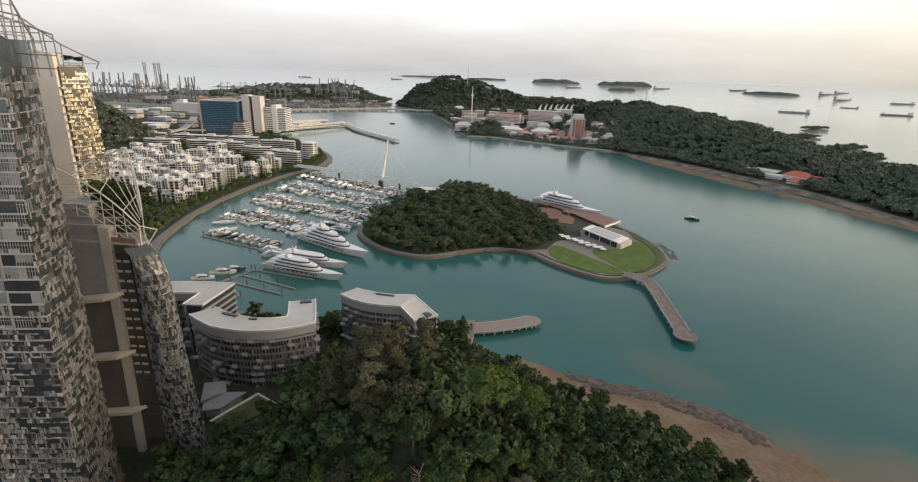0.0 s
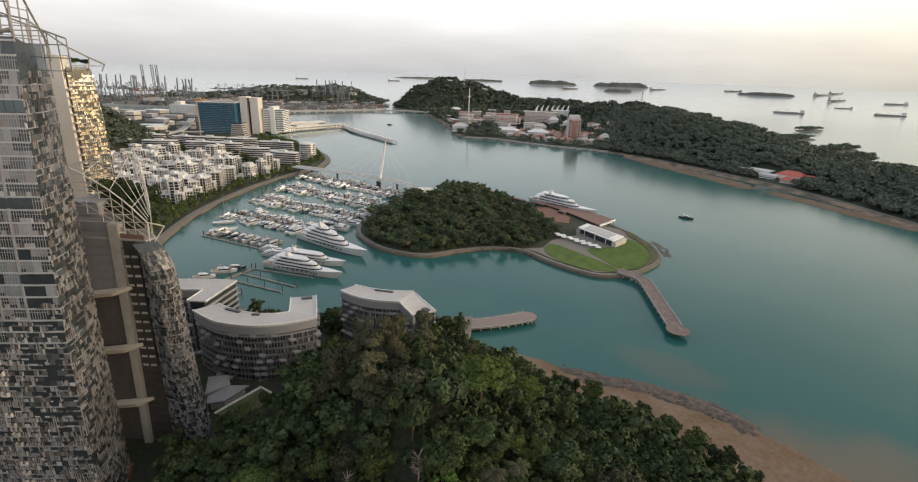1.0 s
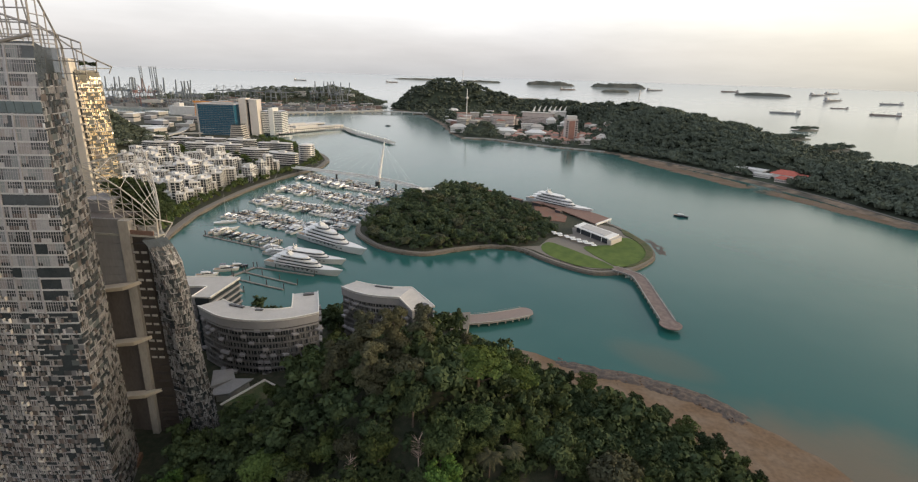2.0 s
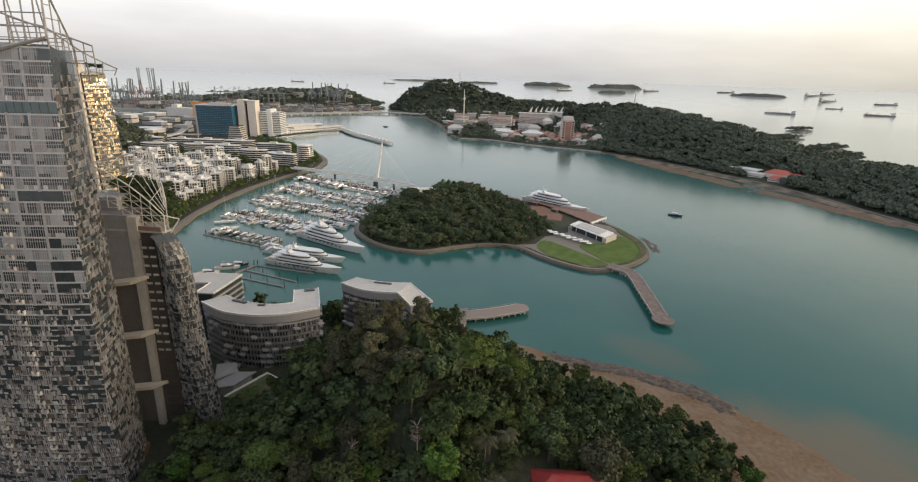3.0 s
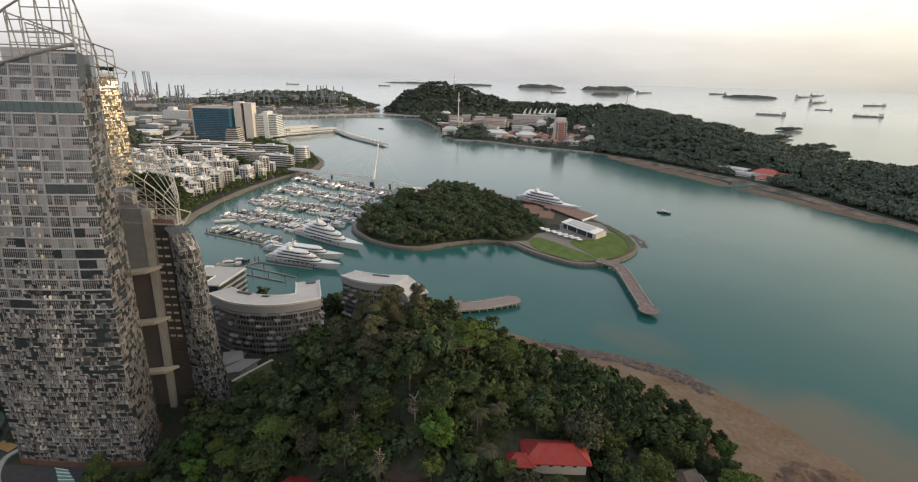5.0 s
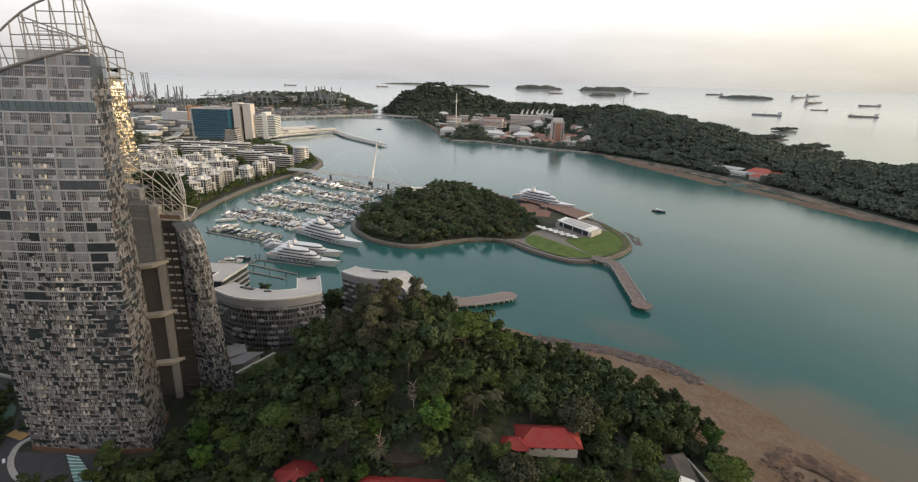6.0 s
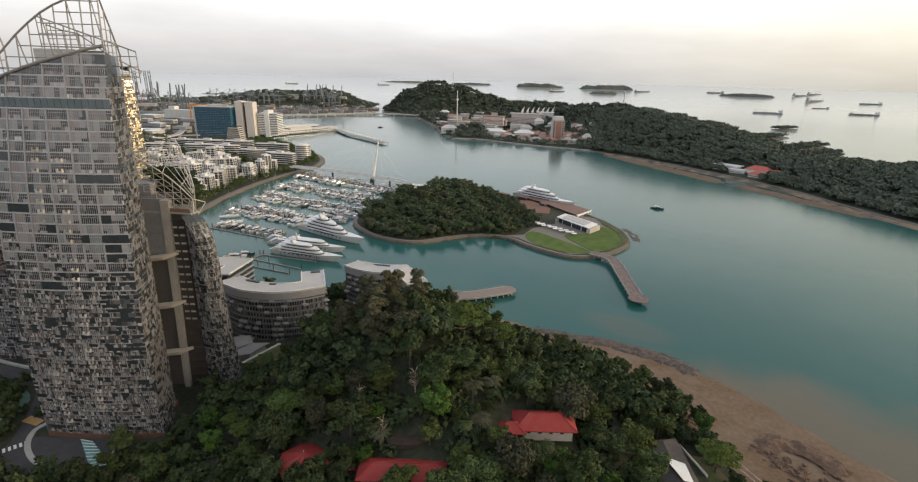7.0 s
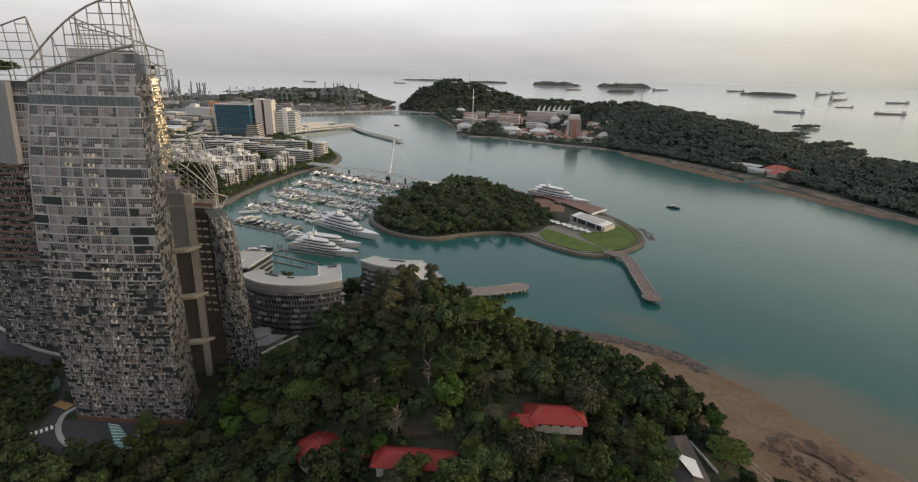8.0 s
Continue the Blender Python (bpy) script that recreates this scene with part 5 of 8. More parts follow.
def motor_boat(L, kind, hullmat, at=(0, 0, -500)):
    B = tagged(new("motor_boat"), "white motor boat moored stern-to at a pontoon" if hullmat is M_GEL else "dark-hulled motor boat moored at a pontoon", "boat", "marina boats")
    W, H = L * 0.28, 0.1 * L
    part("hull", Geo().loft(hull_rings(L, W, H, 0.03 * L)), hullmat, B)
    part("deck", Geo().box(-0.47 * L, 0.0, -0.36 * W, 0.36 * W, H + 0.02, H + 0.08), M_TEAK, B)
    g = Geo()
    deck_house(g, -0.22 * L, 0.28 * L, 0.38 * W, 0.3 * W, H, H + 0.085 * L, 0.9)
    part("cabin", g, M_GEL, B)
    part("windscreen", deck_house(Geo(), -0.2 * L, 0.262 * L, 0.385 * W, 0.31 * W, H + 0.018 * L, H + 0.072 * L, 0.9), M_BOATGLASS, B)
    if kind >= 1:
        part("flybridge", deck_house(Geo(), -0.26 * L, 0.08 * L, 0.34 * W, 0.26 * W, H + 0.087 * L, H + 0.125 * L, 0.8), M_GEL, B)
    if kind == 2:
        part("hardtop", Geo().box(-0.24 * L, 0.0, -0.3 * W, 0.3 * W, H + 0.19 * L, H + 0.205 * L), M_NAVY if L < 21 else M_GEL, B)
        for sx in (-0.22, -0.03):
            for sy in (-1, 1):
                part("hardtop_post", Geo().tube((sx * L, sy * 0.27 * W, H + 0.12 * L), (sx * L, sy * 0.27 * W, H + 0.192 * L), 0.07, 5), M_GEL, B)
    part("radar_mast", Geo().tube((-0.12 * L, 0, H + 0.1 * L), (-0.14 * L, 0, H + 0.26 * L), 0.07, 5), M_GEL, B)
    B.location = at
    return B


def sail_boat(L):
    B = tagged(new("sailing_yacht"), "white sailing yacht with bare mast moored at a pontoon", "boat", "marina boats")
    W, H = L * 0.25, 0.075 * L
    part("hull", Geo().loft(hull_rings(L, W, H, 0.02 * L)), M_GEL, B)
    part("cabin", deck_house(Geo(), -0.2 * L, 0.2 * L, 0.28 * W, 0.2 * W, H, H + 0.05 * L, 0.8), M_GEL, B)
    part("mast", Geo().tube((0.05 * L, 0, H), (0.05 * L, 0, 1.35 * L), 0.12, 6, 0.07), M_ALU, B)
    part("boom", Geo().tube((0.05 * L, 0, H + 1.6), (-0.38 * L, 0, H + 1.6), 0.12, 6), M_NAVY, B)
    part("stay", Geo().tube((0.05 * L, 0, 1.33 * L), (0.48 * L, 0, H + 0.3), 0.03, 4), M_ALU, B)
    part("stay", Geo().tube((0.05 * L, 0, 1.33 * L), (-0.48 * L, 0, H + 0.3), 0.03, 4), M_ALU, B)
    return B


protos = [motor_boat(15, 0, M_GEL), motor_boat(17, 1, M_GEL), motor_boat(20, 2, M_GEL), motor_boat(13, 0, M_GEL), motor_boat(16, 1, M_NAVY), sail_boat(16), motor_boat(22, 2, M_GEL)]
used = [False] * len(protos)


def moor(i, x, y, turn, s=1.0):
    m = Matrix.Translation((x, y, 0.1)) @ Matrix.Rotation(turn, 4, "Z")
    if not used[i]:
        used[i] = True
        protos[i].matrix_basis = m
        return protos[i]
    return twin(protos[i], m)


def pontoon(a, b, width=2.2, piles=8, label="grey floating pontoon between rows of boats"):
    P = thing("pontoon", (a[0], a[1], 0), label, "pontoon", "pontoons")
    d = Vector((b[0] - a[0], b[1] - a[1])).normalized()
    s = Vector((-d.y, d.x)) * width / 2
    part("deck", Geo().prism([(a[0] + s.x, a[1] + s.y), (a[0] - s.x, a[1] - s.y), (b[0] - s.x, b[1] - s.y), (b[0] + s.x, b[1] + s.y)], -0.3, 0.75), M_PONTOON, P)
    for k in range(piles):
        x, y = lerp(a, b, k / max(piles - 1, 1))
        part("mooring_post", Geo().tube((x + s.x * 1.4, y + s.y * 1.4, -2), (x + s.x * 1.4, y + s.y * 1.4, 5.0), 0.35, 7), M_DARK, P)
    return P


rnd = random.Random(77)
ROWS_OF_BOATS = [((-244, 735), (-86, 632), 34), ((-250, 658), (-104, 580), 31), ((-256, 590), (-116, 520), 29), ((-258, 522), (-158, 474), 20), ((-150, 462), (-104, 556), 15)]
for a, b, n in ROWS_OF_BOATS:
    pontoon(a, b, 3.0, 10)
    d = Vector((b[0] - a[0], b[1] - a[1]))
    ang = math.atan2(d.y, d.x)
    nrm = Vector((-d.y, d.x)).normalized()
    for sgn in (-1, 1):
        for k in range(n):
            if rnd.random() < 0.05:
                continue
            t = (k + 0.5) / n
            i = rnd.choices(range(7), (5, 5, 4, 4, 4, 5, 2))[0]
            L = (15, 17, 20, 13, 16, 16, 22)[i]
            p = Vector(a) + d * t + nrm * sgn * (L / 2 + 2.3)
            moor(i, p.x, p.y, ang + sgn * math.pi / 2 + rnd.uniform(-0.04, 0.04) + (math.pi if rnd.random() < 0.3 else 0))
        for k in range(0, n, 3):
            t = k / n
            p = Vector(a) + d * t + nrm * sgn * 8
            q = Vector(a) + d * t + nrm * sgn * 1.4
            pontoon((q.x, q.y), (p.x, p.y), 0.9, 2, "narrow finger pontoon with dark piles")
# near row with larger motor yachts
pontoon((-252, 444), (-176, 410), 2.4, 8)
d = Vector((76, -34)).normalized()
nrm = Vector((-d.y, d.x))
for k, (i, off) in enumerate(((2, 0), (4, 0), (4, 0), (1, 0), (2, 0), (1, 0), (2, 0), (2, 0))):
    p = Vector((-250, 445)) + d * (6 + k * 10) + nrm * 11.5
    moor(i, p.x, p.y, math.atan2(d.y, d.x) + math.pi / 2 + math.pi)
for k in range(9):
    p = Vector((-250, 445)) + d * (1 + k * 10) - nrm * 1
    q = p + nrm * 16
    pontoon((p.x, p.y), (q.x, q.y), 1.0, 2, "narrow finger pontoon with dark piles")
# near pontoons and their boats
pontoon((-190, 330), (-170, 366), 2.6, 5)
pontoon((-169, 366), (-117, 352), 1.8, 4)
pontoon((-174, 355), (-125, 334), 1.6, 4)
pontoon((-178, 342), (-132, 324), 1.6, 4)
pontoon((-170, 330), (-160, 318), 1.6, 2)
moor(1, -200, 346, 0.3)
moor(2, -190, 358, 0.25)
moor(4, -184, 366, 0.25)


def round_house(x0, x1, w, z0, z1, rake, tuck=0.08):
    """A deck house with a rounded, raked front, narrowing a little upwards."""
    h = z1 - z0
    rings = []
    for t in (0, 1):
        ww, nose, aft = w * (1 - tuck * t), x1 - rake * h * t, x0 + 0.25 * h * t
        r = min(w * 2.4, (x1 - x0) * 0.45)
        ring = [(aft, -ww, z0 + h * t)]
        ring += [(nose - r + r * math.cos(a), ww * math.sin(a), z0 + h * t) for a in [math.pi * (k / 10 - 0.5) for k in range(11)]]
        ring.append((aft, ww, z0 + h * t))
        rings.append(ring)
    return Geo().loft(rings)


def super_yacht(L, decks, at, turn, label, hull_h=None):
    """A large white motor yacht: flared hull, stepped decks with dark window strips, arch and mast."""
    Y = tagged(new("motor_yacht"), label, "yacht", "large yachts")
    W, H = L * 0.155, hull_h or L * 0.062
    part("hull", Geo().loft(hull_rings(L, W, H, 0.022 * L, 20, 1.3, -0.6, 0.86)), M_GEL, Y, smooth=False)
    part("boot_stripe", Geo().loft([[(x * 1.001, y * 1.012, z) for x, y, z in ((r[1][0], r[1][1], 0.1), (r[1][0], r[1][1] * 1.03, 0.5), (r[1][0], -r[1][1] * 1.03, 0.5), (r[1][0], -r[1][1], 0.1))] for r in hull_rings(L, W, H, 0.022 * L, 20, 1.3, -0.6, 0.86)]), M_DARK, Y)
    for sgn in (-1, 1):
        for k in range(9):
            x = -0.28 * L + k * 0.06 * L
            w = W / 2 * 0.985
            part("porthole", Geo().box(x, x + 0.022 * L, sgn * w - 0.12, sgn * w + 0.12, H * 0.62, H * 0.80), M_BOATGLASS, Y)
    for sgn in (-1, 1):
        part("hull_window", Geo().hexa([(-0.2 * L, sgn * W * 0.5 - 0.14, H * 0.84), (0.12 * L, sgn * W * 0.498 - 0.14, H * 0.86), (0.12 * L, sgn * W * 0.498 + 0.14, H * 0.86), (-0.2 * L, sgn * W * 0.5 + 0.14, H * 0.84), (-0.19 * L, sgn * W * 0.5 - 0.14, H * 0.97), (0.14 * L, sgn * W * 0.498 - 0.14, H * 0.99), (0.14 * L, sgn * W * 0.498 + 0.14, H * 0.99), (-0.19 * L, sgn * W * 0.5 + 0.14, H * 0.97)]), M_BOATGLASS, Y)
    part("aft_deck", Geo().box(-0.485 * L, -0.3 * L, -0.4 * W, 0.4 * W, H + 0.03, H + 0.12), M_TEAK, Y)
    z, x0, x1 = H, -0.36 * L, 0.25 * L
    for k in range(decks):
        h = 0.029 * L
        w = W * (0.45 - 0.045 * k)
        part("deck_house", round_house(x0, x1, w, z, z + h, 1.0), M_GEL, Y)
        part("window_strip", round_house(x0 + 0.03 * L, x1 - 0.33 * h + 0.0015 * L, w * 0.972 + 0.05, z + 0.36 * h, z + 0.78 * h, 1.0, 0.035), M_BOATGLASS, Y)
        part("deck_overhang", round_house(x0 - 0.055 * L, x1 - 0.035 * L, w * 1.03, z + h, z + h + 0.006 * L, 0.0, 0.0), M_GEL, Y)
        z += h + 0.006 * L
        x0, x1 = x0 + (0.03, 0.06, 0.07, 0.04)[k % 4] * L, x1 - (0.05, 0.10, 0.13, 0.08)[k % 4] * L
    part("radar_arch", Geo().hexa([(x0, -0.22 * W, z), (x0 + 0.05 * L, -0.22 * W, z), (x0 + 0.05 * L, 0.22 * W, z), (x0, 0.22 * W, z), (x0 - 0.015 * L, -0.18 * W, z + 0.03 * L), (x0 + 0.015 * L, -0.18 * W, z + 0.03 * L), (x0 + 0.015 * L, 0.18 * W, z + 0.03 * L), (x0 - 0.015 * L, 0.18 * W, z + 0.03 * L)]), M_GEL, Y)
    part("mast", Geo().tube((x0, 0, z + 0.03 * L), (x0 - 0.01 * L, 0, z + 0.075 * L), 0.35, 6, 0.15), M_GEL, Y)
    for sgn in (-1, 1):
        bm = bmesh.new()
        bmesh.ops.create_uvsphere(bm, u_segments=10, v_segments=7, radius=0.012 * L)
        part("radar_dome", Geo().add([(v.co.x + x0 + 0.02 * L, v.co.y + sgn * 0.14 * W, v.co.z + z + 0.04 * L) for v in bm.verts], [[v.index for v in f.verts] for f in bm.faces]), M_GEL, Y, smooth=True)
        bm.free()
    Y.matrix_basis = Matrix.Translation((*at, 0.0)) @ Matrix.Rotation(turn, 4, "Z")
    return Y


def along(a, b):
    return ((a[0] + b[0]) / 2, (a[1] + b[1]) / 2), math.atan2(b[1] - a[1], b[0] - a[0]), math.hypot(b[0] - a[0], b[1] - a[1])


for a, b, decks, label in (((-158, 450), (-83, 400), 4, "largest white superyacht with four stepped decks at the marina"),
                           ((-160, 396), (-96, 378), 2, "white superyacht moored between two larger ones"),
                           ((-163, 376), (-93, 352), 3, "white superyacht with a long foredeck at the outer berth"),
                           ((-182, 411), (-150, 402), 3, "smaller white motor yacht moored inside the superyachts"),
                           ((-176, 400), (-142, 390), 3, "smaller white motor yacht beside the superyachts"),
                           ((90, 629), (160, 562), 3, "white superyacht alongside the island wharf"),
                           ((-250, 448), (-228, 470), 2, "white motor yacht at the marina's outer pontoon")):
    c, ang, L = along(a, b)
    super_yacht(L, decks, c, ang, label)
sb = sail_boat(23)
sb.matrix_basis = Matrix.Translation((-250, 487, 0.1)) @ Matrix.Rotation(0.35, 4, "Z")
sb = moor(5, -228, 492, 0.4)
# police launch out in the strait
B = motor_boat(17, 1, M_NAVY)
tagged(B, "small dark launch with a pale cabin under way in the strait", "boat", "boats in the strait")
B.matrix_basis = Matrix.Translation((270, 570, 0)) @ Matrix.Rotation(-0.6, 4, "Z")
for x, y, turn in ((-129, 1832, 0.2), (-231, 1523, 3.1), (272, 1828, 0.1)):
    b2 = twin(B, Matrix.Translation((x, y, 0)) @ Matrix.Rotation(turn, 4, "Z"))
# channel buoys
for x, y in ((206, 960), (-71, 1360)):
    K = thing("buoy", (x, y, -0.5), "dark channel buoy floating in the strait", "buoy", "buoys")
    part("float", Geo().tube((x, y, -0.6), (x, y, 1.2), 1.6, 10, 1.3), M_DARK, K)
    part("cage", Geo().tube((x, y, 1.2), (x, y, 5.0), 0.9, 6, 0.3), M_DARK, K)

# ---- the cable-stayed bridge ----
BR = thing("cable_stayed_bridge", (-123, 690, 0), "slim white cable-stayed bridge with one leaning pylon", "bridge")
deck_line = smooth_line([(-268, 762), (-252, 757), (-221, 743), (-171, 721), (-123, 696), (-77, 661), (-59, 640)], 5)
g = ribbon(Geo(), offset_line(deck_line, -5), 10, 8.6, 10.0)
part("deck", g, M_CONCRETE, BR)
for off in (-5.2, 4.8):
    part("parapet", ribbon(Geo(), offset_line(deck_line, off), 0.4, 8.4, 11.2), M_WHITE, BR)
for t in (3, 8, 13, 23, 27):
    x, y = deck_line[t]
    part("bridge_pier", Geo().tube((x, y, -3), (x, y, 8.6), 1.5, 10), M_DARK, BR)
x, y = deck_line[20]
part("pylon", Geo().tube((x, y, -3), (x + 10, y + 6, 62), 2.6, 12, 0.9), M_WHITE, BR, "white tapering pylon")
part("pylon_foot", Geo().tube((x, y, -3), (x, y, 5), 3.6, 12), M_DARK, BR)
for t in range(4, 30, 2):
    if abs(t - 20) > 1:
        p = deck_line[t]
        part("stay", Geo().tube((p[0], p[1], 10), (x + 10 - abs(t - 20) * 0.02, y + 6, 60 - (10 - abs(t - 20)) * 0.9), 0.05, 4), M_WHITE, BR)

# ---- white apartment quarter ----
def turned(x, y, cx, cy, a):
    c, s = math.cos(a), math.sin(a)
    return (cx + x * c - y * s, cy + x * s + y * c)


def wing(parent, cx, cy, a, w, d, z0, floors, fh, wall, bay=3.8, slab=0.7):
    """One wing of a block: dark glazing behind a grid of slabs and piers, flat roof with parapet."""
    def q(x0, x1, y0, y1):
        return [turned(x, y, cx, cy, a) for x, y in ((x0, y0), (x1, y0), (x1, y1), (x0, y1))]

    h = floors * fh
    part("glazing", Geo().prism(q(-w / 2 + 0.9, w / 2 - 0.9, -d / 2 + 0.9, d / 2 - 0.9), z0, z0 + h), M_GLASS, parent)
    g = Geo()
    for k in range(floors):
        g.prism(q(-w / 2, w / 2, -d / 2, d / 2), z0 + k * fh + fh - slab, z0 + (k + 1) * fh)
    for n, span, other, flip in ((max(int(w / bay), 1), w, d, 0), (max(int(d / bay), 1), d, w, 1)):
        for i in range(n + 1):
            t = -span / 2 + span * i / n
            hw = (0.28, 0.5, 0.28, 0.9)[i % 4]
            for sgn in (-1, 1):
                e = sgn * other / 2
                x0, x1 = max(t - hw, -span / 2), min(t + hw, span / 2)
                r = (x0, x1, min(e, e - sgn * 0.95), max(e, e - sgn * 0.95))
                g.prism(q(*r) if not flip else q(r[2], r[3], r[0], r[1]), z0, z0 + h)
    tagged(part("wall", g, wall, parent), kind="stuff")
    part("roof", Geo().prism(q(-w / 2 - 0.3, w / 2 + 0.3, -d / 2 - 0.3, d / 2 + 0.3), z0 + h, z0 + h + 1.0), wall, parent)
    lift = 1.6 + (w * 7.3 + d * 3.1) % 3.2
    part("roof_room", Geo().prism(q(-w * 0.42, -w * 0.02, -d * 0.42, d * 0.05), z0 + h + 1.0, z0 + h + 1.0 + lift), wall, parent)


def condo(cx, cy, a, seed, big=1.0):
    rr = random.Random(seed)
    C = thing("apartment_house", (cx, cy, 2.8), "white stepped apartment house with deep balconies", "apartment building", "white apartment houses")
    base = rr.choice((5, 6, 6, 7))
    wx, wy = turned(rr.choice((-6, 6)), -12, cx, cy, a)
    wing(C, wx, wy, a, 9, 8, 2.6, base - 2, 3.4, M_CONDO, 3.0)
    for k, (ox, oy) in enumerate(((-11, rr.uniform(-1, 6)), (0, -3), (11, rr.uniform(-2, 6)))):
        x, y = turned(ox * big, oy * big, cx, cy, a)
        wing(C, x, y, a + rr.choice((0, 0, 0.3, -0.3)), rr.uniform(9.5, 13.5) * big, rr.uniform(11, 18) * big, 2.6, base + (rr.choice((-3, -2, 0, 1)) if k != 1 else rr.choice((0, 1, 2))), 3.3, M_CONDO, rr.choice((3.0, 3.8, 5.0)), rr.choice((0.45, 0.6, 0.9)))
    return C


rr = random.Random(5)
n = 0
for i in range(7):
    for j in range(10):
        x, y = -336 - 37 * i + rr.uniform(-4, 4) + 4 * j, 552 + 33 * j - 6 * i + rr.uniform(-4, 4)
        if j >= 4 and i == 0:
            x += 12
        if y > (772 if i < 2 else 850) or -x > 0.86 * y or (i == 2 and y > 800):
            continue
        condo(x, y, rr.choice((0.1, 0.3, -0.2, 1.5)) + rr.uniform(-0.15, 0.15), 100 + n, 0.92)
        n += 1


M_CONDO_PALE = material("greyed_render", (0.60, 0.575, 0.55), 0.75, vary=0.16, scale=1.2, per_object=0.08)


def curved_block(cx, cy, a, length, depth, floors, seed, bend=0.35):
    """A long block with a gently waving front and a pale band at every floor."""
    C = thing("apartment_slab", (cx, cy, 2.8), "long beige apartment slab with pale balcony bands", "apartment building", "beige apartment slabs")
    n = 16

    def strip(inset, za, zb):
        rings = []
        for i in range(n + 1):
            x, y = -length / 2 + length * i / n, bend * 6 * math.sin(7.0 * i / n + seed)
            w = depth / 2 * (1 - 0.5 * max(abs(2 * i / n - 1) - 0.75, 0) * 4 * 0.6) - inset
            rings.append([(*turned(x, y - w, cx, cy, a), za), (*turned(x, y + w, cx, cy, a), za), (*turned(x, y + w, cx, cy, a), zb), (*turned(x, y - w, cx, cy, a), zb)])
        return Geo().loft(rings)

    for k in range(floors):
        z = 2.6 + k * 3.5
        part("floor_band", strip(0.0, z + 2.3, z + 3.5), M_CONDO_PALE, C)
        part("glazing", strip(1.5, z - 0.02, z + 2.32), M_GLASS, C)
    x, y = turned(length * 0.1, 0, cx, cy, a)
    part("roof_room", Geo().prism([turned(p, q, cx, cy, a) for p, q in ((-8, -3), (6, -3), (6, 3), (-8, 3))], 2.6 + floors * 3.5, 5.6 + floors * 3.5), M_CONDO_PALE, C)
    return C


k = 0
for x, y, a, ln, fl in ((-433, 898, -0.1, 52, 6), (-364, 850, 0.0, 48, 6), (-303, 818, -0.35, 54, 6), (-485, 902, 0.0, 54, 6), (-357, 932, -0.08, 66, 6), (-552, 968, 0.0, 44, 6), (-499, 966, 0.0, 58, 6), (-436, 962, 0.0, 56, 6),
                       (-560, 900, 0.1, 60, 6), (-640, 900, 0.0, 56, 6), (-620, 975, 0.1, 50, 6)):
    curved_block(x, y, a, ln, 16, fl, k)
    k += 1
C = thing("round_apartment_tower", (-272, 858, 2.8), "round beige apartment tower with balcony rings", "apartment building")
for f in range(8):
    z = 2.6 + 3.6 * f
    part("glazing", Geo().tube((-278, 868, z - 0.02), (-278, 868, z + 2.2), 12.4, 20), M_GLASS, C)
    part("floor_band", Geo().tube((-278, 868, z + 2.2), (-278, 868, z + 3.6), 14.2, 20), M_CONDO, C)
part("roof", Geo().tube((-278, 868, 31.4), (-278, 868, 32.6), 11, 20, 9.5), M_CONDO, C)

# ---- blue office block and hotel behind ----
O = thing("office_block", (-583, 1190, 2.5), "blue glass office block with white ends", "office building")
part("glass_body", Geo().box(-624, -540, 1172, 1215, 2, 73), M_BLUEGLASS, O, "blue curtain glass")
for k in range(17):
    z = 5 + k * 4.1
    part("floor_line", Geo().box(-624.4, -539.6, 1171.5, 1172.2, z, z + 0.5), M_ROOFGREY if k < 4 else M_VILLA, O)
for k in range(15):
    x = -622 + k * 5.9
    part("mullion", Geo().box(x, x + 0.3, 1171.4, 1172.1, 2, 73), M_DARK, O)
part("side_wall", Geo().box(-627.5, -624, 1171, 1216, 2, 74.5), M_ROOFGREY, O)
part("roof", Geo().box(-628, -538, 1170.5, 1216, 73, 74.6), M_ROOFGREY, O)
part("plant_room", Geo().box(-600, -550, 1185, 1205, 74.6, 78), M_ROOFGREY, O)
Hh = thing("hotel", (-510, 1195, 2.5), "cream hotel slab with terraced white wings", "hotel")
part("slab_left", Geo().box(-533, -516, 1188, 1215, 2, 88), M_HOTEL, Hh)
part("slab_right", Geo().box(-509, -490, 1188, 1215, 2, 85), M_HOTEL, Hh)
part("core", Geo().box(-516, -509, 1196, 1212, 2, 78), M_GLASS, Hh)
part("roof", Geo().box(-534, -489, 1187.5, 1216, 85, 86), M_HOTEL, Hh)
for k in range(12):
    z = 8 + k * 4.2
    part("terrace", Geo().box(-489, -440, 1205, 1250, z, z + 2.4), M_WHITE, Hh)
    part("glazing", Geo().box(-489, -441, 1207, 1249, z + 2.38, z + 4.22), M_GLASS, Hh)
part("stair_tower", Geo().box(-470, -459, 1202, 1240, 2, 66), M_WHITE, Hh)
L = thing("stepped_tower", (-490, 1085, 2.5), "cream stepped apartment tower with dark bands", "apartment building")
for k in range(8):
    w = 17 - 0.9 * k
    part("floor_band", Geo().box(-497 - w, -497 + w, 1080, 1110, 3 + 4.4 * k, 5.6 + 4.4 * k), M_CONDO_BEIGE, L)
    part("glazing", Geo().box(-497 - w + 1, -497 + w - 1, 1081, 1109, 5.58 + 4.4 * k, 7.42 + 4.4 * k), M_GLASS, L)
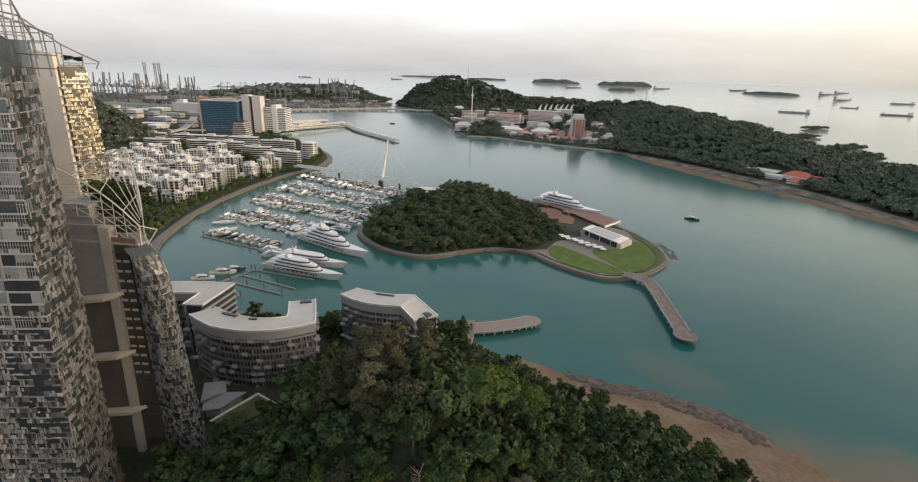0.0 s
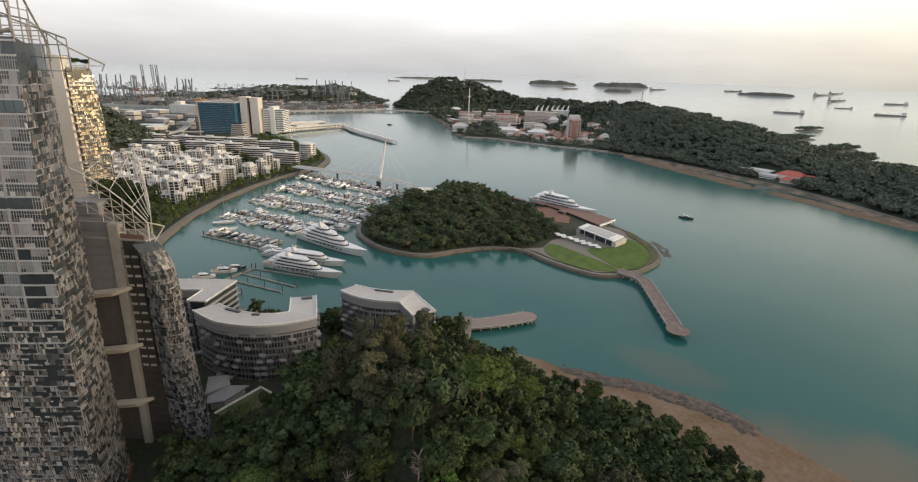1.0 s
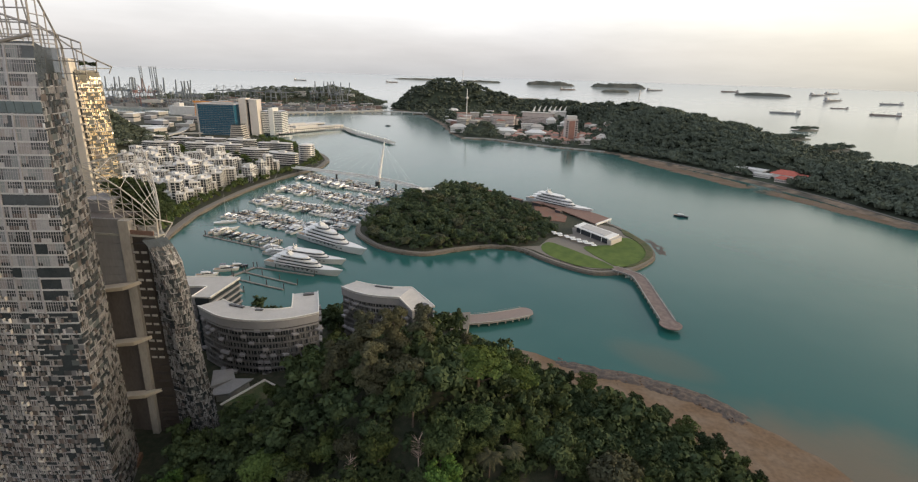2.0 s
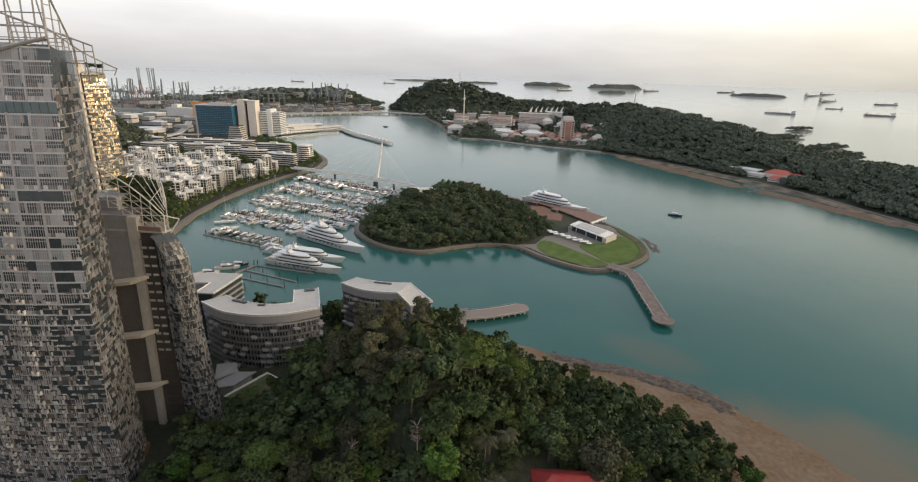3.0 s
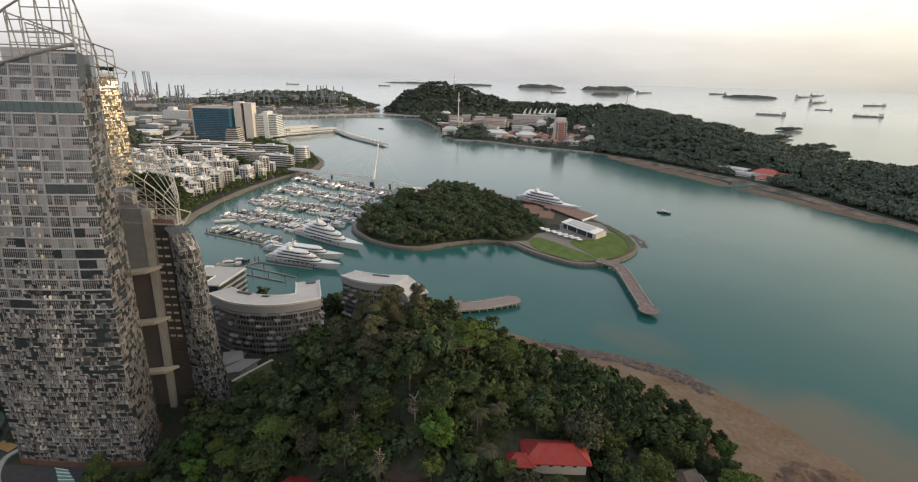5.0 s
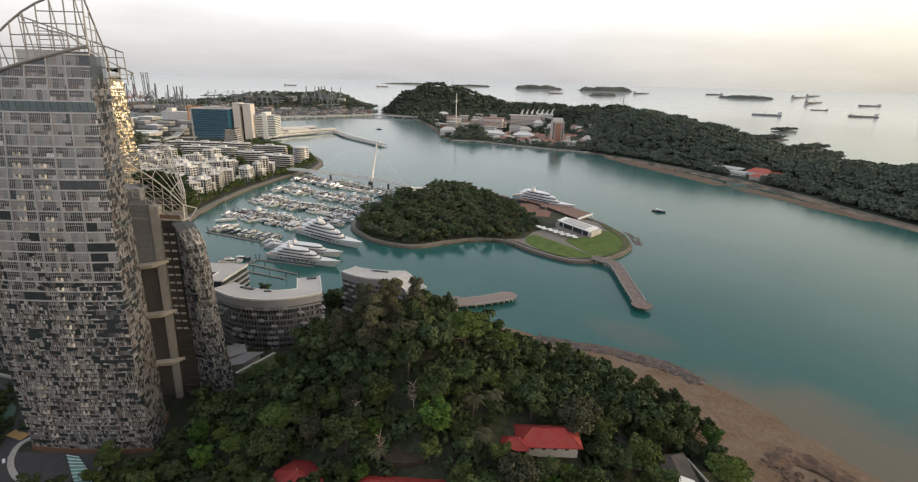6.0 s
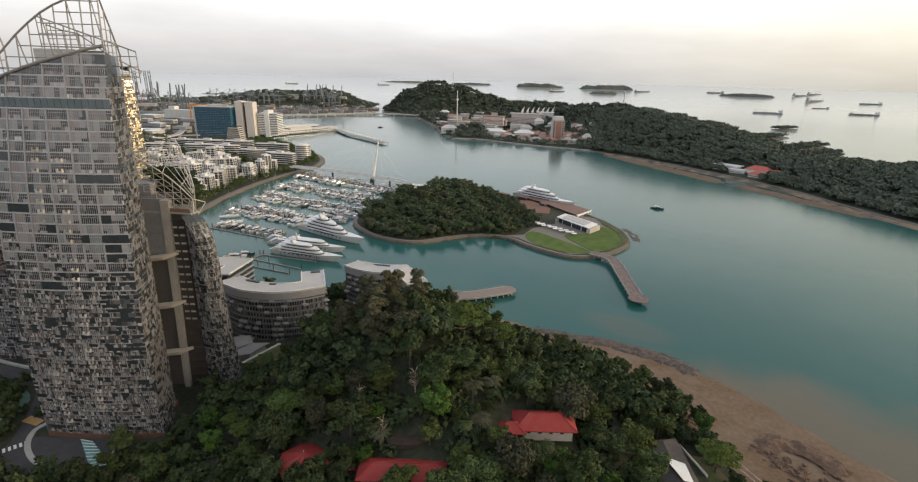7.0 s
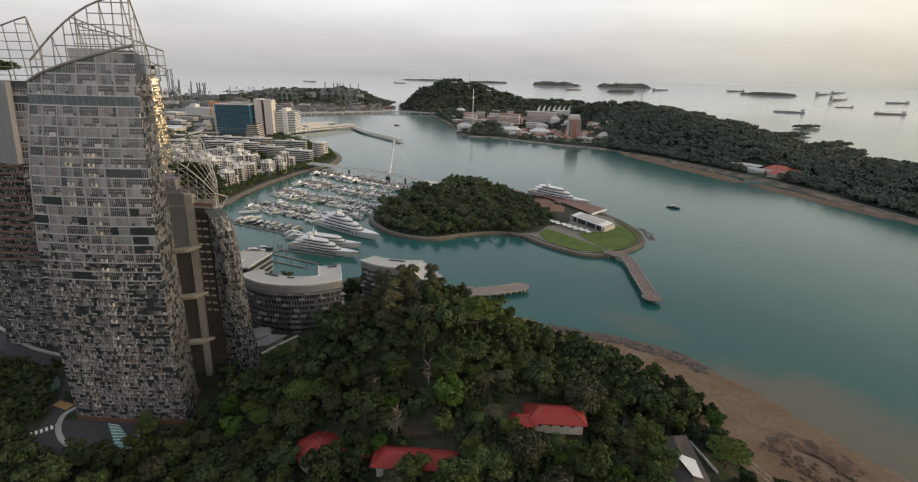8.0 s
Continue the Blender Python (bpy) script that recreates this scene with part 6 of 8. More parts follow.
# shopping wharf and boardwalk
for a, b, w, h, nm in (((-480, 1225), (-447, 1272), 34, 12, 0), ((-447, 1272), (-345, 1409), 22, 9, 1), ((-470, 1300), (-400, 1400), 30, 14, 1), ((-540, 1240), (-500, 1330), 50, 16, 1)):
    D = thing("wharf_building", (*lerp(a, b, 0.5), 2.5), "long low white waterfront building with arches", "building", "wharf buildings")
    c, ang, ln = along(a, b)
    wing(D, c[0], c[1], ang, ln, w, 2.5, 2, h / 2, M_CONDO, 6.0, 1.6)
BW = pier("boardwalk", [(-345, 1409), (-318, 1360), (-288, 1297), (-225, 1215), (-161, 1127)], 16, 4.0, "white-railed boardwalk reaching out over the strait", board=M_CONCRETE)
for k in range(16):
    p = lerp((-340, 1395), (-172, 1142), k / 15)
    part("arch_canopy", Geo().prism([(p[0] - 2.5, p[1] - 4), (p[0] + 3, p[1] - 4), (p[0] + 3, p[1] + 3), (p[0] - 2.5, p[1] + 3)], 7.8, [8.2, 9.4, 8.2, 9.4]), M_WHITE, BW)
    part("canopy_post", Geo().tube((p[0], p[1], 4), (p[0], p[1], 7.9), 0.3, 6), M_WHITE, BW)
# causeway
CW = thing("causeway", (-350, 1990, 0), "low concrete road bridge across the strait", "bridge")
cl = [(-640, 1770), (-520, 1860), (-325, 1985), (-93, 1956), (-20, 1940)]
part("deck", ribbon(Geo(), smooth_line(cl, 5), 22, 5, 8.5), M_CONCRETE, CW)
for p in smooth_line(cl, 6):
    part("bridge_pier", Geo().box(p[0] - 2, p[0] + 2, p[1], p[1] + 20, -2, 5), M_CONCRETE, CW)
# viaducts on the mainland
for k, (ln, w, z) in enumerate((([(-700, 1060), (-690, 1130), (-760, 1280), (-860, 1420)], 22, 14), ([(-640, 1050), (-650, 1150), (-720, 1320), (-800, 1480)], 16, 12), ([(-780, 1020), (-660, 1045), (-560, 1060)], 14, 9), ([(-840, 1000), (-690, 1100), (-600, 1130)], 16, 11))):
    V = thing("viaduct", (*ln[0], 2.5), "grey concrete road viaduct on columns", "viaduct", "viaducts")
    sl = smooth_line(ln, 6)
    part("deck", ribbon(Geo(), sl, w, z - 1.5, z), M_CONCRETE, V)
    part("parapet", ribbon(Geo(), sl, 0.8, z, z + 1.3), M_CONDO, V)
    for p in sl[::3]:
        part("column", Geo().tube((p[0] - w * 0.3, p[1], 2), (p[0] - w * 0.3, p[1], z - 1.4), 1.4, 8), M_CONCRETE, V)
# sheds and depots behind
rr = random.Random(9)
for k in range(60):
    x, y = rr.uniform(-1250, -560), rr.uniform(1090, 1560)
    if -640 < x < -430 and y < 1260:
        continue
    if x > -520:
        continue
    w, d, h = rr.uniform(20, 60), rr.uniform(18, 40), rr.uniform(8, 26)
    D = thing("warehouse", (x, y, 2.5), "pale industrial shed with a flat roof", "warehouse", "port sheds")
    a = rr.uniform(-0.4, 0.4)
    q = [turned(px * w / 2, py * d / 2, x, y, a) for px, py in ((-1, -1), (1, -1), (1, 1), (-1, 1))]
    part("wall", Geo().prism(q, 2, 2.5 + h), rr.choice((M_CONDO_BEIGE, M_CONCRETE, M_CONDO, M_GREYWALL)), D)
    part("roof", Geo().prism(quad_in(q, 1.03), 2.5 + h, 3.3 + h), rr.choice((M_ROOFGREY, M_CONCRETE, M_WHITE)), D)
    part("window_band", Geo().prism(quad_in(q, 1.004), 2.5 + h * 0.5, 2.5 + h * 0.62), M_GLASS, D)

# ---- port ----
PORT = [(-640, 1880), (-560, 1930), (-400, 2050), (-345, 2150), (-390, 2300), (-520, 2500), (-900, 2560), (-1500, 2400), (-2300, 2050), (-2300, 1850), (-1500, 1880), (-1000, 1860)]
g = Geo().prism(PORT, -2, 4.0)
tagged(new("ground", g.mesh("ground", M_CONCRETE)), "concrete container port land across the harbour", "port", kind="structure")
M_REDROOF_BRIGHT = material("bright_red_roof", (0.46, 0.12, 0.085), 0.7, vary=0.2, scale=1.5, per_object=0.1)
M_REDROOF_FAR = material("far_red_roof", (0.33, 0.17, 0.13), 0.7, vary=0.25, scale=1.0, per_object=0.2)
M_CRANE = material("crane_paint", (0.17, 0.19, 0.21), 0.6, vary=0.2, per_object=0.3)
M_CRANE_RED = material("crane_red", (0.26, 0.15, 0.14), 0.6, vary=0.2)
M_ORANGE = material("gantry_orange", (0.62, 0.26, 0.06), 0.6, vary=0.2)


def quay_crane(mat, label, lowered=False):
    K = tagged(new("quay_crane"), label, "crane", "quay cranes")
    for sx in (-12, 12):
        for sy in (-9, 9):
            part("leg", Geo().tube((sx, sy, 0), (sx * 0.8, sy * 0.8, 52), 1.4, 5), mat, K)
    part("portal_beam", Geo().box(-12, 12, -9.5, 9.5, 28, 30), mat, K)
    part("girder", Geo().box(-30, 16, -3, 3, 50, 53), mat, K)
    if lowered:
        part("boom", Geo().box(16, 66, -2.4, 2.4, 50, 53), mat, K)
        part("forestay", Geo().tube((2, 0, 74), (52, 0, 53), 0.5, 4), mat, K)
    else:
        part("boom", Geo().hexa([(14, -2.6, 50), (18, -2.6, 50), (18, 2.6, 50), (14, 2.6, 50), (20, -1.6, 102), (23, -1.6, 102), (23, 1.6, 102), (20, 1.6, 102)]), mat, K)
    part("apex_frame", Geo().tube((8, 0, 53), (2, 0, 76), 1.2, 5).tube((-10, 0, 53), (2, 0, 76), 1.0, 5), mat, K)
    part("machine_house", Geo().box(-26, -12, -5, 5, 53, 60), mat, K)
    return K


kc = quay_crane(M_CRANE, "dark gantry quay crane with its boom lowered", True)
ka, kb = quay_crane(M_CRANE, "dark gantry quay crane with its boom raised"), quay_crane(M_CRANE_RED, "red gantry quay crane on the harbour edge")
first = {id(ka): True, id(kb): True, id(kc): True}
rr = random.Random(3)
spots = [(-1560 + 42 * i, 2080 + rr.uniform(-40, 60), 0) for i in range(8)] + [(-1230, 1920, 1), (-1190, 1925, 1), (-1150, 1930, 0), (-1080, 1890, 0), (-1040, 1895, 0)]
spots += [(-1100 + 36 * i, 2280 + rr.uniform(-30, 30), 2) for i in range(9)] + [(-690 + 26 * i, 2330 + 12 * i, 0) for i in range(5)] + [(-1500 + 55 * i, 1990 + rr.uniform(-30, 30), 0) for i in range(6)] + [(-980, 1760, 0), (-950, 1750, 0), (-925, 1745, 0), (-560, 2180, 0), (-540, 2200, 0), (-520, 2220, 0)]
for x, y, red in spots:
    src = kc if red == 2 else kb if red or rr.random() < 0.06 else ka
    m = Matrix.Translation((x, y, 4)) @ Matrix.Rotation(rr.choice((0.2, 1.4, 3.3)) + rr.uniform(-0.2, 0.2), 4, "Z")
    if first[id(src)]:
        first[id(src)] = False
        src.matrix_basis = m
    else:
        twin(src, m)
# jack-up rig under repair
RG = thing("jack_up_rig", (-1160, 1890, 2), "grey jack-up rig with three tall lattice legs", "rig")
for x, y in ((-1185, 1880), (-1160, 1900), (-1135, 1885)):
    for dx, dy in ((-4, -3), (4, -3), (0, 4)):
        part("leg_chord", Geo().tube((x + dx, y + dy, 0), (x + dx, y + dy, 150), 1.1, 5), M_CRANE, RG)
    g = Geo()
    for k in range(18):
        z = 4 + 8 * k
        g.tube((x - 4, y - 3, z), (x + 4, y - 3, z + 8), 0.5, 4).tube((x + 4, y - 3, z), (x, y + 4, z + 8), 0.5, 4).tube((x, y + 4, z), (x - 4, y - 3, z + 8), 0.5, 4)
    tagged(part("leg_bracing", g, M_CRANE, RG), kind="stuff")
part("rig_hull", Geo().prism([(-1195, 1870), (-1125, 1872), (-1140, 1912), (-1180, 1912)], 22, 32), M_CONDO_BEIGE, RG)
# wooded rise behind the quays
def port_rise(x, y):
    top = np.interp(x, [-1500, -1250, -1118, -983, -867, -779, -699, -635, -541, -457, -394], [6, 14, 28, 52, 62, 58, 60, 74, 56, 20, 3])
    return 3.0 + top * np.exp(-((y - 2460) / 120) ** 2)


sheet("ground", list(range(-1560, -380, 20)), list(range(2140, 2580, 20)), port_rise, M_TERRAIN, "wooded rise behind the port", "hill")
for k in range(70):
    x, y = rr.uniform(-1250, -400), rr.uniform(2060, 2400)
    if float(signed(np.array([x]), np.array([y]), PORT)[0]) < 25:
        continue
    z = float(port_rise(np.array([x]), np.array([y]))[0]) if y > 2140 else 4.0
    w, d, h = rr.uniform(16, 50), rr.uniform(12, 24), rr.uniform(6, 16)
    D = thing("warehouse", (x, y, z), "grey port building with a flat roof below the wooded rise", "warehouse", "port sheds")
    part("wall", Geo().box(x - w / 2, x + w / 2, y, y + d, z - 4, z + h), rr.choice((M_CONDO_BEIGE, M_GREYWALL, M_CONCRETE, M_CONDO)), D)
    part("roof", Geo().box(x - w / 2 - 1, x + w / 2 + 1, y - 1, y + d + 1, z + h, z + h + 1.2), rr.choice((M_ROOFGREY, M_GREYWALL, M_REDROOF_FAR)), D)
# stacked containers
M_BOXES = material("containers", (0.3, 0.2, 0.15), 0.7, vary=0.15, islands=[(0.20, 0.14, 0.125), (0.13, 0.15, 0.18), (0.26, 0.25, 0.24), (0.19, 0.16, 0.14), (0.13, 0.15, 0.14), (0.16, 0.155, 0.155), (0.30, 0.28, 0.26)])
g = Geo()
while len(g.f) < 6 * 1000:
    x, y = rr.uniform(-2200, -350), rr.uniform(1870, 2250)
    if float(signed(np.array([x]), np.array([y]), PORT)[0]) < 12:
        continue
    w, d, h = rr.choice((12, 24, 36)), rr.choice((5, 10, 15)), rr.choice((5, 8, 10, 13))
    g.box(x, x + w, y, y + d, 4, 4 + h)
tagged(new("container_stacks", g.mesh("container_stacks", M_BOXES)), "stacks of coloured shipping containers in the port", "containers", kind="stuff")
# white car ship and orange gantries
SH = thing("cargo_ship", (-890, 1640, 0), "tall white slab-sided cargo ship at the quay", "ship", "cargo ships")
part("hull", Geo().loft([[(-985 + 200 * t, 1690 - 50 * t - w, 0), (-985 + 200 * t, 1690 - 50 * t + w, 0), (-985 + 200 * t, 1690 - 50 * t + w, 28), (-985 + 200 * t, 1690 - 50 * t - w, 28)] for t, w in ((0, 13), (0.1, 16), (0.85, 16), (1, 5))]), M_CONDO, SH)
part("bridge_house", Geo().box(-965, -945, 1672, 1700, 28, 38), M_CONDO, SH)
for x, y in ((-840, 1600), (-800, 1590), (-765, 1610)):
    K = thing("portal_gantry", (x, y, 3), "orange portal gantry crane", "crane", "portal gantries")
    for sx in (-16, 16):
        for sy in (-5, 5):
            part("leg", Geo().tube((x + sx, y + sy, 3), (x + sx * 0.9, y, 48), 1.3, 5), M_ORANGE, K)
    part("girder", Geo().box(x - 20, x + 20, y - 2.5, y + 2.5, 47, 52), M_ORANGE, K)

# ---- resort on the wooded island ----
M_PINK = material("pink_render", (0.54, 0.46, 0.43), 0.75, vary=0.2, scale=1.0, per_object=0.15)


def house_far(x, y, w, d, h, a, wall, roof, label, z=None, hip=True):
    z = float(sentosa_height(np.array([x], float), np.array([y], float))[0]) if z is None else z
    Q = thing("resort_house", (x, y, z), label, "building", "resort houses")
    q = [turned(px * w / 2, py * d / 2, x, y, a) for px, py in ((-1, -1), (1, -1), (1, 1), (-1, 1))]
    part("wall", Geo().prism(q, z - 3, z + h), wall, Q)
    n = max(int(h / 6), 1)
    for k in range(n):
        part("window_band", Geo().prism(quad_in(q, 1.006), z + 1.6 + 4 * k, z + 2.5 + 4 * k), M_GLASS, Q)
    o = quad_in(q, 1.12)
    if hip:
        r0, r1 = turned(-w * 0.25, 0, x, y, a), turned(w * 0.25, 0, x, y, a)
        part("roof", Geo().add([(*p, z + h) for p in o] + [(*r0, z + h + min(d, w) * 0.32), (*r1, z + h + min(d, w) * 0.32)], [(0, 1, 5, 4), (2, 3, 4, 5), (1, 2, 5), (3, 0, 4), (3, 2, 1, 0)]), roof, Q)
    else:
        part("roof", Geo().prism(o, z + h, z + h + 1.4), roof, Q)
    return Q


rr = random.Random(21)
for k in range(80):
    t = rr.random()
    x, y = lerp((95, 1262), (318, 1150), t)
    off = rr.uniform(18, 170)
    x, y = x + off * 0.45, y + off * 0.9
    house_far(x, y, rr.uniform(14, 28), rr.uniform(12, 18), rr.choice((5, 8, 8, 11)), rr.uniform(-0.6, 0.2), rr.choice((M_PINK, M_CONDO_BEIGE, M_CONDO)), rr.choice((M_REDROOF_FAR, M_REDROOF_FAR, M_CONDO_BEIGE)), "small pinkish resort house with a tiled hip roof")
for k in range(46):
    x, y = rr.uniform(-30, 340), rr.uniform(1360, 1680)
    wall = rr.choice((M_PINK, M_PINK, M_CONDO, M_CONDO_BEIGE))
    roof = rr.choice((M_REDROOF_FAR, M_CONDO, M_ROOFGREY, M_CONDO_BEIGE))
    house_far(x, y, rr.uniform(18, 44), rr.uniform(14, 26), rr.choice((8, 12, 16, 20)), rr.uniform(-0.5, 0.1), wall, roof, "resort hotel wing with pale walls", 8.0 + 14.0 * max(0, min(1, (y - 1380) / 120)), rr.random() < 0.35)
for k in range(34):
    x, y = rr.uniform(-130, 320), rr.uniform(1700, 2150)
    if float(signed(np.array([x]), np.array([y]), S_SHORE)[0]) < 20:
        continue
    house_far(x, y, rr.uniform(16, 40), rr.uniform(14, 24), rr.choice((6, 9, 14)), rr.uniform(-0.5, 0.3), rr.choice((M_PINK, M_CONDO, M_CONDO_BEIGE)), rr.choice((M_REDROOF_FAR, M_CONDO, M_ROOFGREY)), "pale building among trees on the resort island", None, rr.random() < 0.4)
for x, y, w, d, h, wall, roof, hip in ((225, 1530, 90, 34, 30, M_PINK, M_CONDO_BEIGE, False), (290, 1550, 44, 30, 34, M_CONDO, M_CONDO, False), (120, 1480, 60, 30, 24, M_PINK, M_REDROOF_FAR, False), (110, 1340, 60, 22, 9, M_CONDO, M_WHITE, True), (190, 1310, 50, 22, 9, M_CONDO, M_WHITE, True)):
    house_far(x, y, w, d, h, -0.25, wall, roof, "large resort hotel block with pale walls", 22.0 if y > 1450 else 8.0, hip)
R = thing("resort_tower", (272, 1262, 10), "pink hotel tower with a stepped pale top", "tower")
part("wall", Geo().box(256, 286, 1250, 1276, 6, 58), M_PINK, R)
part("centre_bay", Geo().box(264, 278, 1248.5, 1250.2, 10, 54), M_REDROOF_FAR, R)
part("top", Geo().box(259, 283, 1253, 1273, 58, 66), M_CONDO, R)
for k in range(8):
    for x0 in (257.5, 280):
        part("window", Geo().box(x0, x0 + 4.5, 1249.7, 1250.2, 13 + 5.4 * k, 16 + 5.4 * k), M_GLASS, R)
# white fins on the big hotel's roof
for k in range(7):
    x, y = 215 + 17 * k, 1560 + 6 * k
    F = Geo()
    rings = []
    for i in range(7):
        a = i / 6
        cx, cz, hw = x + 7 * a * a, 54 + 17 * a, 3.6 * (1 - a) + 0.5
        rings.append([(cx - hw, y, cz), (cx, y - 1.0, cz), (cx + hw, y, cz), (cx, y + 1.0, cz)])
    F.loft(rings)
    solo("roof_fin", F, M_WHITE, "curved white fin on the resort hotel roof", "roof fin", "roof fins")
# masts
for x, y, z0, h, r, lab in ((8, 1500, 20, 96, 2.0, "tall pale lattice observation mast in the resort"), (-11, 2560, 100, 75, 1.6, "thin radio mast on the wooded hill"), (560, 1640, 80, 45, 2.4, "observation tower on the wooded island")):
    A = thing("mast", (x, y, z0), lab, "mast", "masts")
    part("shaft", Geo().tube((x, y, z0 - 12), (x, y, z0 + h), r, 6, r * 0.5), M_CONDO, A)
    part("platform", Geo().tube((x, y, z0 + h * 0.72), (x, y, z0 + h * 0.76), r * 2.2, 8), M_CONDO, A)
house_far(300, 2440, 110, 30, 46, 0.1, M_CONDO, M_CONDO_BEIGE, "broad white hotel far behind the resort", 8.0, False)
house_far(-14, 1490, 44, 26, 20, -0.3, M_REDROOF_FAR, M_PINK, "reddish waterfront hall at the resort's edge", 4.0, False)
house_far(-24, 1580, 60, 26, 14, -0.2, M_PINK, M_CONDO, "pale hall behind the resort waterfront", 4.0, False)
# seawall of the resort
sw = smooth_line([(1, 1268), (74, 1254), (141, 1197), (204, 1155), (265, 1122), (317, 1100)], 4)
tagged(new("seawall", ribbon(Geo(), sw, 5, -1, 3.6).mesh("seawall", M_CONCRETE)), "pale seawall below the resort", "seawall", kind="structure")
sw = smooth_line([(365, 1031), (422, 936), (475, 829), (503, 763), (529, 668), (541, 574), (565, 480)], 4)
tagged(new("pavement", ribbon(Geo(), offset_line(sw, 3), 4, 1.8, 3.3).mesh("pavement", M_PAVING)), "pale shore path along the wooded island", "path", kind="structure")
# white villa and red-roofed house on the shore
house_far(507, 852, 46, 18, 9, -0.9, M_CONDO, M_WHITE, "long white shoreside villa with a pale roof", 6, False)
house_far(515, 826, 26, 14, 6, -0.9, M_CONDO, M_WHITE, "low white annexe beside the villa", 5, False)
house_far(541, 806, 40, 22, 9, -0.95, M_CONDO, M_REDROOF_BRIGHT, "red-tiled shoreside house with broad hip roofs", 6)
house_far(556, 780, 26, 20, 7, -0.95, M_CONDO, M_REDROOF_BRIGHT, "red-tiled house wing on the wooded shore", 6)
house_far(528, 790, 24, 14, 5, -0.95, M_PINK, M_REDROOF_BRIGHT, "low red-tiled verandah house on the shore", 5)
for x, y in ((640, 770), (690, 850), (720, 900), (700, 960)):
    house_far(x, y, 38, 20, 10, -0.8, M_CONDO_BEIGE, M_ROOFGREY, "pale grey-roofed building among the island trees", 12, False)

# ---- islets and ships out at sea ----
# islet and ship colours are paled and greyed to carry the sea haze
M_ISLET_HAZED = material("islet_woods_hazed", (0.105, 0.115, 0.10), 0.95, vary=0.3, scale=0.15, tint=(0.14, 0.135, 0.115))
M_SHIP_HAZED = material("ship_grey_hazed", (0.30, 0.30, 0.31), 0.6, vary=0.2, scale=0.3)
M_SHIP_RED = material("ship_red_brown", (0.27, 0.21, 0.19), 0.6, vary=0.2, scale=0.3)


def islet(x, y, a, w, d, h, seed):
    g = Geo()
    rings = []
    for r, zz in ((1.15, -2.0), (1.0, 1.6), (0.93, 2.6), (0.86, 0.55 * h), (0.66, 0.85 * h), (0.36, h), (0.05, h * 1.02)):
        ring = []
        for i in range(28):
            t = 2 * math.pi * i / 28
            f = 1 + 0.4 * noise.noise((math.cos(t) * 1.6, math.sin(t) * 1.6, seed))
            px, py = turned(r * f * w / 2 * math.cos(t), r * f * d / 2 * math.sin(t), 0, 0, a)
            z = zz + (h * 0.6 * noise.noise((px * 0.012, py * 0.012, seed)) if 3 < zz else 0)
            ring.append(far_place(x + px, y + py, z)[0])
        rings.append(ring)
    g.loft(rings)
    return solo("islet", g, M_ISLET_HAZED, "small wooded islet with a low shore", "islet", "islets", smooth=True)


for k, (x, y, a, w, d, h) in enumerate(((3750, 6400, -0.5, 700, 200, 34), (2600, 9000, -0.25, 1000, 300, 64), (1550, 9400, -0.15, 900, 300, 60), (1722, 5934, 0.2, 360, 140, 30), (-900, 11500, 0, 1300, 300, 24), (300, 10600, 0, 900, 300, 30))):
    islet(x, y, a, w, d, h, k * 3.7)


def cargo_ship(x, y, L, turn, seed):
    (cx, cy, cz), k = far_place(x, y)
    rr = random.Random(seed)
    S = tagged(new("cargo_ship"), rr.choice(("dark cargo ship at anchor in the roads", "grey tanker lying at anchor offshore", "dark bulk carrier at anchor offshore")), "ship", "ships at anchor")
    S.location = (cx, cy, cz - 1.5)
    BASE[S.name] = Vector((0, 0, 0))
    L *= k
    hull = rr.choice((M_SHIP_HAZED, M_SHIP_HAZED, M_SHIP_RED))
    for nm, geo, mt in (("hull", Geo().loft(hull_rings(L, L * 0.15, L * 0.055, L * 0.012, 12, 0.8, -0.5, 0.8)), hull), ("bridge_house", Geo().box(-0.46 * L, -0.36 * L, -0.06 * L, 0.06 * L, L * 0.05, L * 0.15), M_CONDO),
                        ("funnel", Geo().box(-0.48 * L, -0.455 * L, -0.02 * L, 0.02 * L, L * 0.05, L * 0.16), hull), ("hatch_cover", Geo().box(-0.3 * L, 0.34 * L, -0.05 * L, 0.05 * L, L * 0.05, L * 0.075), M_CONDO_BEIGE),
                        ("mast", Geo().tube((0.38 * L, 0, L * 0.05), (0.38 * L, 0, L * 0.15), 0.006 * L, 5), M_DARK), ("derrick", Geo().tube((0.05 * L, 0, L * 0.05), (0.05 * L, 0, L * 0.16), 0.006 * L, 5), M_DARK)):
        ob = new(nm, geo.mesh(nm, mt))
        ob.parent = S
    S.rotation_euler = (0, 0, turn)
    return S


for k, (x, y, L, t) in enumerate(((1760, 2801, 150, 2.7), (2366, 2868, 150, 2.75), (3715, 5183, 240, 0.3), (2623, 3585, 110, 2.8), (3300, 3300, 150, 0.4), (3050, 3150, 170, 0.2), (5200, 7600, 280, 0.2), (2450, 3050, 60, 0.4), (3900, 4700, 190, 2.9),
                                 (1300, 6500, 200, 0.1), (2800, 7600, 250, 0.1), (4200, 8200, 260, 2.9), (6400, 9000, 300, 0.2), (-300, 7200, 170, 0.1), (-1100, 7800, 180, 0.1), (-2300, 7200, 180, 0))):
    cargo_ship(x, y, L, t, k)

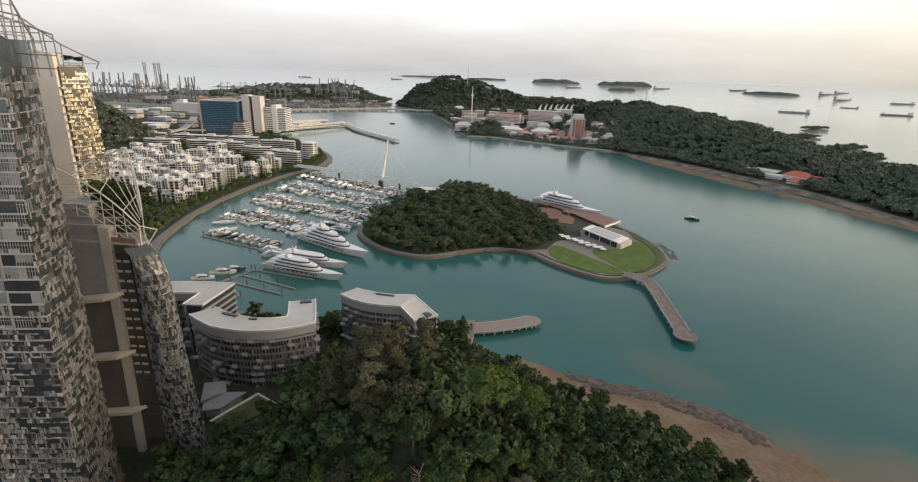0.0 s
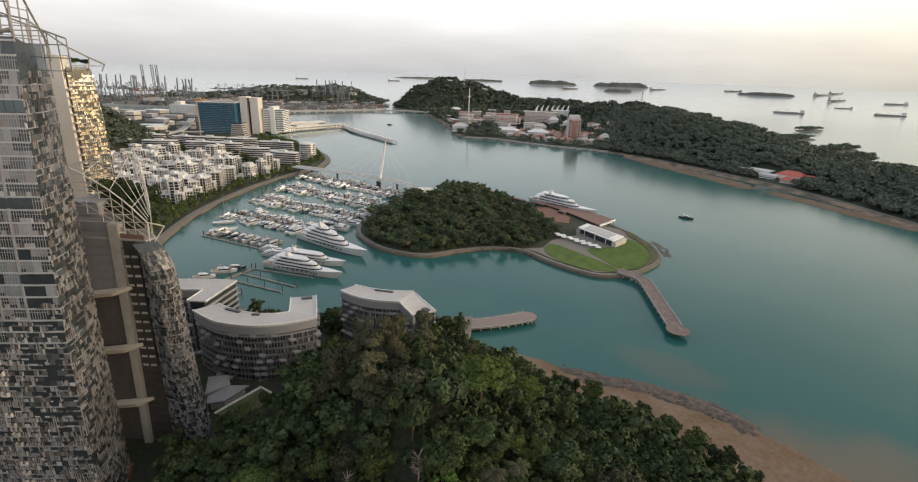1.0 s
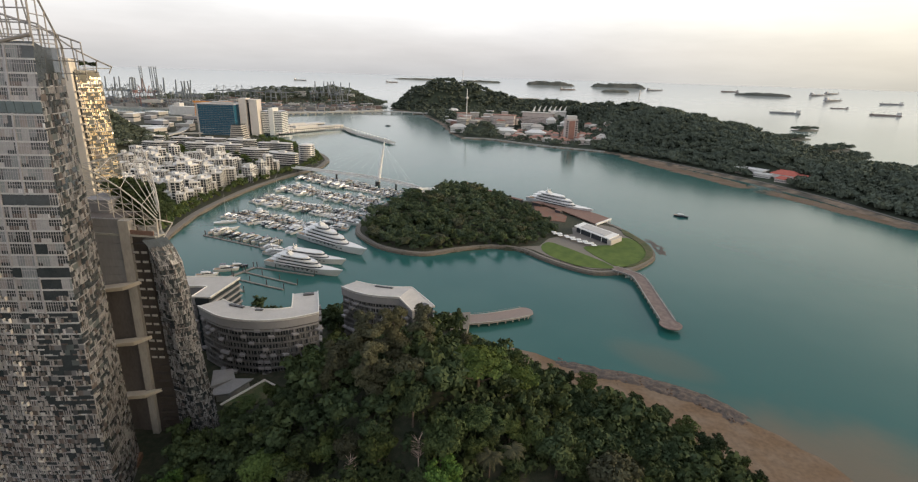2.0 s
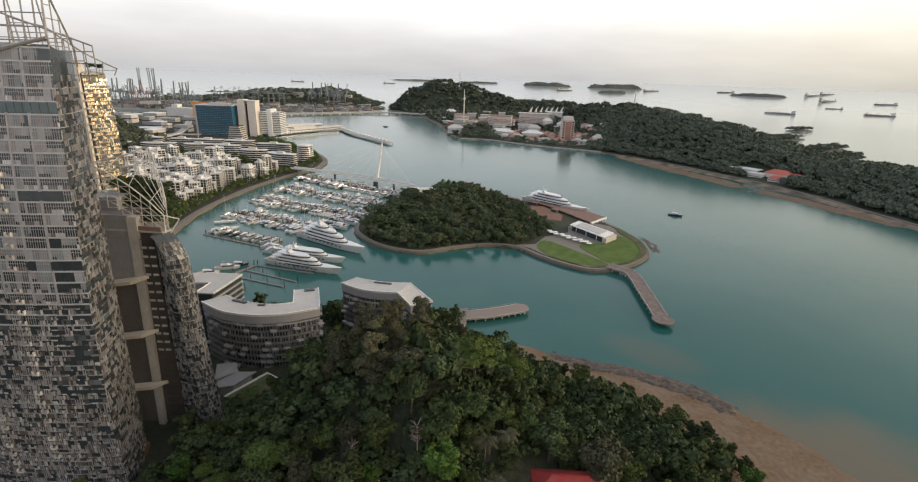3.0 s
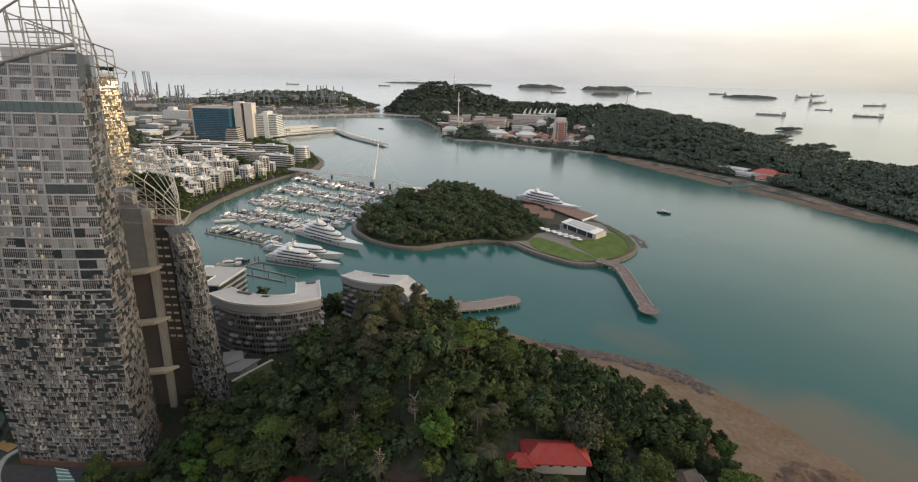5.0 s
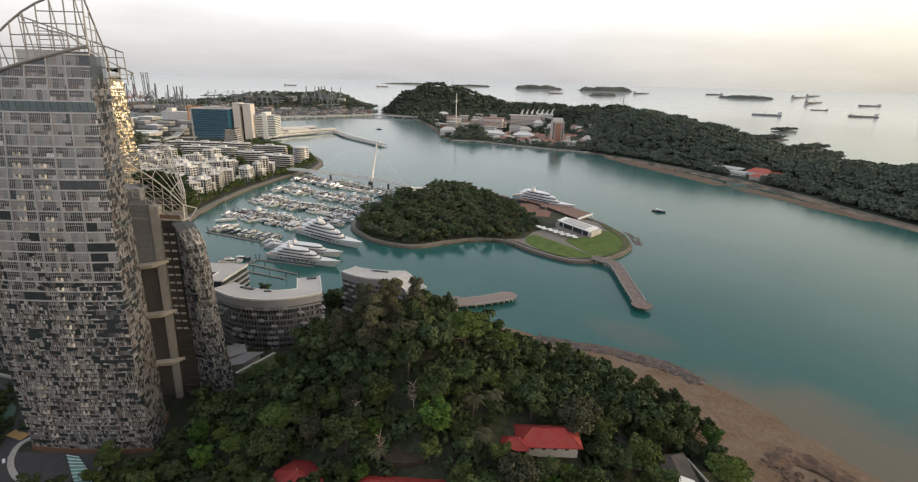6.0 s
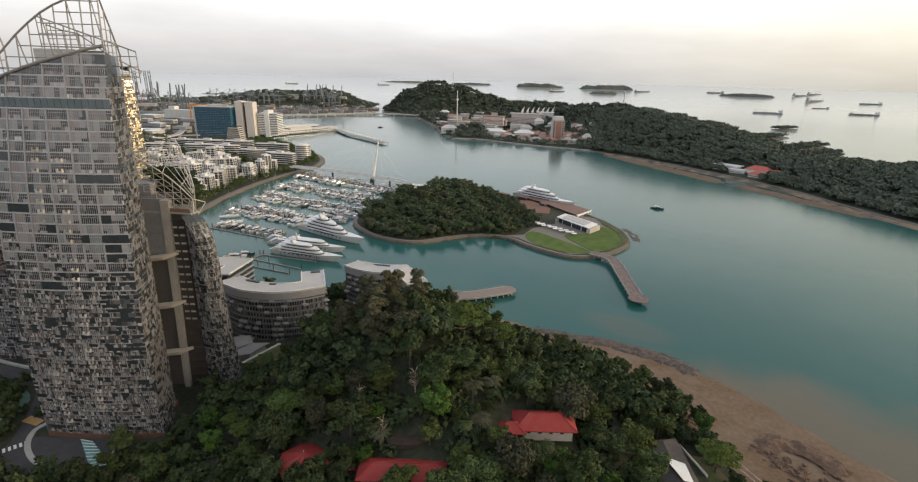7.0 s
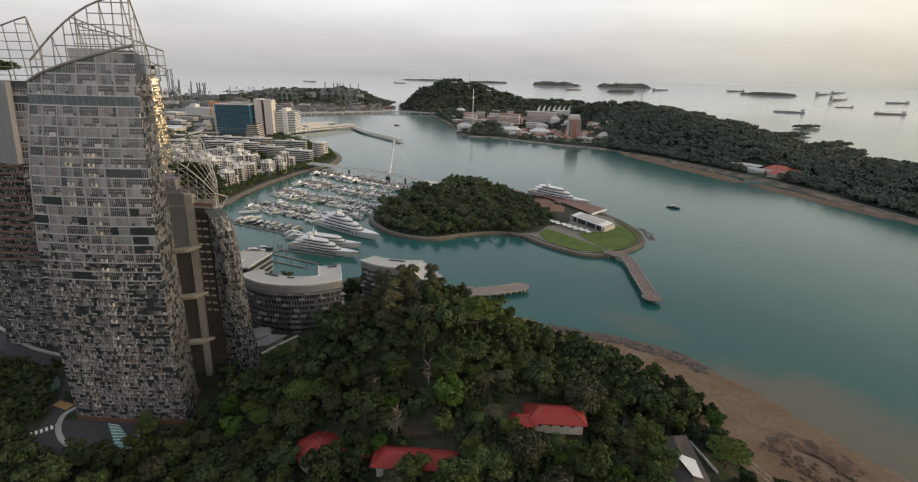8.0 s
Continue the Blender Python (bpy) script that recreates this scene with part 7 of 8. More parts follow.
# ---- trees ----
def leaf_cloud(blobs, n, size, seed, flat=0.0, shell=0.62):
    """Three-cornered leaves scattered over the skins of some blobs (x, y, z, rx, ry, rz). Returns vertices and faces."""
    r = np.random.RandomState(seed)
    vol = np.array([b[3] * b[4] for b in blobs])
    pick = r.choice(len(blobs), n, p=vol / vol.sum())
    B = np.array(blobs)[pick]
    d = r.normal(size=(n, 3))
    d[:, 2] = np.abs(d[:, 2]) * 1.0 - 0.35 * r.rand(n)
    d /= np.linalg.norm(d, axis=1)[:, None]
    rad = shell + (1.10 - shell) * r.rand(n)
    p = B[:, :3] + d * B[:, 3:6] * rad[:, None]
    nrm = d * (1 - flat) + r.normal(scale=0.42, size=(n, 3)) + np.array([0, 0, flat])
    nrm /= np.linalg.norm(nrm, axis=1)[:, None]
    t = np.cross(nrm, r.normal(size=(n, 3)))
    t /= np.linalg.norm(t, axis=1)[:, None]
    b = np.cross(nrm, t)
    s = 1.25 * size * (0.6 + 0.8 * r.rand(n))[:, None]
    v = np.stack([p - t * s - b * s * 0.5, p + t * s * 0.9 - b * s * 0.6, p + t * s * 0.1 + b * s], 1)
    return v.reshape(-1, 3), np.arange(3 * n).reshape(-1, 3)


def cloud_mesh(name, v, f, mat):
    me = bpy.data.meshes.new(name)
    me.vertices.add(len(v))
    me.vertices.foreach_set("co", v.ravel())
    me.loops.add(f.size)
    me.loops.foreach_set("vertex_index", f.ravel().astype(np.int32))
    me.polygons.add(len(f))
    me.polygons.foreach_set("loop_start", np.arange(0, f.size, f.shape[1], dtype=np.int32))
    me.polygons.foreach_set("loop_total", np.full(len(f), f.shape[1], np.int32))
    me.materials.append(mat)
    me.update(calc_edges=True)
    me.validate()
    return me


def broad_blobs(seed, R, H, count, squash=0.7):
    """Billows of a crown: a core, large boughs round it, and small tufts that break their outline."""
    rr = random.Random(seed)
    out = [(0, 0, H * 0.58, R * 0.62, R * 0.62, H * 0.26)]
    for i in range(count):
        a = 2 * math.pi * i / count + rr.uniform(-0.4, 0.4)
        d = R * rr.uniform(0.35, 0.75)
        s = R * rr.uniform(0.26, 0.46)
        b = (d * math.cos(a), d * math.sin(a), H * rr.uniform(0.36, 0.88), s, s, s * squash)
        out.append(b)
        for _ in range(2):
            q, e, w = rr.uniform(0, 6.28), rr.uniform(0.1, 1.2), s * rr.uniform(0.35, 0.55)
            out.append((b[0] + s * math.cos(q) * math.cos(e), b[1] + s * math.sin(q) * math.cos(e), b[2] + s * squash * math.sin(e), w, w, w * squash))
    return out


def limbs(H, R, seed, r0=0.35, n=6, low=0.3):
    rr = random.Random(seed)
    g = Geo()
    g.tube((0, 0, -1.5), (0.2, 0.1, H * 0.55), r0, 7, r0 * 0.6)
    g.tube((0.2, 0.1, H * 0.55), (0, 0, H * 0.8), r0 * 0.6, 6, r0 * 0.2)
    for i in range(n):
        a = 2 * math.pi * i / n + rr.uniform(-0.3, 0.3)
        z = H * rr.uniform(low, 0.6)
        g.tube((0.1, 0.05, z), (R * 0.6 * math.cos(a), R * 0.6 * math.sin(a), z + H * rr.uniform(0.15, 0.3)), r0 * 0.4, 5, r0 * 0.12)
    return g


KINDS = []


def tree_kind(name, label, trunk_geo, v, f, mat, bark=M_BARK):
    T = tagged(new("tree"), label, "tree", name)
    t = new("trunk", trunk_geo.mesh("trunk", bark))
    t.parent = T
    c = new("crown", cloud_mesh("crown", v, f, mat))
    c.parent = T
    KIDS[T.name] = [t, c]
    KINDS.append([T, False])
    return len(KINDS) - 1


def grow(k, x, y, z, s=1.0, turn=0.0, sz=1.0):
    T, taken = KINDS[k]
    m = Matrix.Translation((x, y, z)) @ Matrix.Rotation(turn, 4, "Z") @ Matrix.Diagonal((s, s, s * sz, 1))
    if not taken:
        KINDS[k][1] = True
        T.matrix_basis = m
        return T
    return twin(T, m)


K_BROAD = [tree_kind("hillside trees", lab, limbs(13, 5.5, i), *leaf_cloud(broad_blobs(i, 5.6, 13, 11 + i), 3500, 0.32, i), LEAF[m])
           for i, (m, lab) in enumerate(((0, "dark green broadleaf tree with a dense domed crown"), (1, "mid-green broadleaf tree with clumped foliage"), (0, "deep green spreading forest tree"), (1, "green forest tree with an uneven crown"), (2, "olive-brown broadleaf tree with thin foliage"), (3, "bright green bushy tree")))]
tall = [(0.8 * math.sin(i * 2.1) * (1 + i % 3), 0.8 * math.cos(i * 2.6) * (1 + i % 3), 6 + i * 1.25, 2.5 - 0.1 * i + 0.5 * (i % 2), 2.5 - 0.1 * i, 1.7) for i in range(12)]
K_TALL = tree_kind("hillside trees", "tall feathery olive-brown tree rising above the wood", limbs(22, 5, 50, 0.4, 8), *leaf_cloud(tall + [(x * 1.9, y * 1.9, z - 1, a, b, c) for x, y, z, a, b, c in tall[::2]], 6500, 0.26, 50), LEAF[2])
umb = [(4.6 * math.cos(a) * q, 4.6 * math.sin(a) * q, 10.6 + 1.6 * (1 - q) + 0.5 * math.sin(5 * a), 2.4, 2.4, 0.75) for q in (0.15, 0.65, 1.25) for a in [k * math.pi / 4 + q for k in range(8)]]
K_RAIN = tree_kind("hillside trees", "broad flat-topped rain tree with layered green foliage", limbs(11, 8, 60, 0.5, 9), *leaf_cloud(umb, 5200, 0.33, 60, 0.5), LEAF[4])


def palm_crown(seed, R=3.2, z=8.5, n=15):
    r = np.random.RandomState(seed)
    vs = []
    for i in range(n):
        a = 2 * math.pi * i / n + r.uniform(-0.2, 0.2)
        lift = r.uniform(0.1, 0.9)
        for j in range(9):
            t0, t1 = j / 9, (j + 1) / 9
            for sgn in (-1, 1):
                def at(t, w):
                    x = R * t
                    zz = z + R * (lift * t - 0.75 * t * t)
                    return (x * math.cos(a) - w * math.sin(a), x * math.sin(a) + w * math.cos(a), zz - abs(w) * 0.45)
                wd = 0.75 * math.sin(math.pi * min(t0 * 0.85 + 0.15, 1)) * sgn
                vs += [at(t0, 0), at(t0 + 0.07, 0), at(t1 + 0.08, wd), at(t1, wd)]
    v = np.array(vs)
    return v, np.arange(len(v)).reshape(-1, 4)


palm_trunk = Geo().tube((0, 0, -1), (0.3, 0.1, 4.5), 0.24, 7, 0.2).tube((0.3, 0.1, 4.5), (0, 0, 8.6), 0.2, 7, 0.16)
K_PALM = tree_kind("palms", "slender palm with arching green fronds", palm_trunk, *palm_crown(4), LEAF[1])
K_PALM2 = tree_kind("palms", "pale dusty palm with stiff fronds above the wood", palm_trunk, *palm_crown(9, 3.8, 9, 19), LEAF[2])
# bare, dying trees
g = limbs(12, 4, 70, 0.3, 10, low=0.35)
rr = random.Random(71)
for i in range(26):
    a = rr.uniform(0, 6.28)
    z = rr.uniform(6, 12)
    g.tube((0, 0, z), (2.4 * math.cos(a), 2.4 * math.sin(a), z + rr.uniform(0.3, 2.2)), 0.11, 4, 0.04)
K_BARE = tree_kind("hillside trees", "bare pale dead tree among green crowns", g, *leaf_cloud([(0, 0, 10, 2.2, 2.2, 2.6)], 120, 0.22, 72), LEAF[2], M_DEADWOOD)

# keep-clear outlines: towers, blocks, houses, roads
CLEAR = [[(-184, 120), (-118, 120), (-118, 162), (-184, 162)], [(-202, 146), (-182, 142), (-150, 130), (-134, 112), (-150, 103), (-172, 104), (-192, 116)],
         [(-155, 160), (-103, 160), (-103, 212), (-155, 212)], [(-310, 172), (-200, 164), (-178, 235), (-178, 300), (-320, 300)], [(-216, 160), (-196, 140), (-190, 150), (-205, 170)],
         [(-140, 207), (-72, 207), (-70, 262), (-180, 275), (-180, 225)], [(-78, 238), (-8, 228), (-4, 262), (-66, 270)],
         [(-128, 178), (-84, 178), (-82, 206), (-130, 210)],
         [(-63, 87), (-41, 87), (-41, 108), (-63, 108)], [(-32, 81), (5, 81), (5, 94), (-32, 94)], [(20, 99), (56, 99), (56, 119), (20, 119)],
         [(0, 268), (18, 246), (34, 228), (64, 205), (90, 182), (105, 167), (113, 156), (119, 146), (119, 118), (122, 100), (200, 60), (250, 150), (140, 240), (60, 280)],
         [(84, 78), (113, 78), (113, 126), (84, 126)], [(-20, 95), (-6, 95), (-6, 106), (-20, 106)], [(70, 100), (80, 100), (84, 140), (76, 140)]]


def field(n, x0, x1, y0, y1, seed):
    """Random places with their ground height, off the water and the kept-clear outlines."""
    r = np.random.RandomState(seed)
    x, y = r.uniform(x0, x1, n), r.uniform(y0, y1, n)
    ok = signed(x, y, COAST) > 4
    for q in CLEAR:
        ok &= signed(x, y, q) < 0
    x, y = x[ok], y[ok]
    return list(zip(x.tolist(), y.tolist(), main_height(x, y).tolist()))


rnd = random.Random(42)
spots = []


def free(x, y, gap):
    return all((x - a) ** 2 + (y - b) ** 2 > ((gap + c) * 0.5) ** 2 for a, b, c in spots if abs(x - a) < 22)


# single trees that stand out
for k, x, y, s, gap in ((K_TALL, -30, 138, 1.35, 9), (K_TALL, -24, 152, 1.35, 9), (K_TALL, -38, 164, 1.3, 9), (K_TALL, -14, 163, 1.2, 8), (K_TALL, -47, 149, 1.15, 8), (K_RAIN, 9, 146, 1.5, 16), (K_RAIN, -66, 122, 1.05, 11), (K_RAIN, 27, 160, 1.05, 11), (K_RAIN, -84, 118, 0.7, 8),
                       (K_BROAD[4], 54, 116, 1.7, 14), (K_BROAD[5], -45, 88, 0.42, 3), (K_BROAD[1], -54, 85, 0.4, 3), (K_BROAD[5], -22, 80, 0.45, 3), (K_BROAD[1], -8, 78, 0.5, 3), (K_BROAD[0], 39, 97, 0.5, 4), (K_BROAD[1], 27, 98, 0.45, 3), (K_BROAD[5], -2, 106, 1.1, 9), (K_BROAD[5], -26, 106, 0.7, 5), (K_BROAD[5], -28, 92, 0.6, 4), (K_BROAD[1], 6, 104, 0.7, 4), (K_BROAD[0], 12, 108, 0.55, 4), (K_BROAD[2], 13, 123, 0.8, 5), (K_BROAD[3], 7, 118, 0.8, 5), (K_BROAD[1], 20, 129, 0.8, 6), (K_BROAD[0], 20, 117, 0.6, 4), (K_PALM, 9, 98, 1.0, 3), (K_BROAD[0], -15, 104, 0.45, 4), (K_BROAD[1], -84, 178, 0.8, 6), (K_BROAD[3], -94, 171, 0.75, 6), (K_BROAD[0], -77, 186, 0.8, 6), (K_BROAD[0], 58, 208, 0.8, 6), (K_BROAD[3], 67, 201, 0.95, 7), (K_BROAD[1], 77, 193, 0.85, 7), (K_BROAD[0], 86, 186, 1.0, 8), (K_BROAD[2], 95, 177, 1.1, 8), (K_BROAD[3], 103, 168, 1.0, 8), (K_BROAD[0], 110, 158, 1.1, 8), (K_BROAD[1], 117, 149, 0.9, 7), (K_BROAD[0], 122, 143, 0.75, 6), (K_BROAD[5], 121, 135, 0.8, 6), (K_BROAD[1], 106, 150, 0.9, 7), (K_BARE, -33, 113, 0.9, 4), (K_BARE, -11, 114, 1.05, 4), (K_BARE, -22, 99, 0.9, 4),
                       (K_PALM2, 12, 113, 1.2, 5), (K_PALM2, 20, 118, 1.1, 5), (K_PALM2, -23, 96, 1.0, 4), (K_PALM2, 15, 101, 1.0, 5), (K_PALM, 40, 96, 1.0, 4), (K_BROAD[4], -46, 162, 1.3, 10), (K_BROAD[4], -16, 137, 1.3, 10), (K_TALL, 4, 166, 0.8, 8), (K_BROAD[4], -36, 196, 1.3, 10), (K_BROAD[4], -40, 184, 1.45, 10), (K_BROAD[0], -24, 190, 1.0, 10), (K_BROAD[2], -8, 188, 1.0, 10), (K_BROAD[3], -58, 172, 1.3, 10), (K_BROAD[1], 24, 182, 1.3, 10), (K_BROAD[4], -52, 184, 1.2, 9)):
    spots.append((x, y, gap))
    grow(k, x, y, main_z(x, y) - 0.3, s, rnd.uniform(0, 6))
placed = []
for x, y, z in field(7000, -262, 130, 46, 285, 8):
    s = rnd.choice((0.6, 0.8, 0.95, 1.1, 1.25, 1.45))
    gap = 6.7 * s
    if not free(x, y, gap) or (y > 215 and rnd.random() < 0.5):
        continue
    spots.append((x, y, gap))
    if x > 20 and float(signed(np.array([x]), np.array([y]), COAST)[0]) < 17:
        s *= 0.66
    if x > -30 and y > 175:
        s *= 0.75
    low = (0.64 if x < -78 and y > 100 else 0.8) if x < -70 else 1.0
    placed.append((y if x > -140 else y + 400, x, y, z - 0.5, s * low))
placed.sort()
for _, x, y, z, s in placed[:235]:
    k = rnd.choices(K_BROAD + [K_PALM, K_RAIN, K_TALL], (6, 5, 6, 5, 1.6, 0.8, 0.5, 0.9, 0.5))[0]
    if k == K_TALL and y < 125:
        k = K_BROAD[0]
    grow(k, x, y, z, s, rnd.uniform(0, 6), rnd.uniform(0.85, 1.15))
rest = [p[1:] for p in placed[235:]]

# palms in the courtyard of the curved block
for k in range(9):
    x, y = -122 + 3.6 * k + rnd.uniform(-1, 1), 247 + rnd.uniform(-5, 8)
    grow(K_PALM, x, y, 2.6, 1.15, rnd.uniform(0, 6))


# low shrubs that fill the wood's floor
def scatter_cloud(name, pts, blobs, n, size, seed, mat, label, category):
    v, f = leaf_cloud(blobs, n, size, seed)
    r = np.random.RandomState(seed + 1)
    vs = []
    for x, y, z, s in pts:
        a = r.uniform(0, 6.28)
        c, q = math.cos(a), math.sin(a)
        w = v * s * (0.85 + 0.3 * r.rand())
        vs.append(np.stack([w[:, 0] * c - w[:, 1] * q + x, w[:, 0] * q + w[:, 1] * c + y, w[:, 2] + z], 1))
    allv = np.concatenate(vs)
    me = cloud_mesh(name, allv, np.arange(len(allv)).reshape(-1, f.shape[1]), mat)
    return tagged(new(name, me), label, category, kind="stuff")


pts = [(x, y, z - 0.3, rnd.uniform(1.0, 2.3)) for x, y, z in field(3600, -262, 130, 46, 285, 9)]
scatter_cloud("undergrowth", pts, [(0, 0, 0.8, 2.0, 2.0, 1.4), (1.4, 0.6, 0.6, 1.3, 1.3, 1.1)], 60, 0.40, 5, LEAF[0], "dark shrubs and creepers under the trees", "undergrowth")

line = smooth_line([(10, 254), (30, 235), (48, 219), (72, 199), (92, 181), (107, 166), (116, 153)], 8)
pts = []
for x, y in line:
    for _ in range(5):
        px, py = x + rnd.gauss(-2.5, 2.5), y + rnd.gauss(-2.5, 2.5)
        pts.append((px, py, main_z(px, py) - 0.3, rnd.uniform(0.8, 1.7)))
scatter_cloud("shore_shrubs", pts, [(0, 0, 1.2, 2.0, 2.0, 1.6), (1.2, 0.8, 2.0, 1.4, 1.4, 1.3)], 90, 0.4, 25, LEAF[1], "green shrubs along the edge of the beach", "shrubs")
scatter_cloud("outer_trees", rest, broad_blobs(3, 5.6, 13, 9), 640, 0.68, 15, LEAF[0], "dark green trees at the edge of the wood", "trees")

# ---- island wood: lighter trees, one object each ----
isle_wood = [(-101, 468), (-92, 444), (-74, 426), (-52, 413.5), (-30, 410.5), (0, 425.5), (32, 436.5), (60, 431.5), (76, 446), (90, 466), (108, 490), (100, 518), (88, 540), (84, 580), (60, 612), (36, 655), (4, 688), (-12, 664), (-40, 622), (-74, 584), (-94, 538), (-102, 495)]
spots = []
groups = [[], [], []]
r = np.random.RandomState(31)
ix, iy = r.uniform(-105, 115, 6000), r.uniform(410, 695, 6000)
ok = signed(ix, iy, isle_wood) > 2
ix, iy = ix[ok], iy[ok]
for x, y, z in zip(ix.tolist(), iy.tolist(), isle_height(ix, iy).tolist()):
    s = rnd.choice((0.55, 0.7, 0.85, 1.0, 1.2, 1.45)) * (0.62 if x > 62 else 0.8 if x > 36 else 1.0)
    if free(x, y, 6.4 * s):
        spots.append((x, y, 6.4 * s))
        rnd.choices(groups, (5, 5, 2))[0].append((x, y, z - 0.5, s))
LEAF_ISLE = [foliage("isle_leaves_dark", (0.056, 0.082, 0.052), (0.092, 0.118, 0.070), 0.3, (1.06, 1.0, 0.85)), foliage("isle_leaves_mid", (0.066, 0.096, 0.054), (0.104, 0.134, 0.074), 0.3, (1.06, 1.0, 0.85)), foliage("isle_leaves_olive", (0.084, 0.094, 0.060), (0.120, 0.128, 0.080), 0.3, (1.06, 1.0, 0.85))]
for i, (m, lab) in enumerate(((0, "dark green trees of the island wood"), (1, "mid-green trees of the island wood"), (2, "olive trees of the island wood"))):
    scatter_cloud("island_trees", groups[i], broad_blobs(100 + i, 5.0, 10.5, 7), 520, 0.56, 100 + i, LEAF_ISLE[m], lab, "trees")
for _ in range(22):
    t = rnd.random()
    x, y = interp([(0, -85), (0.5, 0), (1, 70)], t), interp([(0, 446), (0.4, 424), (0.7, 436), (1, 438)], t) + rnd.uniform(0, 10)
    grow(K_PALM, x, y, isle_z(x, y), 1.0, rnd.uniform(0, 6))
pts = [(x, y, z - 0.2, rnd.uniform(1.0, 2.0)) for x, y, z in list(zip(ix.tolist(), iy.tolist(), isle_height(ix, iy).tolist()))[:600]]
scatter_cloud("undergrowth", pts, [(0, 0, 0.8, 2.0, 2.0, 1.4)], 40, 0.55, 7, LEAF[0], "dark shrubs under the island trees", "undergrowth")

# ---- promenade and street trees ----
K_STREET = tree_kind("street trees", "small round street tree beside the promenade", limbs(8, 3, 130, 0.22, 4), *leaf_cloud(broad_blobs(130, 3.6, 8, 6), 260, 0.62, 130), LEAF[1])
street = []
for line in (offset_line(west, 13), offset_line(west, 24)):
    for a, b in zip(line, line[1:]):
        n = max(int(math.hypot(b[0] - a[0], b[1] - a[1]) / 8), 1)
        for i in range(n):
            x, y = lerp(a, b, (i + rnd.random()) / n)
            if y > 300:
                street.append((x + rnd.uniform(-3, 3), y + rnd.uniform(-3, 3), 2.6, rnd.uniform(0.8, 1.25)))
nearest = [p for p in street if p[1] < 720]
for x, y, z, s in nearest[::6]:
    grow(K_STREET, x, y, z, s, rnd.uniform(0, 6))
street = [p for p in street if p[1] >= 720] + [p for i, p in enumerate(nearest) if i % 6]
for _ in range(330):
    x, y = rnd.uniform(-580, -300), rnd.uniform(500, 1060)
    street.append((x, y, 2.4, rnd.uniform(0.9, 1.5)))
street = [p for p, d in zip(street, signed(np.array([p[0] for p in street]), np.array([p[1] for p in street]), COAST)) if d > 10]
scatter_cloud("street_trees", street, broad_blobs(130, 3.6, 8, 6), 110, 0.95, 131, LEAF[1], "small street trees among the apartment houses", "trees")

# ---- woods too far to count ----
# distant haze is painted into these leaves as a lighter grey-green
M_LEAF_HAZED = foliage("leaves_far_hazed", (0.078, 0.098, 0.078), (0.108, 0.125, 0.098), 0.15, (1.05, 1.0, 0.9))
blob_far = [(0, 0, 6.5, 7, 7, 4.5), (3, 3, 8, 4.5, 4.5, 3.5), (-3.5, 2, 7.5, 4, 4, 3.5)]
pts = []
SX = np.array([rnd.uniform(-330, 900) for _ in range(12000)] + [rnd.uniform(300, 900) for _ in range(9000)])
SY = np.array([rnd.uniform(420, 2560) for _ in range(12000)] + [rnd.uniform(440, 1450) for _ in range(9000)])
sd = signed(SX, SY, S_SHORE)
sz = sentosa_height(SX, SY)
for x, y, d, z in zip(SX, SY, sd, sz):
    if d < (16 if y < 1060 else 6):
        continue
    if -70 < x < 330 and 1120 < y < 1700 and rnd.random() < (0.0 if x < 85 and y < 1410 else 0.62):
        continue
    if 495 < x < 575 and 770 < y < 870 and d < 60:
        continue
    if y > 1500 and rnd.random() < 0.2 or 1690 < y < 2160 and x < 330 and rnd.random() < 0.4:
        continue
    pts.append((x, y, z - 1, rnd.uniform(0.7, 1.3) * (1.0 if y < 1500 else 1.4)))
scatter_cloud("woodland", [p for p in pts if p[1] < 1350], blob_far, 58, 1.6, 9, M_LEAF_HAZED, "dense dark green woodland along the island's shore", "woodland")
scatter_cloud("woodland", [p for p in pts if p[1] >= 1350], blob_far, 34, 2.1, 10, M_LEAF_HAZED, "dark green woodland over the island's far hills", "woodland")
pts = []
for _ in range(900):
    x, y = rnd.gauss(-745, 80), rnd.gauss(910, 80)
    pts.append((x, y, 0, rnd.uniform(0.8, 1.3)))
hx, hy = np.array([p[0] for p in pts]), np.array([p[1] for p in pts])
pts = [(p[0], p[1], z - 1, p[3]) for p, z in zip(pts, main_height(hx, hy)) if z > 8 and p[1] > 770]
scatter_cloud("woodland", pts, blob_far, 60, 1.5, 12, M_LEAF_HAZED, "dark wooded hill behind the apartments", "woodland")
pts = []
for _ in range(1500):
    x, y = rnd.uniform(-1450, -385), rnd.uniform(2180, 2560)
    if y > 2330 or rnd.random() < 0.35:
        pts.append((x, y, float(port_rise(np.array([x]), np.array([y]))[0]) - 1, rnd.uniform(0.8, 1.5)))
scatter_cloud("woodland", pts, blob_far, 24, 2.2, 13, M_LEAF_HAZED, "wooded ridge behind the container port", "woodland")
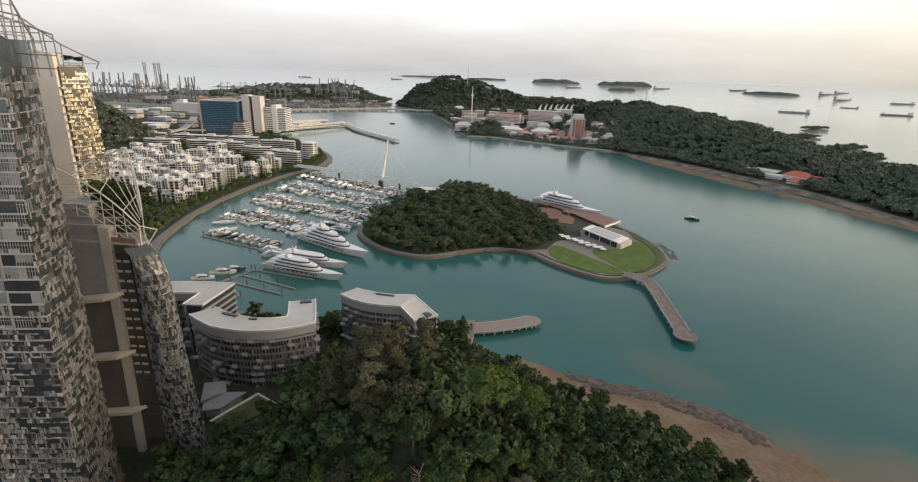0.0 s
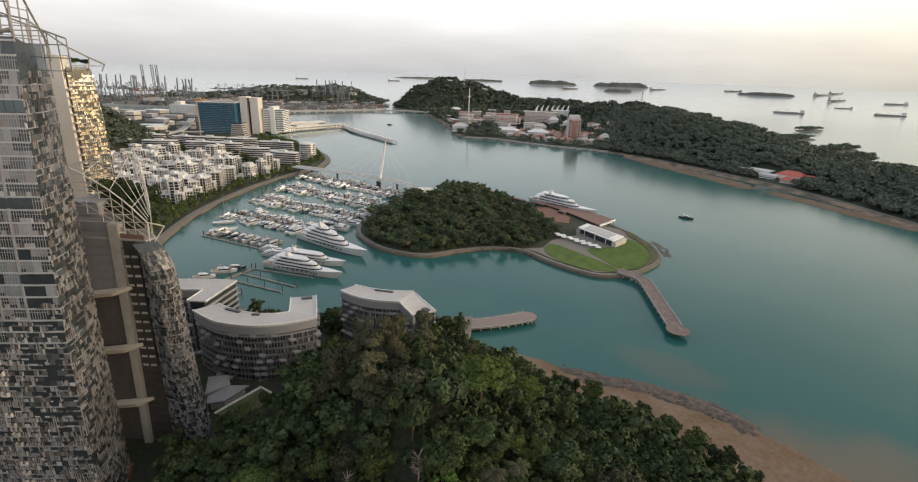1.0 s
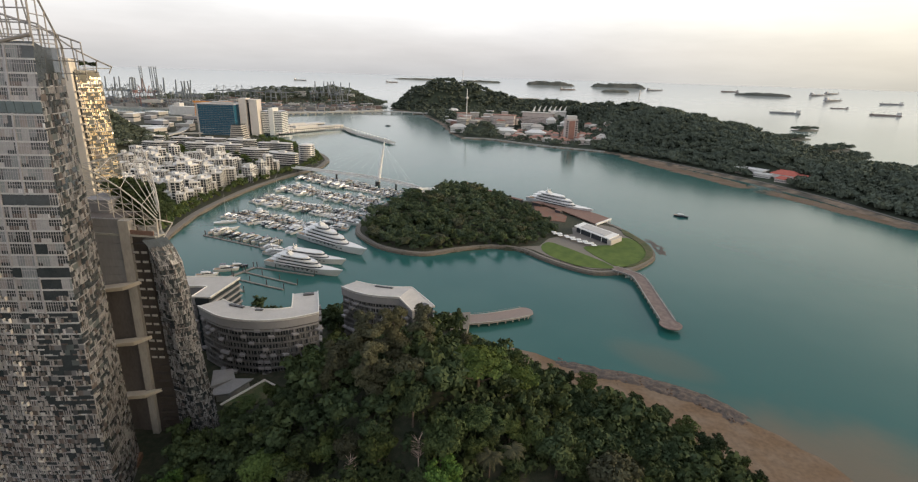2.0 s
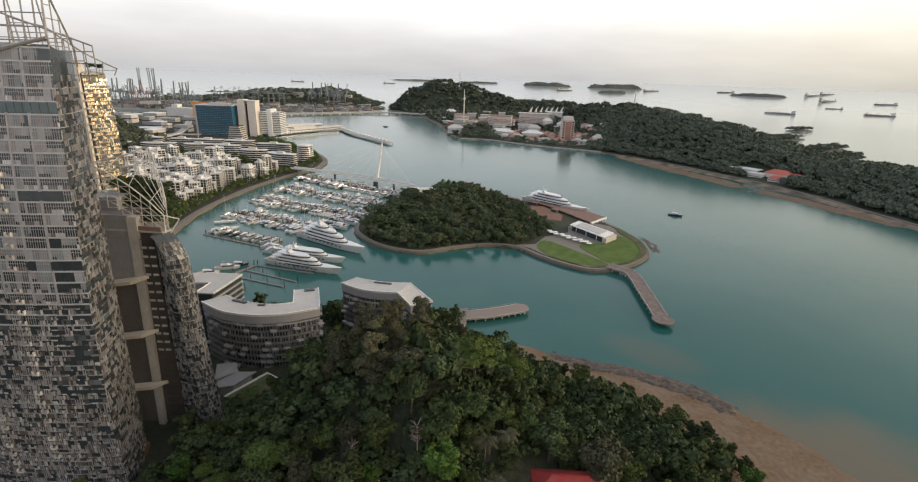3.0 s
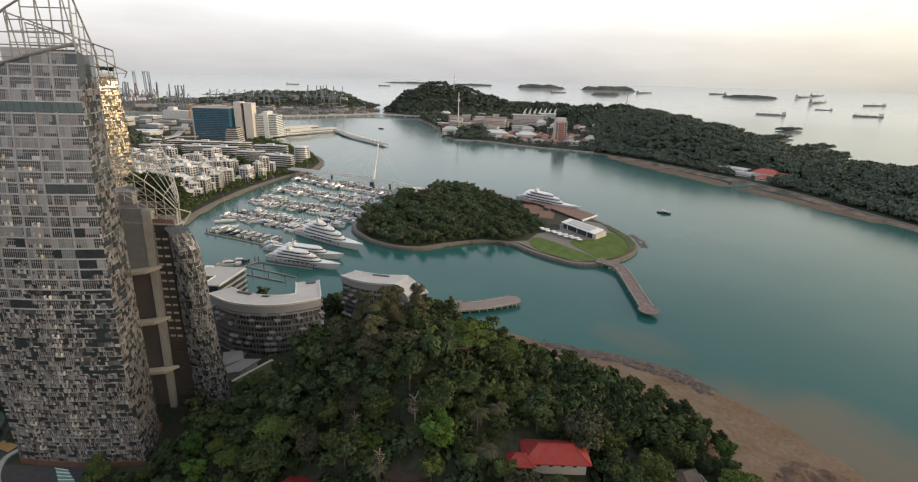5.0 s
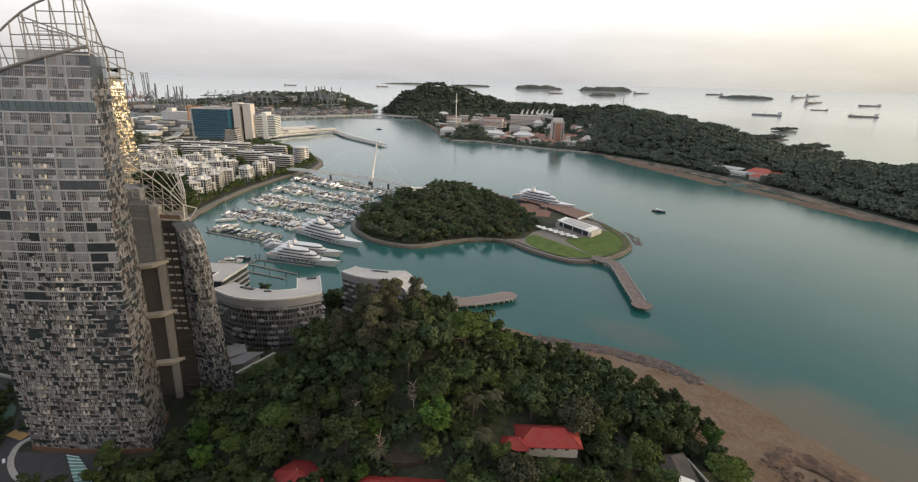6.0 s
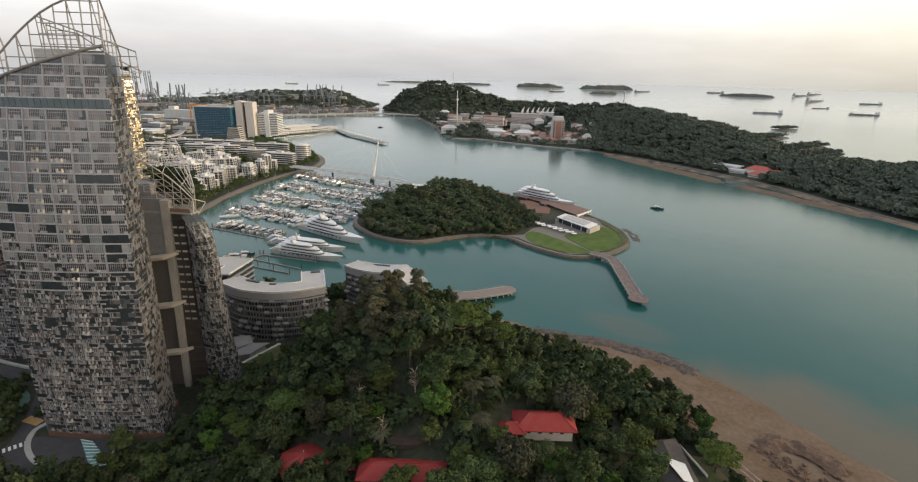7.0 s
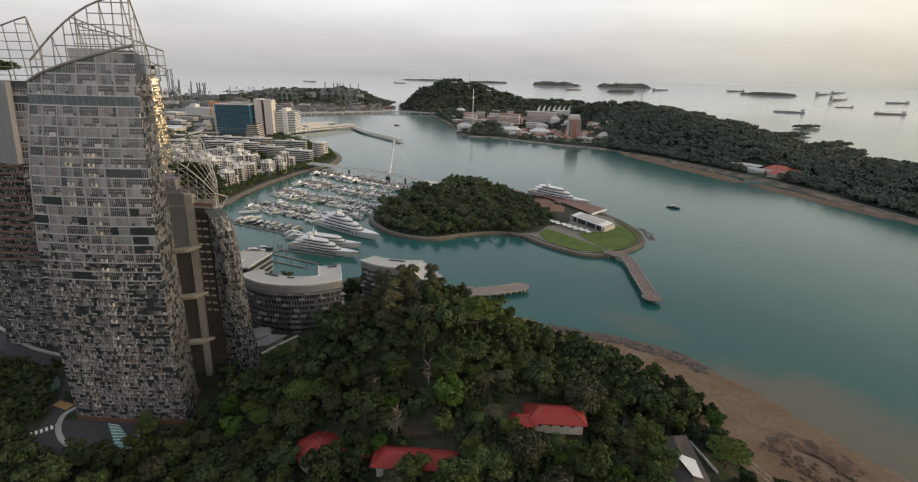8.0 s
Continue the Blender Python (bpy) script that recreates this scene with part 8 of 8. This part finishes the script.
# nearer islets off the wooded island
for cx, cy, w, d in ((1222, 1800, 150, 50), (945, 1262, 140, 60), (885, 1125, 120, 40), (970, 1490, 160, 70), (860, 1065, 100, 30)):
    islet(cx, cy, 0.5, w, d, 4, cx)
    pts = [(cx + turned(u, v, 0, 0, 0.5)[0], cy + turned(u, v, 0, 0, 0.5)[1], 3.0, rnd.uniform(0.6, 1.1)) for u, v in [(rnd.uniform(-0.42, 0.42) * w, rnd.uniform(-0.36, 0.36) * d) for _ in range(int(w * d / 90))]]
    scatter_cloud("woodland", pts, blob_far, 45, 1.5, int(cx), M_LEAF_HAZED, "low trees covering a small islet", "woodland")
# shrubs of the tower's roof garden
for x, y, s in ((-133, 188, 0.8), (-128, 184, 0.75), (-124.5, 179, 0.7), (-122, 175, 0.65), (-130, 192, 0.8), (-126, 187, 0.75), (-129, 172, 0.5), (-124, 170, 0.45), (-136, 172, 0.5), (-142, 189, 1.5), (-137, 187, 1.42), (-133.5, 190, 1.3), (-139, 183, 1.0), (-129.5, 183, 0.95)):
    grow(K_BROAD[0], x, y, 95.3, s, x)
for x, y, z, s in ((-192, 246, 154.6, 0.4), (-190, 250, 154.6, 0.35), (-246, 198, 150, 0.9), (-238, 196, 150, 0.9), (-230, 197, 150, 0.8)):
    grow(K_BROAD[0], x, y, z, s, x)

# ---- houses in the wood ----
def hip_house(x, y, w, d, z, wall_h, rise, a, label, mat=M_REDTILE):
    Q = thing("bungalow", (x, y, z), label, "house", "red-roofed bungalows")
    q = [turned(px * w / 2, py * d / 2, x, y, a) for px, py in ((-1, -1), (1, -1), (1, 1), (-1, 1))]
    part("wall", Geo().prism(quad_in(q, 0.86), z - 2.5, z + wall_h), M_CONDO_BEIGE, Q, "pale wall")
    o = q
    e = max(w / 2 - d / 2, 0.5)
    r0, r1 = turned(-e, 0, x, y, a), turned(e, 0, x, y, a)
    zt = z + wall_h
    part("roof", Geo().add([(*p, zt - 0.3) for p in o] + [(*r0, zt + rise), (*r1, zt + rise)] + [(*p, zt - 0.65) for p in o], [(0, 1, 5, 4), (2, 3, 4, 5), (1, 2, 5), (3, 0, 4), (0, 6, 7, 1), (1, 7, 8, 2), (2, 8, 9, 3), (3, 9, 6, 0), (9, 8, 7, 6)]), mat, Q, "red tiled hip roof")
    part("ridge", Geo().tube((*r0, zt + rise), (*r1, zt + rise), 0.22, 6), mat, Q)
    for p, r in zip(o, (r0, r1, r1, r0)):
        part("hip_tile", Geo().tube((*p, zt - 0.25), (*r, zt + rise), 0.18, 5), mat, Q)
    for t in (0.2, 0.4, 0.6, 0.8):
        p = lerp(quad_in(q, 0.865)[0], quad_in(q, 0.865)[1], t)
        part("window", Geo().box(p[0] - 0.7, p[0] + 0.7, p[1] - 0.12, p[1] + 0.12, z + 0.9, z + wall_h - 0.7), M_GLASS, Q)
    return Q


# round pavilion-roofed bungalow
def octagon_house(x, y, r, z, wall_h, rise, label):
    Q = thing("bungalow", (x, y, z), label, "house", "red-roofed bungalows")
    ring = [(x + r * math.cos(math.pi * (k + 0.5) / 4), y + r * math.sin(math.pi * (k + 0.5) / 4)) for k in range(8)]
    part("wall", Geo().prism([(x + 0.84 * (p - x), y + 0.84 * (q - y)) for p, q in ring], z - 2.5, z + wall_h), M_WHITE, Q)
    zt = z + wall_h
    part("roof", Geo().add([(*p, zt - 0.3) for p in ring] + [(x, y, zt + rise)] + [(*p, zt - 0.6) for p in ring], [(k, (k + 1) % 8, 8) for k in range(8)] + [(k, 9 + k, 9 + (k + 1) % 8, (k + 1) % 8) for k in range(8)] + [tuple(range(16, 8, -1))]), M_REDTILE, Q, "red tiled octagonal roof")
    for p in ring:
        part("hip_tile", Geo().tube((*p, zt - 0.25), (x, y, zt + rise), 0.18, 5), M_REDTILE, Q)
    part("finial", Geo().tube((x, y, zt + rise - 0.1), (x, y, zt + rise + 0.9), 0.12, 6), M_WHITE, Q)
    return Q


z = main_z(-52, 97)
octagon_house(-52, 97, 10.5, z, 3.4, 4.0, "octagonal bungalow with a red tiled roof in the wood")
z = main_z(-37, 92)
hip_house(-37, 93, 12, 5, z - 1.0, 3.0, 1.2, 0.05, "low red-roofed passage between two bungalows")
z = main_z(-14, 87)
hip_house(-13, 87, 33, 11.5, z - 0.5, 2.7, 3.0, -0.03, "long bungalow with a red tiled hip roof in the wood")
z = main_z(35, 115)
hip_house(41, 110, 25, 13, z, 2.8, 3.4, -0.02, "red-roofed bungalow with a white gable among trees")
hip_house(27.5, 106.5, 11, 8, z - 0.8, 3.0, 2.4, -0.02, "small red-roofed wing beside a bungalow")
solo("yard", Geo().prism(soft([(-20, 96), (-6, 96), (-5, 105), (-19, 106)], 3), main_z(-12, 100) - 2, main_z(-12, 100) + 0.1), material("leaf_litter", (0.05, 0.035, 0.025), 0.95, vary=0.4, scale=4.0), "bare brown clearing between bungalows", "clearing")

# ---- house on the beach ----
z0 = main_z(96, 108)
HB = thing("beach_house", (96, 106, z0), "long brown-roofed beach house with white awnings", "house")
part("wall", Geo().prism([(89, 118), (101, 120), (99.5, 87), (87, 85)], z0 - 2, z0 + 4.0), M_CONDO_BEIGE, HB)
part("roof", Geo().add([(87, 121, z0 + 4), (103, 123, z0 + 4), (101, 84, z0 + 4), (85, 82, z0 + 4), (95, 118, z0 + 6.6), (93, 88, z0 + 6.6)], [(0, 4, 1), (1, 4, 5, 2), (2, 5, 3), (3, 5, 4, 0), (0, 1, 2, 3)]), M_SHINGLE, HB, "dark brown shingle roof")
for q in ([(91.0, 107.8, z0 + 7.6), (98.7, 104.7, z0 + 6.7), (97.4, 94.2, z0 + 7.2), (93.6, 94.8, z0 + 7.8)],):
    n = len(q)
    part("awning", Geo().add(q + [(a, b, c + 0.08) for a, b, c in q], [tuple(range(n - 1, -1, -1)), tuple(range(n, 2 * n))] + [(i, (i + 1) % n, n + (i + 1) % n, n + i) for i in range(n)]), M_WHITE, HB, "white stretched awning")
solo("garden_wall", Geo().prism([(106.2, 125), (110.1, 106.7), (110.45, 106.8), (106.55, 125.1)], 1.5, main_z(108.3, 116) + 1.1), M_WHITE, "thin white garden wall beside the beach house", "wall")
solo("lawn_strip", Geo().prism([(103.5, 121), (114, 118), (122, 100), (124, 84), (110, 84), (109.5, 103)], 0.5, main_z(112, 104) + 0.15), M_GRASS, "rough green lawn between beach house and shore path", "lawn")
path = smooth_line([(112, 148), (120, 140), (124, 128), (127, 116), (131, 104), (139, 86), (150, 60)], 5)
PW = thing("shore_walk", (124, 128, 1), "grey boardwalk with pale railings along the beach", "boardwalk")
part("deck", ribbon(Geo(), offset_line(path, -1.3), 2.6, 2.1, 2.5), M_CONCRETE, PW)
for off in (-1.35, 1.3):
    ln = offset_line(path, off)
    g = Geo()
    for a, b in zip(ln, ln[1:]):
        g.tube((*a, 3.5), (*b, 3.5), 0.06, 4)
        g.tube((*a, 2.5), (*a, 3.5), 0.06, 4)
    part("railing", g, M_WHITE, PW)
for a in path[::3]:
    part("post", Geo().tube((*a, -0.5), (*a, 2.2), 0.25, 6), M_CONCRETE, PW)
lane = smooth_line([(66, 140), (75, 128), (78, 116), (80, 100), (78, 80)], 5)
tagged(new("road", ribbon(Geo(), lane, 4.5, 0, 0).mesh("road", M_ASPHALT)), "narrow grey lane through the wood", "lane", kind="structure")
rd = bpy.data.objects["road"].data
for v in rd.vertices:
    v.co.z = main_z(v.co.x, v.co.y) + (0.35 if v.index % 8 > 3 else -0.5)

# ---- drive and gardens at the foot of the tall tower ----
gz = main_z(-175, 118)
drive = [(-216, 176), (-206, 158), (-196, 140), (-190, 124), (-188, 112), (-172, 104), (-150, 104), (-136, 112), (-140, 127), (-182, 127), (-188, 140), (-198, 158), (-208, 178)]
tagged(new("road", Geo().prism(drive, gz - 1, gz + 0.10).mesh("road", M_ASPHALT)), "dark asphalt drive round the tower's foot", "road", kind="structure")
kerb = smooth_line([(-183, 138), (-186, 131), (-183, 123), (-177, 116), (-169, 110.5), (-158, 107)], 5)
solo("drive_kerb", ribbon(Geo(), kerb, 2.2, gz - 0.5, gz + 0.55), M_CONCRETE, "pale curved kerb of the tower drive", "kerb")
for k in range(6):
    t = k / 5
    x, y = lerp((-189.5, 117), (-182.5, 123), t)
    solo("crossing_stripe", Geo().prism([turned(px, py, x, y, 0.75) for px, py in ((-0.5, -1.6), (0.5, -1.6), (0.5, 1.6), (-0.5, 1.6))], gz + 0.08, gz + 0.115), M_WHITE, "white painted zebra crossing stripe on asphalt", "road marking", "zebra stripes")
solo("speed_hump", Geo().prism([(-196, 137), (-187, 134), (-186, 138), (-195, 141)], gz + 0.05, gz + 0.22), material("ochre_paint", (0.42, 0.25, 0.09), 0.8, vary=0.25, scale=4.0), "ochre painted road hump", "speed hump")
SK = thing("glass_skylight", (-150, 117, gz), "slanting teal glass skylight with white bars", "skylight")
part("glass", Geo().prism([(-160, 125), (-154, 124), (-138, 111), (-145, 109)], gz + 0.1, gz + 0.6), material("teal_glass", (0.16, 0.32, 0.30), 0.2, vary=0.3, scale=4.0), SK)
for k in range(9):
    p, q = lerp((-160, 125), (-145, 109), k / 8), lerp((-154, 124), (-138, 111), k / 8)
    part("bar", Geo().tube((*p, gz + 0.65), (*q, gz + 0.65), 0.16, 5), M_WHITE, SK)
solo("ramp_wall", Geo().prism([(-143.6, 125), (-142.4, 125), (-139.4, 116), (-140.6, 116)], gz - 0.5, gz + 1.2), M_WHITE, "short white ramp wall beside the drive", "wall")
up = smooth_line([(-300, 214), (-275, 200), (-254, 188), (-238, 182), (-222, 178)], 5)
tagged(new("road", ribbon(Geo(), offset_line(up, -9), 8, gz - 0.6, gz + 0.12).mesh("road", M_ASPHALT)), "asphalt access road behind the tower", "road", kind="structure")
solo("road_wall", ribbon(Geo(), up, 1.6, gz - 0.5, gz + 1.1), M_CONCRETE, "pale curved parapet of the access road", "wall")
solo("pool_terrace", Geo().prism(soft([(-232, 168), (-212, 160), (-204, 150), (-212, 146), (-234, 158)], 3), gz - 0.5, gz + 0.14), material("green_water_garden", (0.09, 0.15, 0.12), 0.5, vary=0.3, scale=3.0), "grey-green paved garden terrace", "terrace")
solo("lawn_patch", Geo().prism(soft([(-215, 118), (-196, 112), (-190, 100), (-205, 92), (-225, 104)], 3), gz - 0.5, gz + 0.2), M_LAWN, "small lawn beside the tower drive", "lawn")
for x, y in ((-198, 130), (-192, 108), (-204, 142), (-214, 120)):
    LP = thing("street_lamp", (x, y, gz), "slim grey street lamp beside the drive", "street lamp", "street lamps")
    part("pole", Geo().tube((x, y, gz - 0.3), (x, y, gz + 7), 0.1, 6, 0.07), M_STEEL, LP)
    part("head", Geo().box(x - 0.15, x + 0.9, y - 0.15, y + 0.15, gz + 6.9, gz + 7.05), M_STEEL, LP)
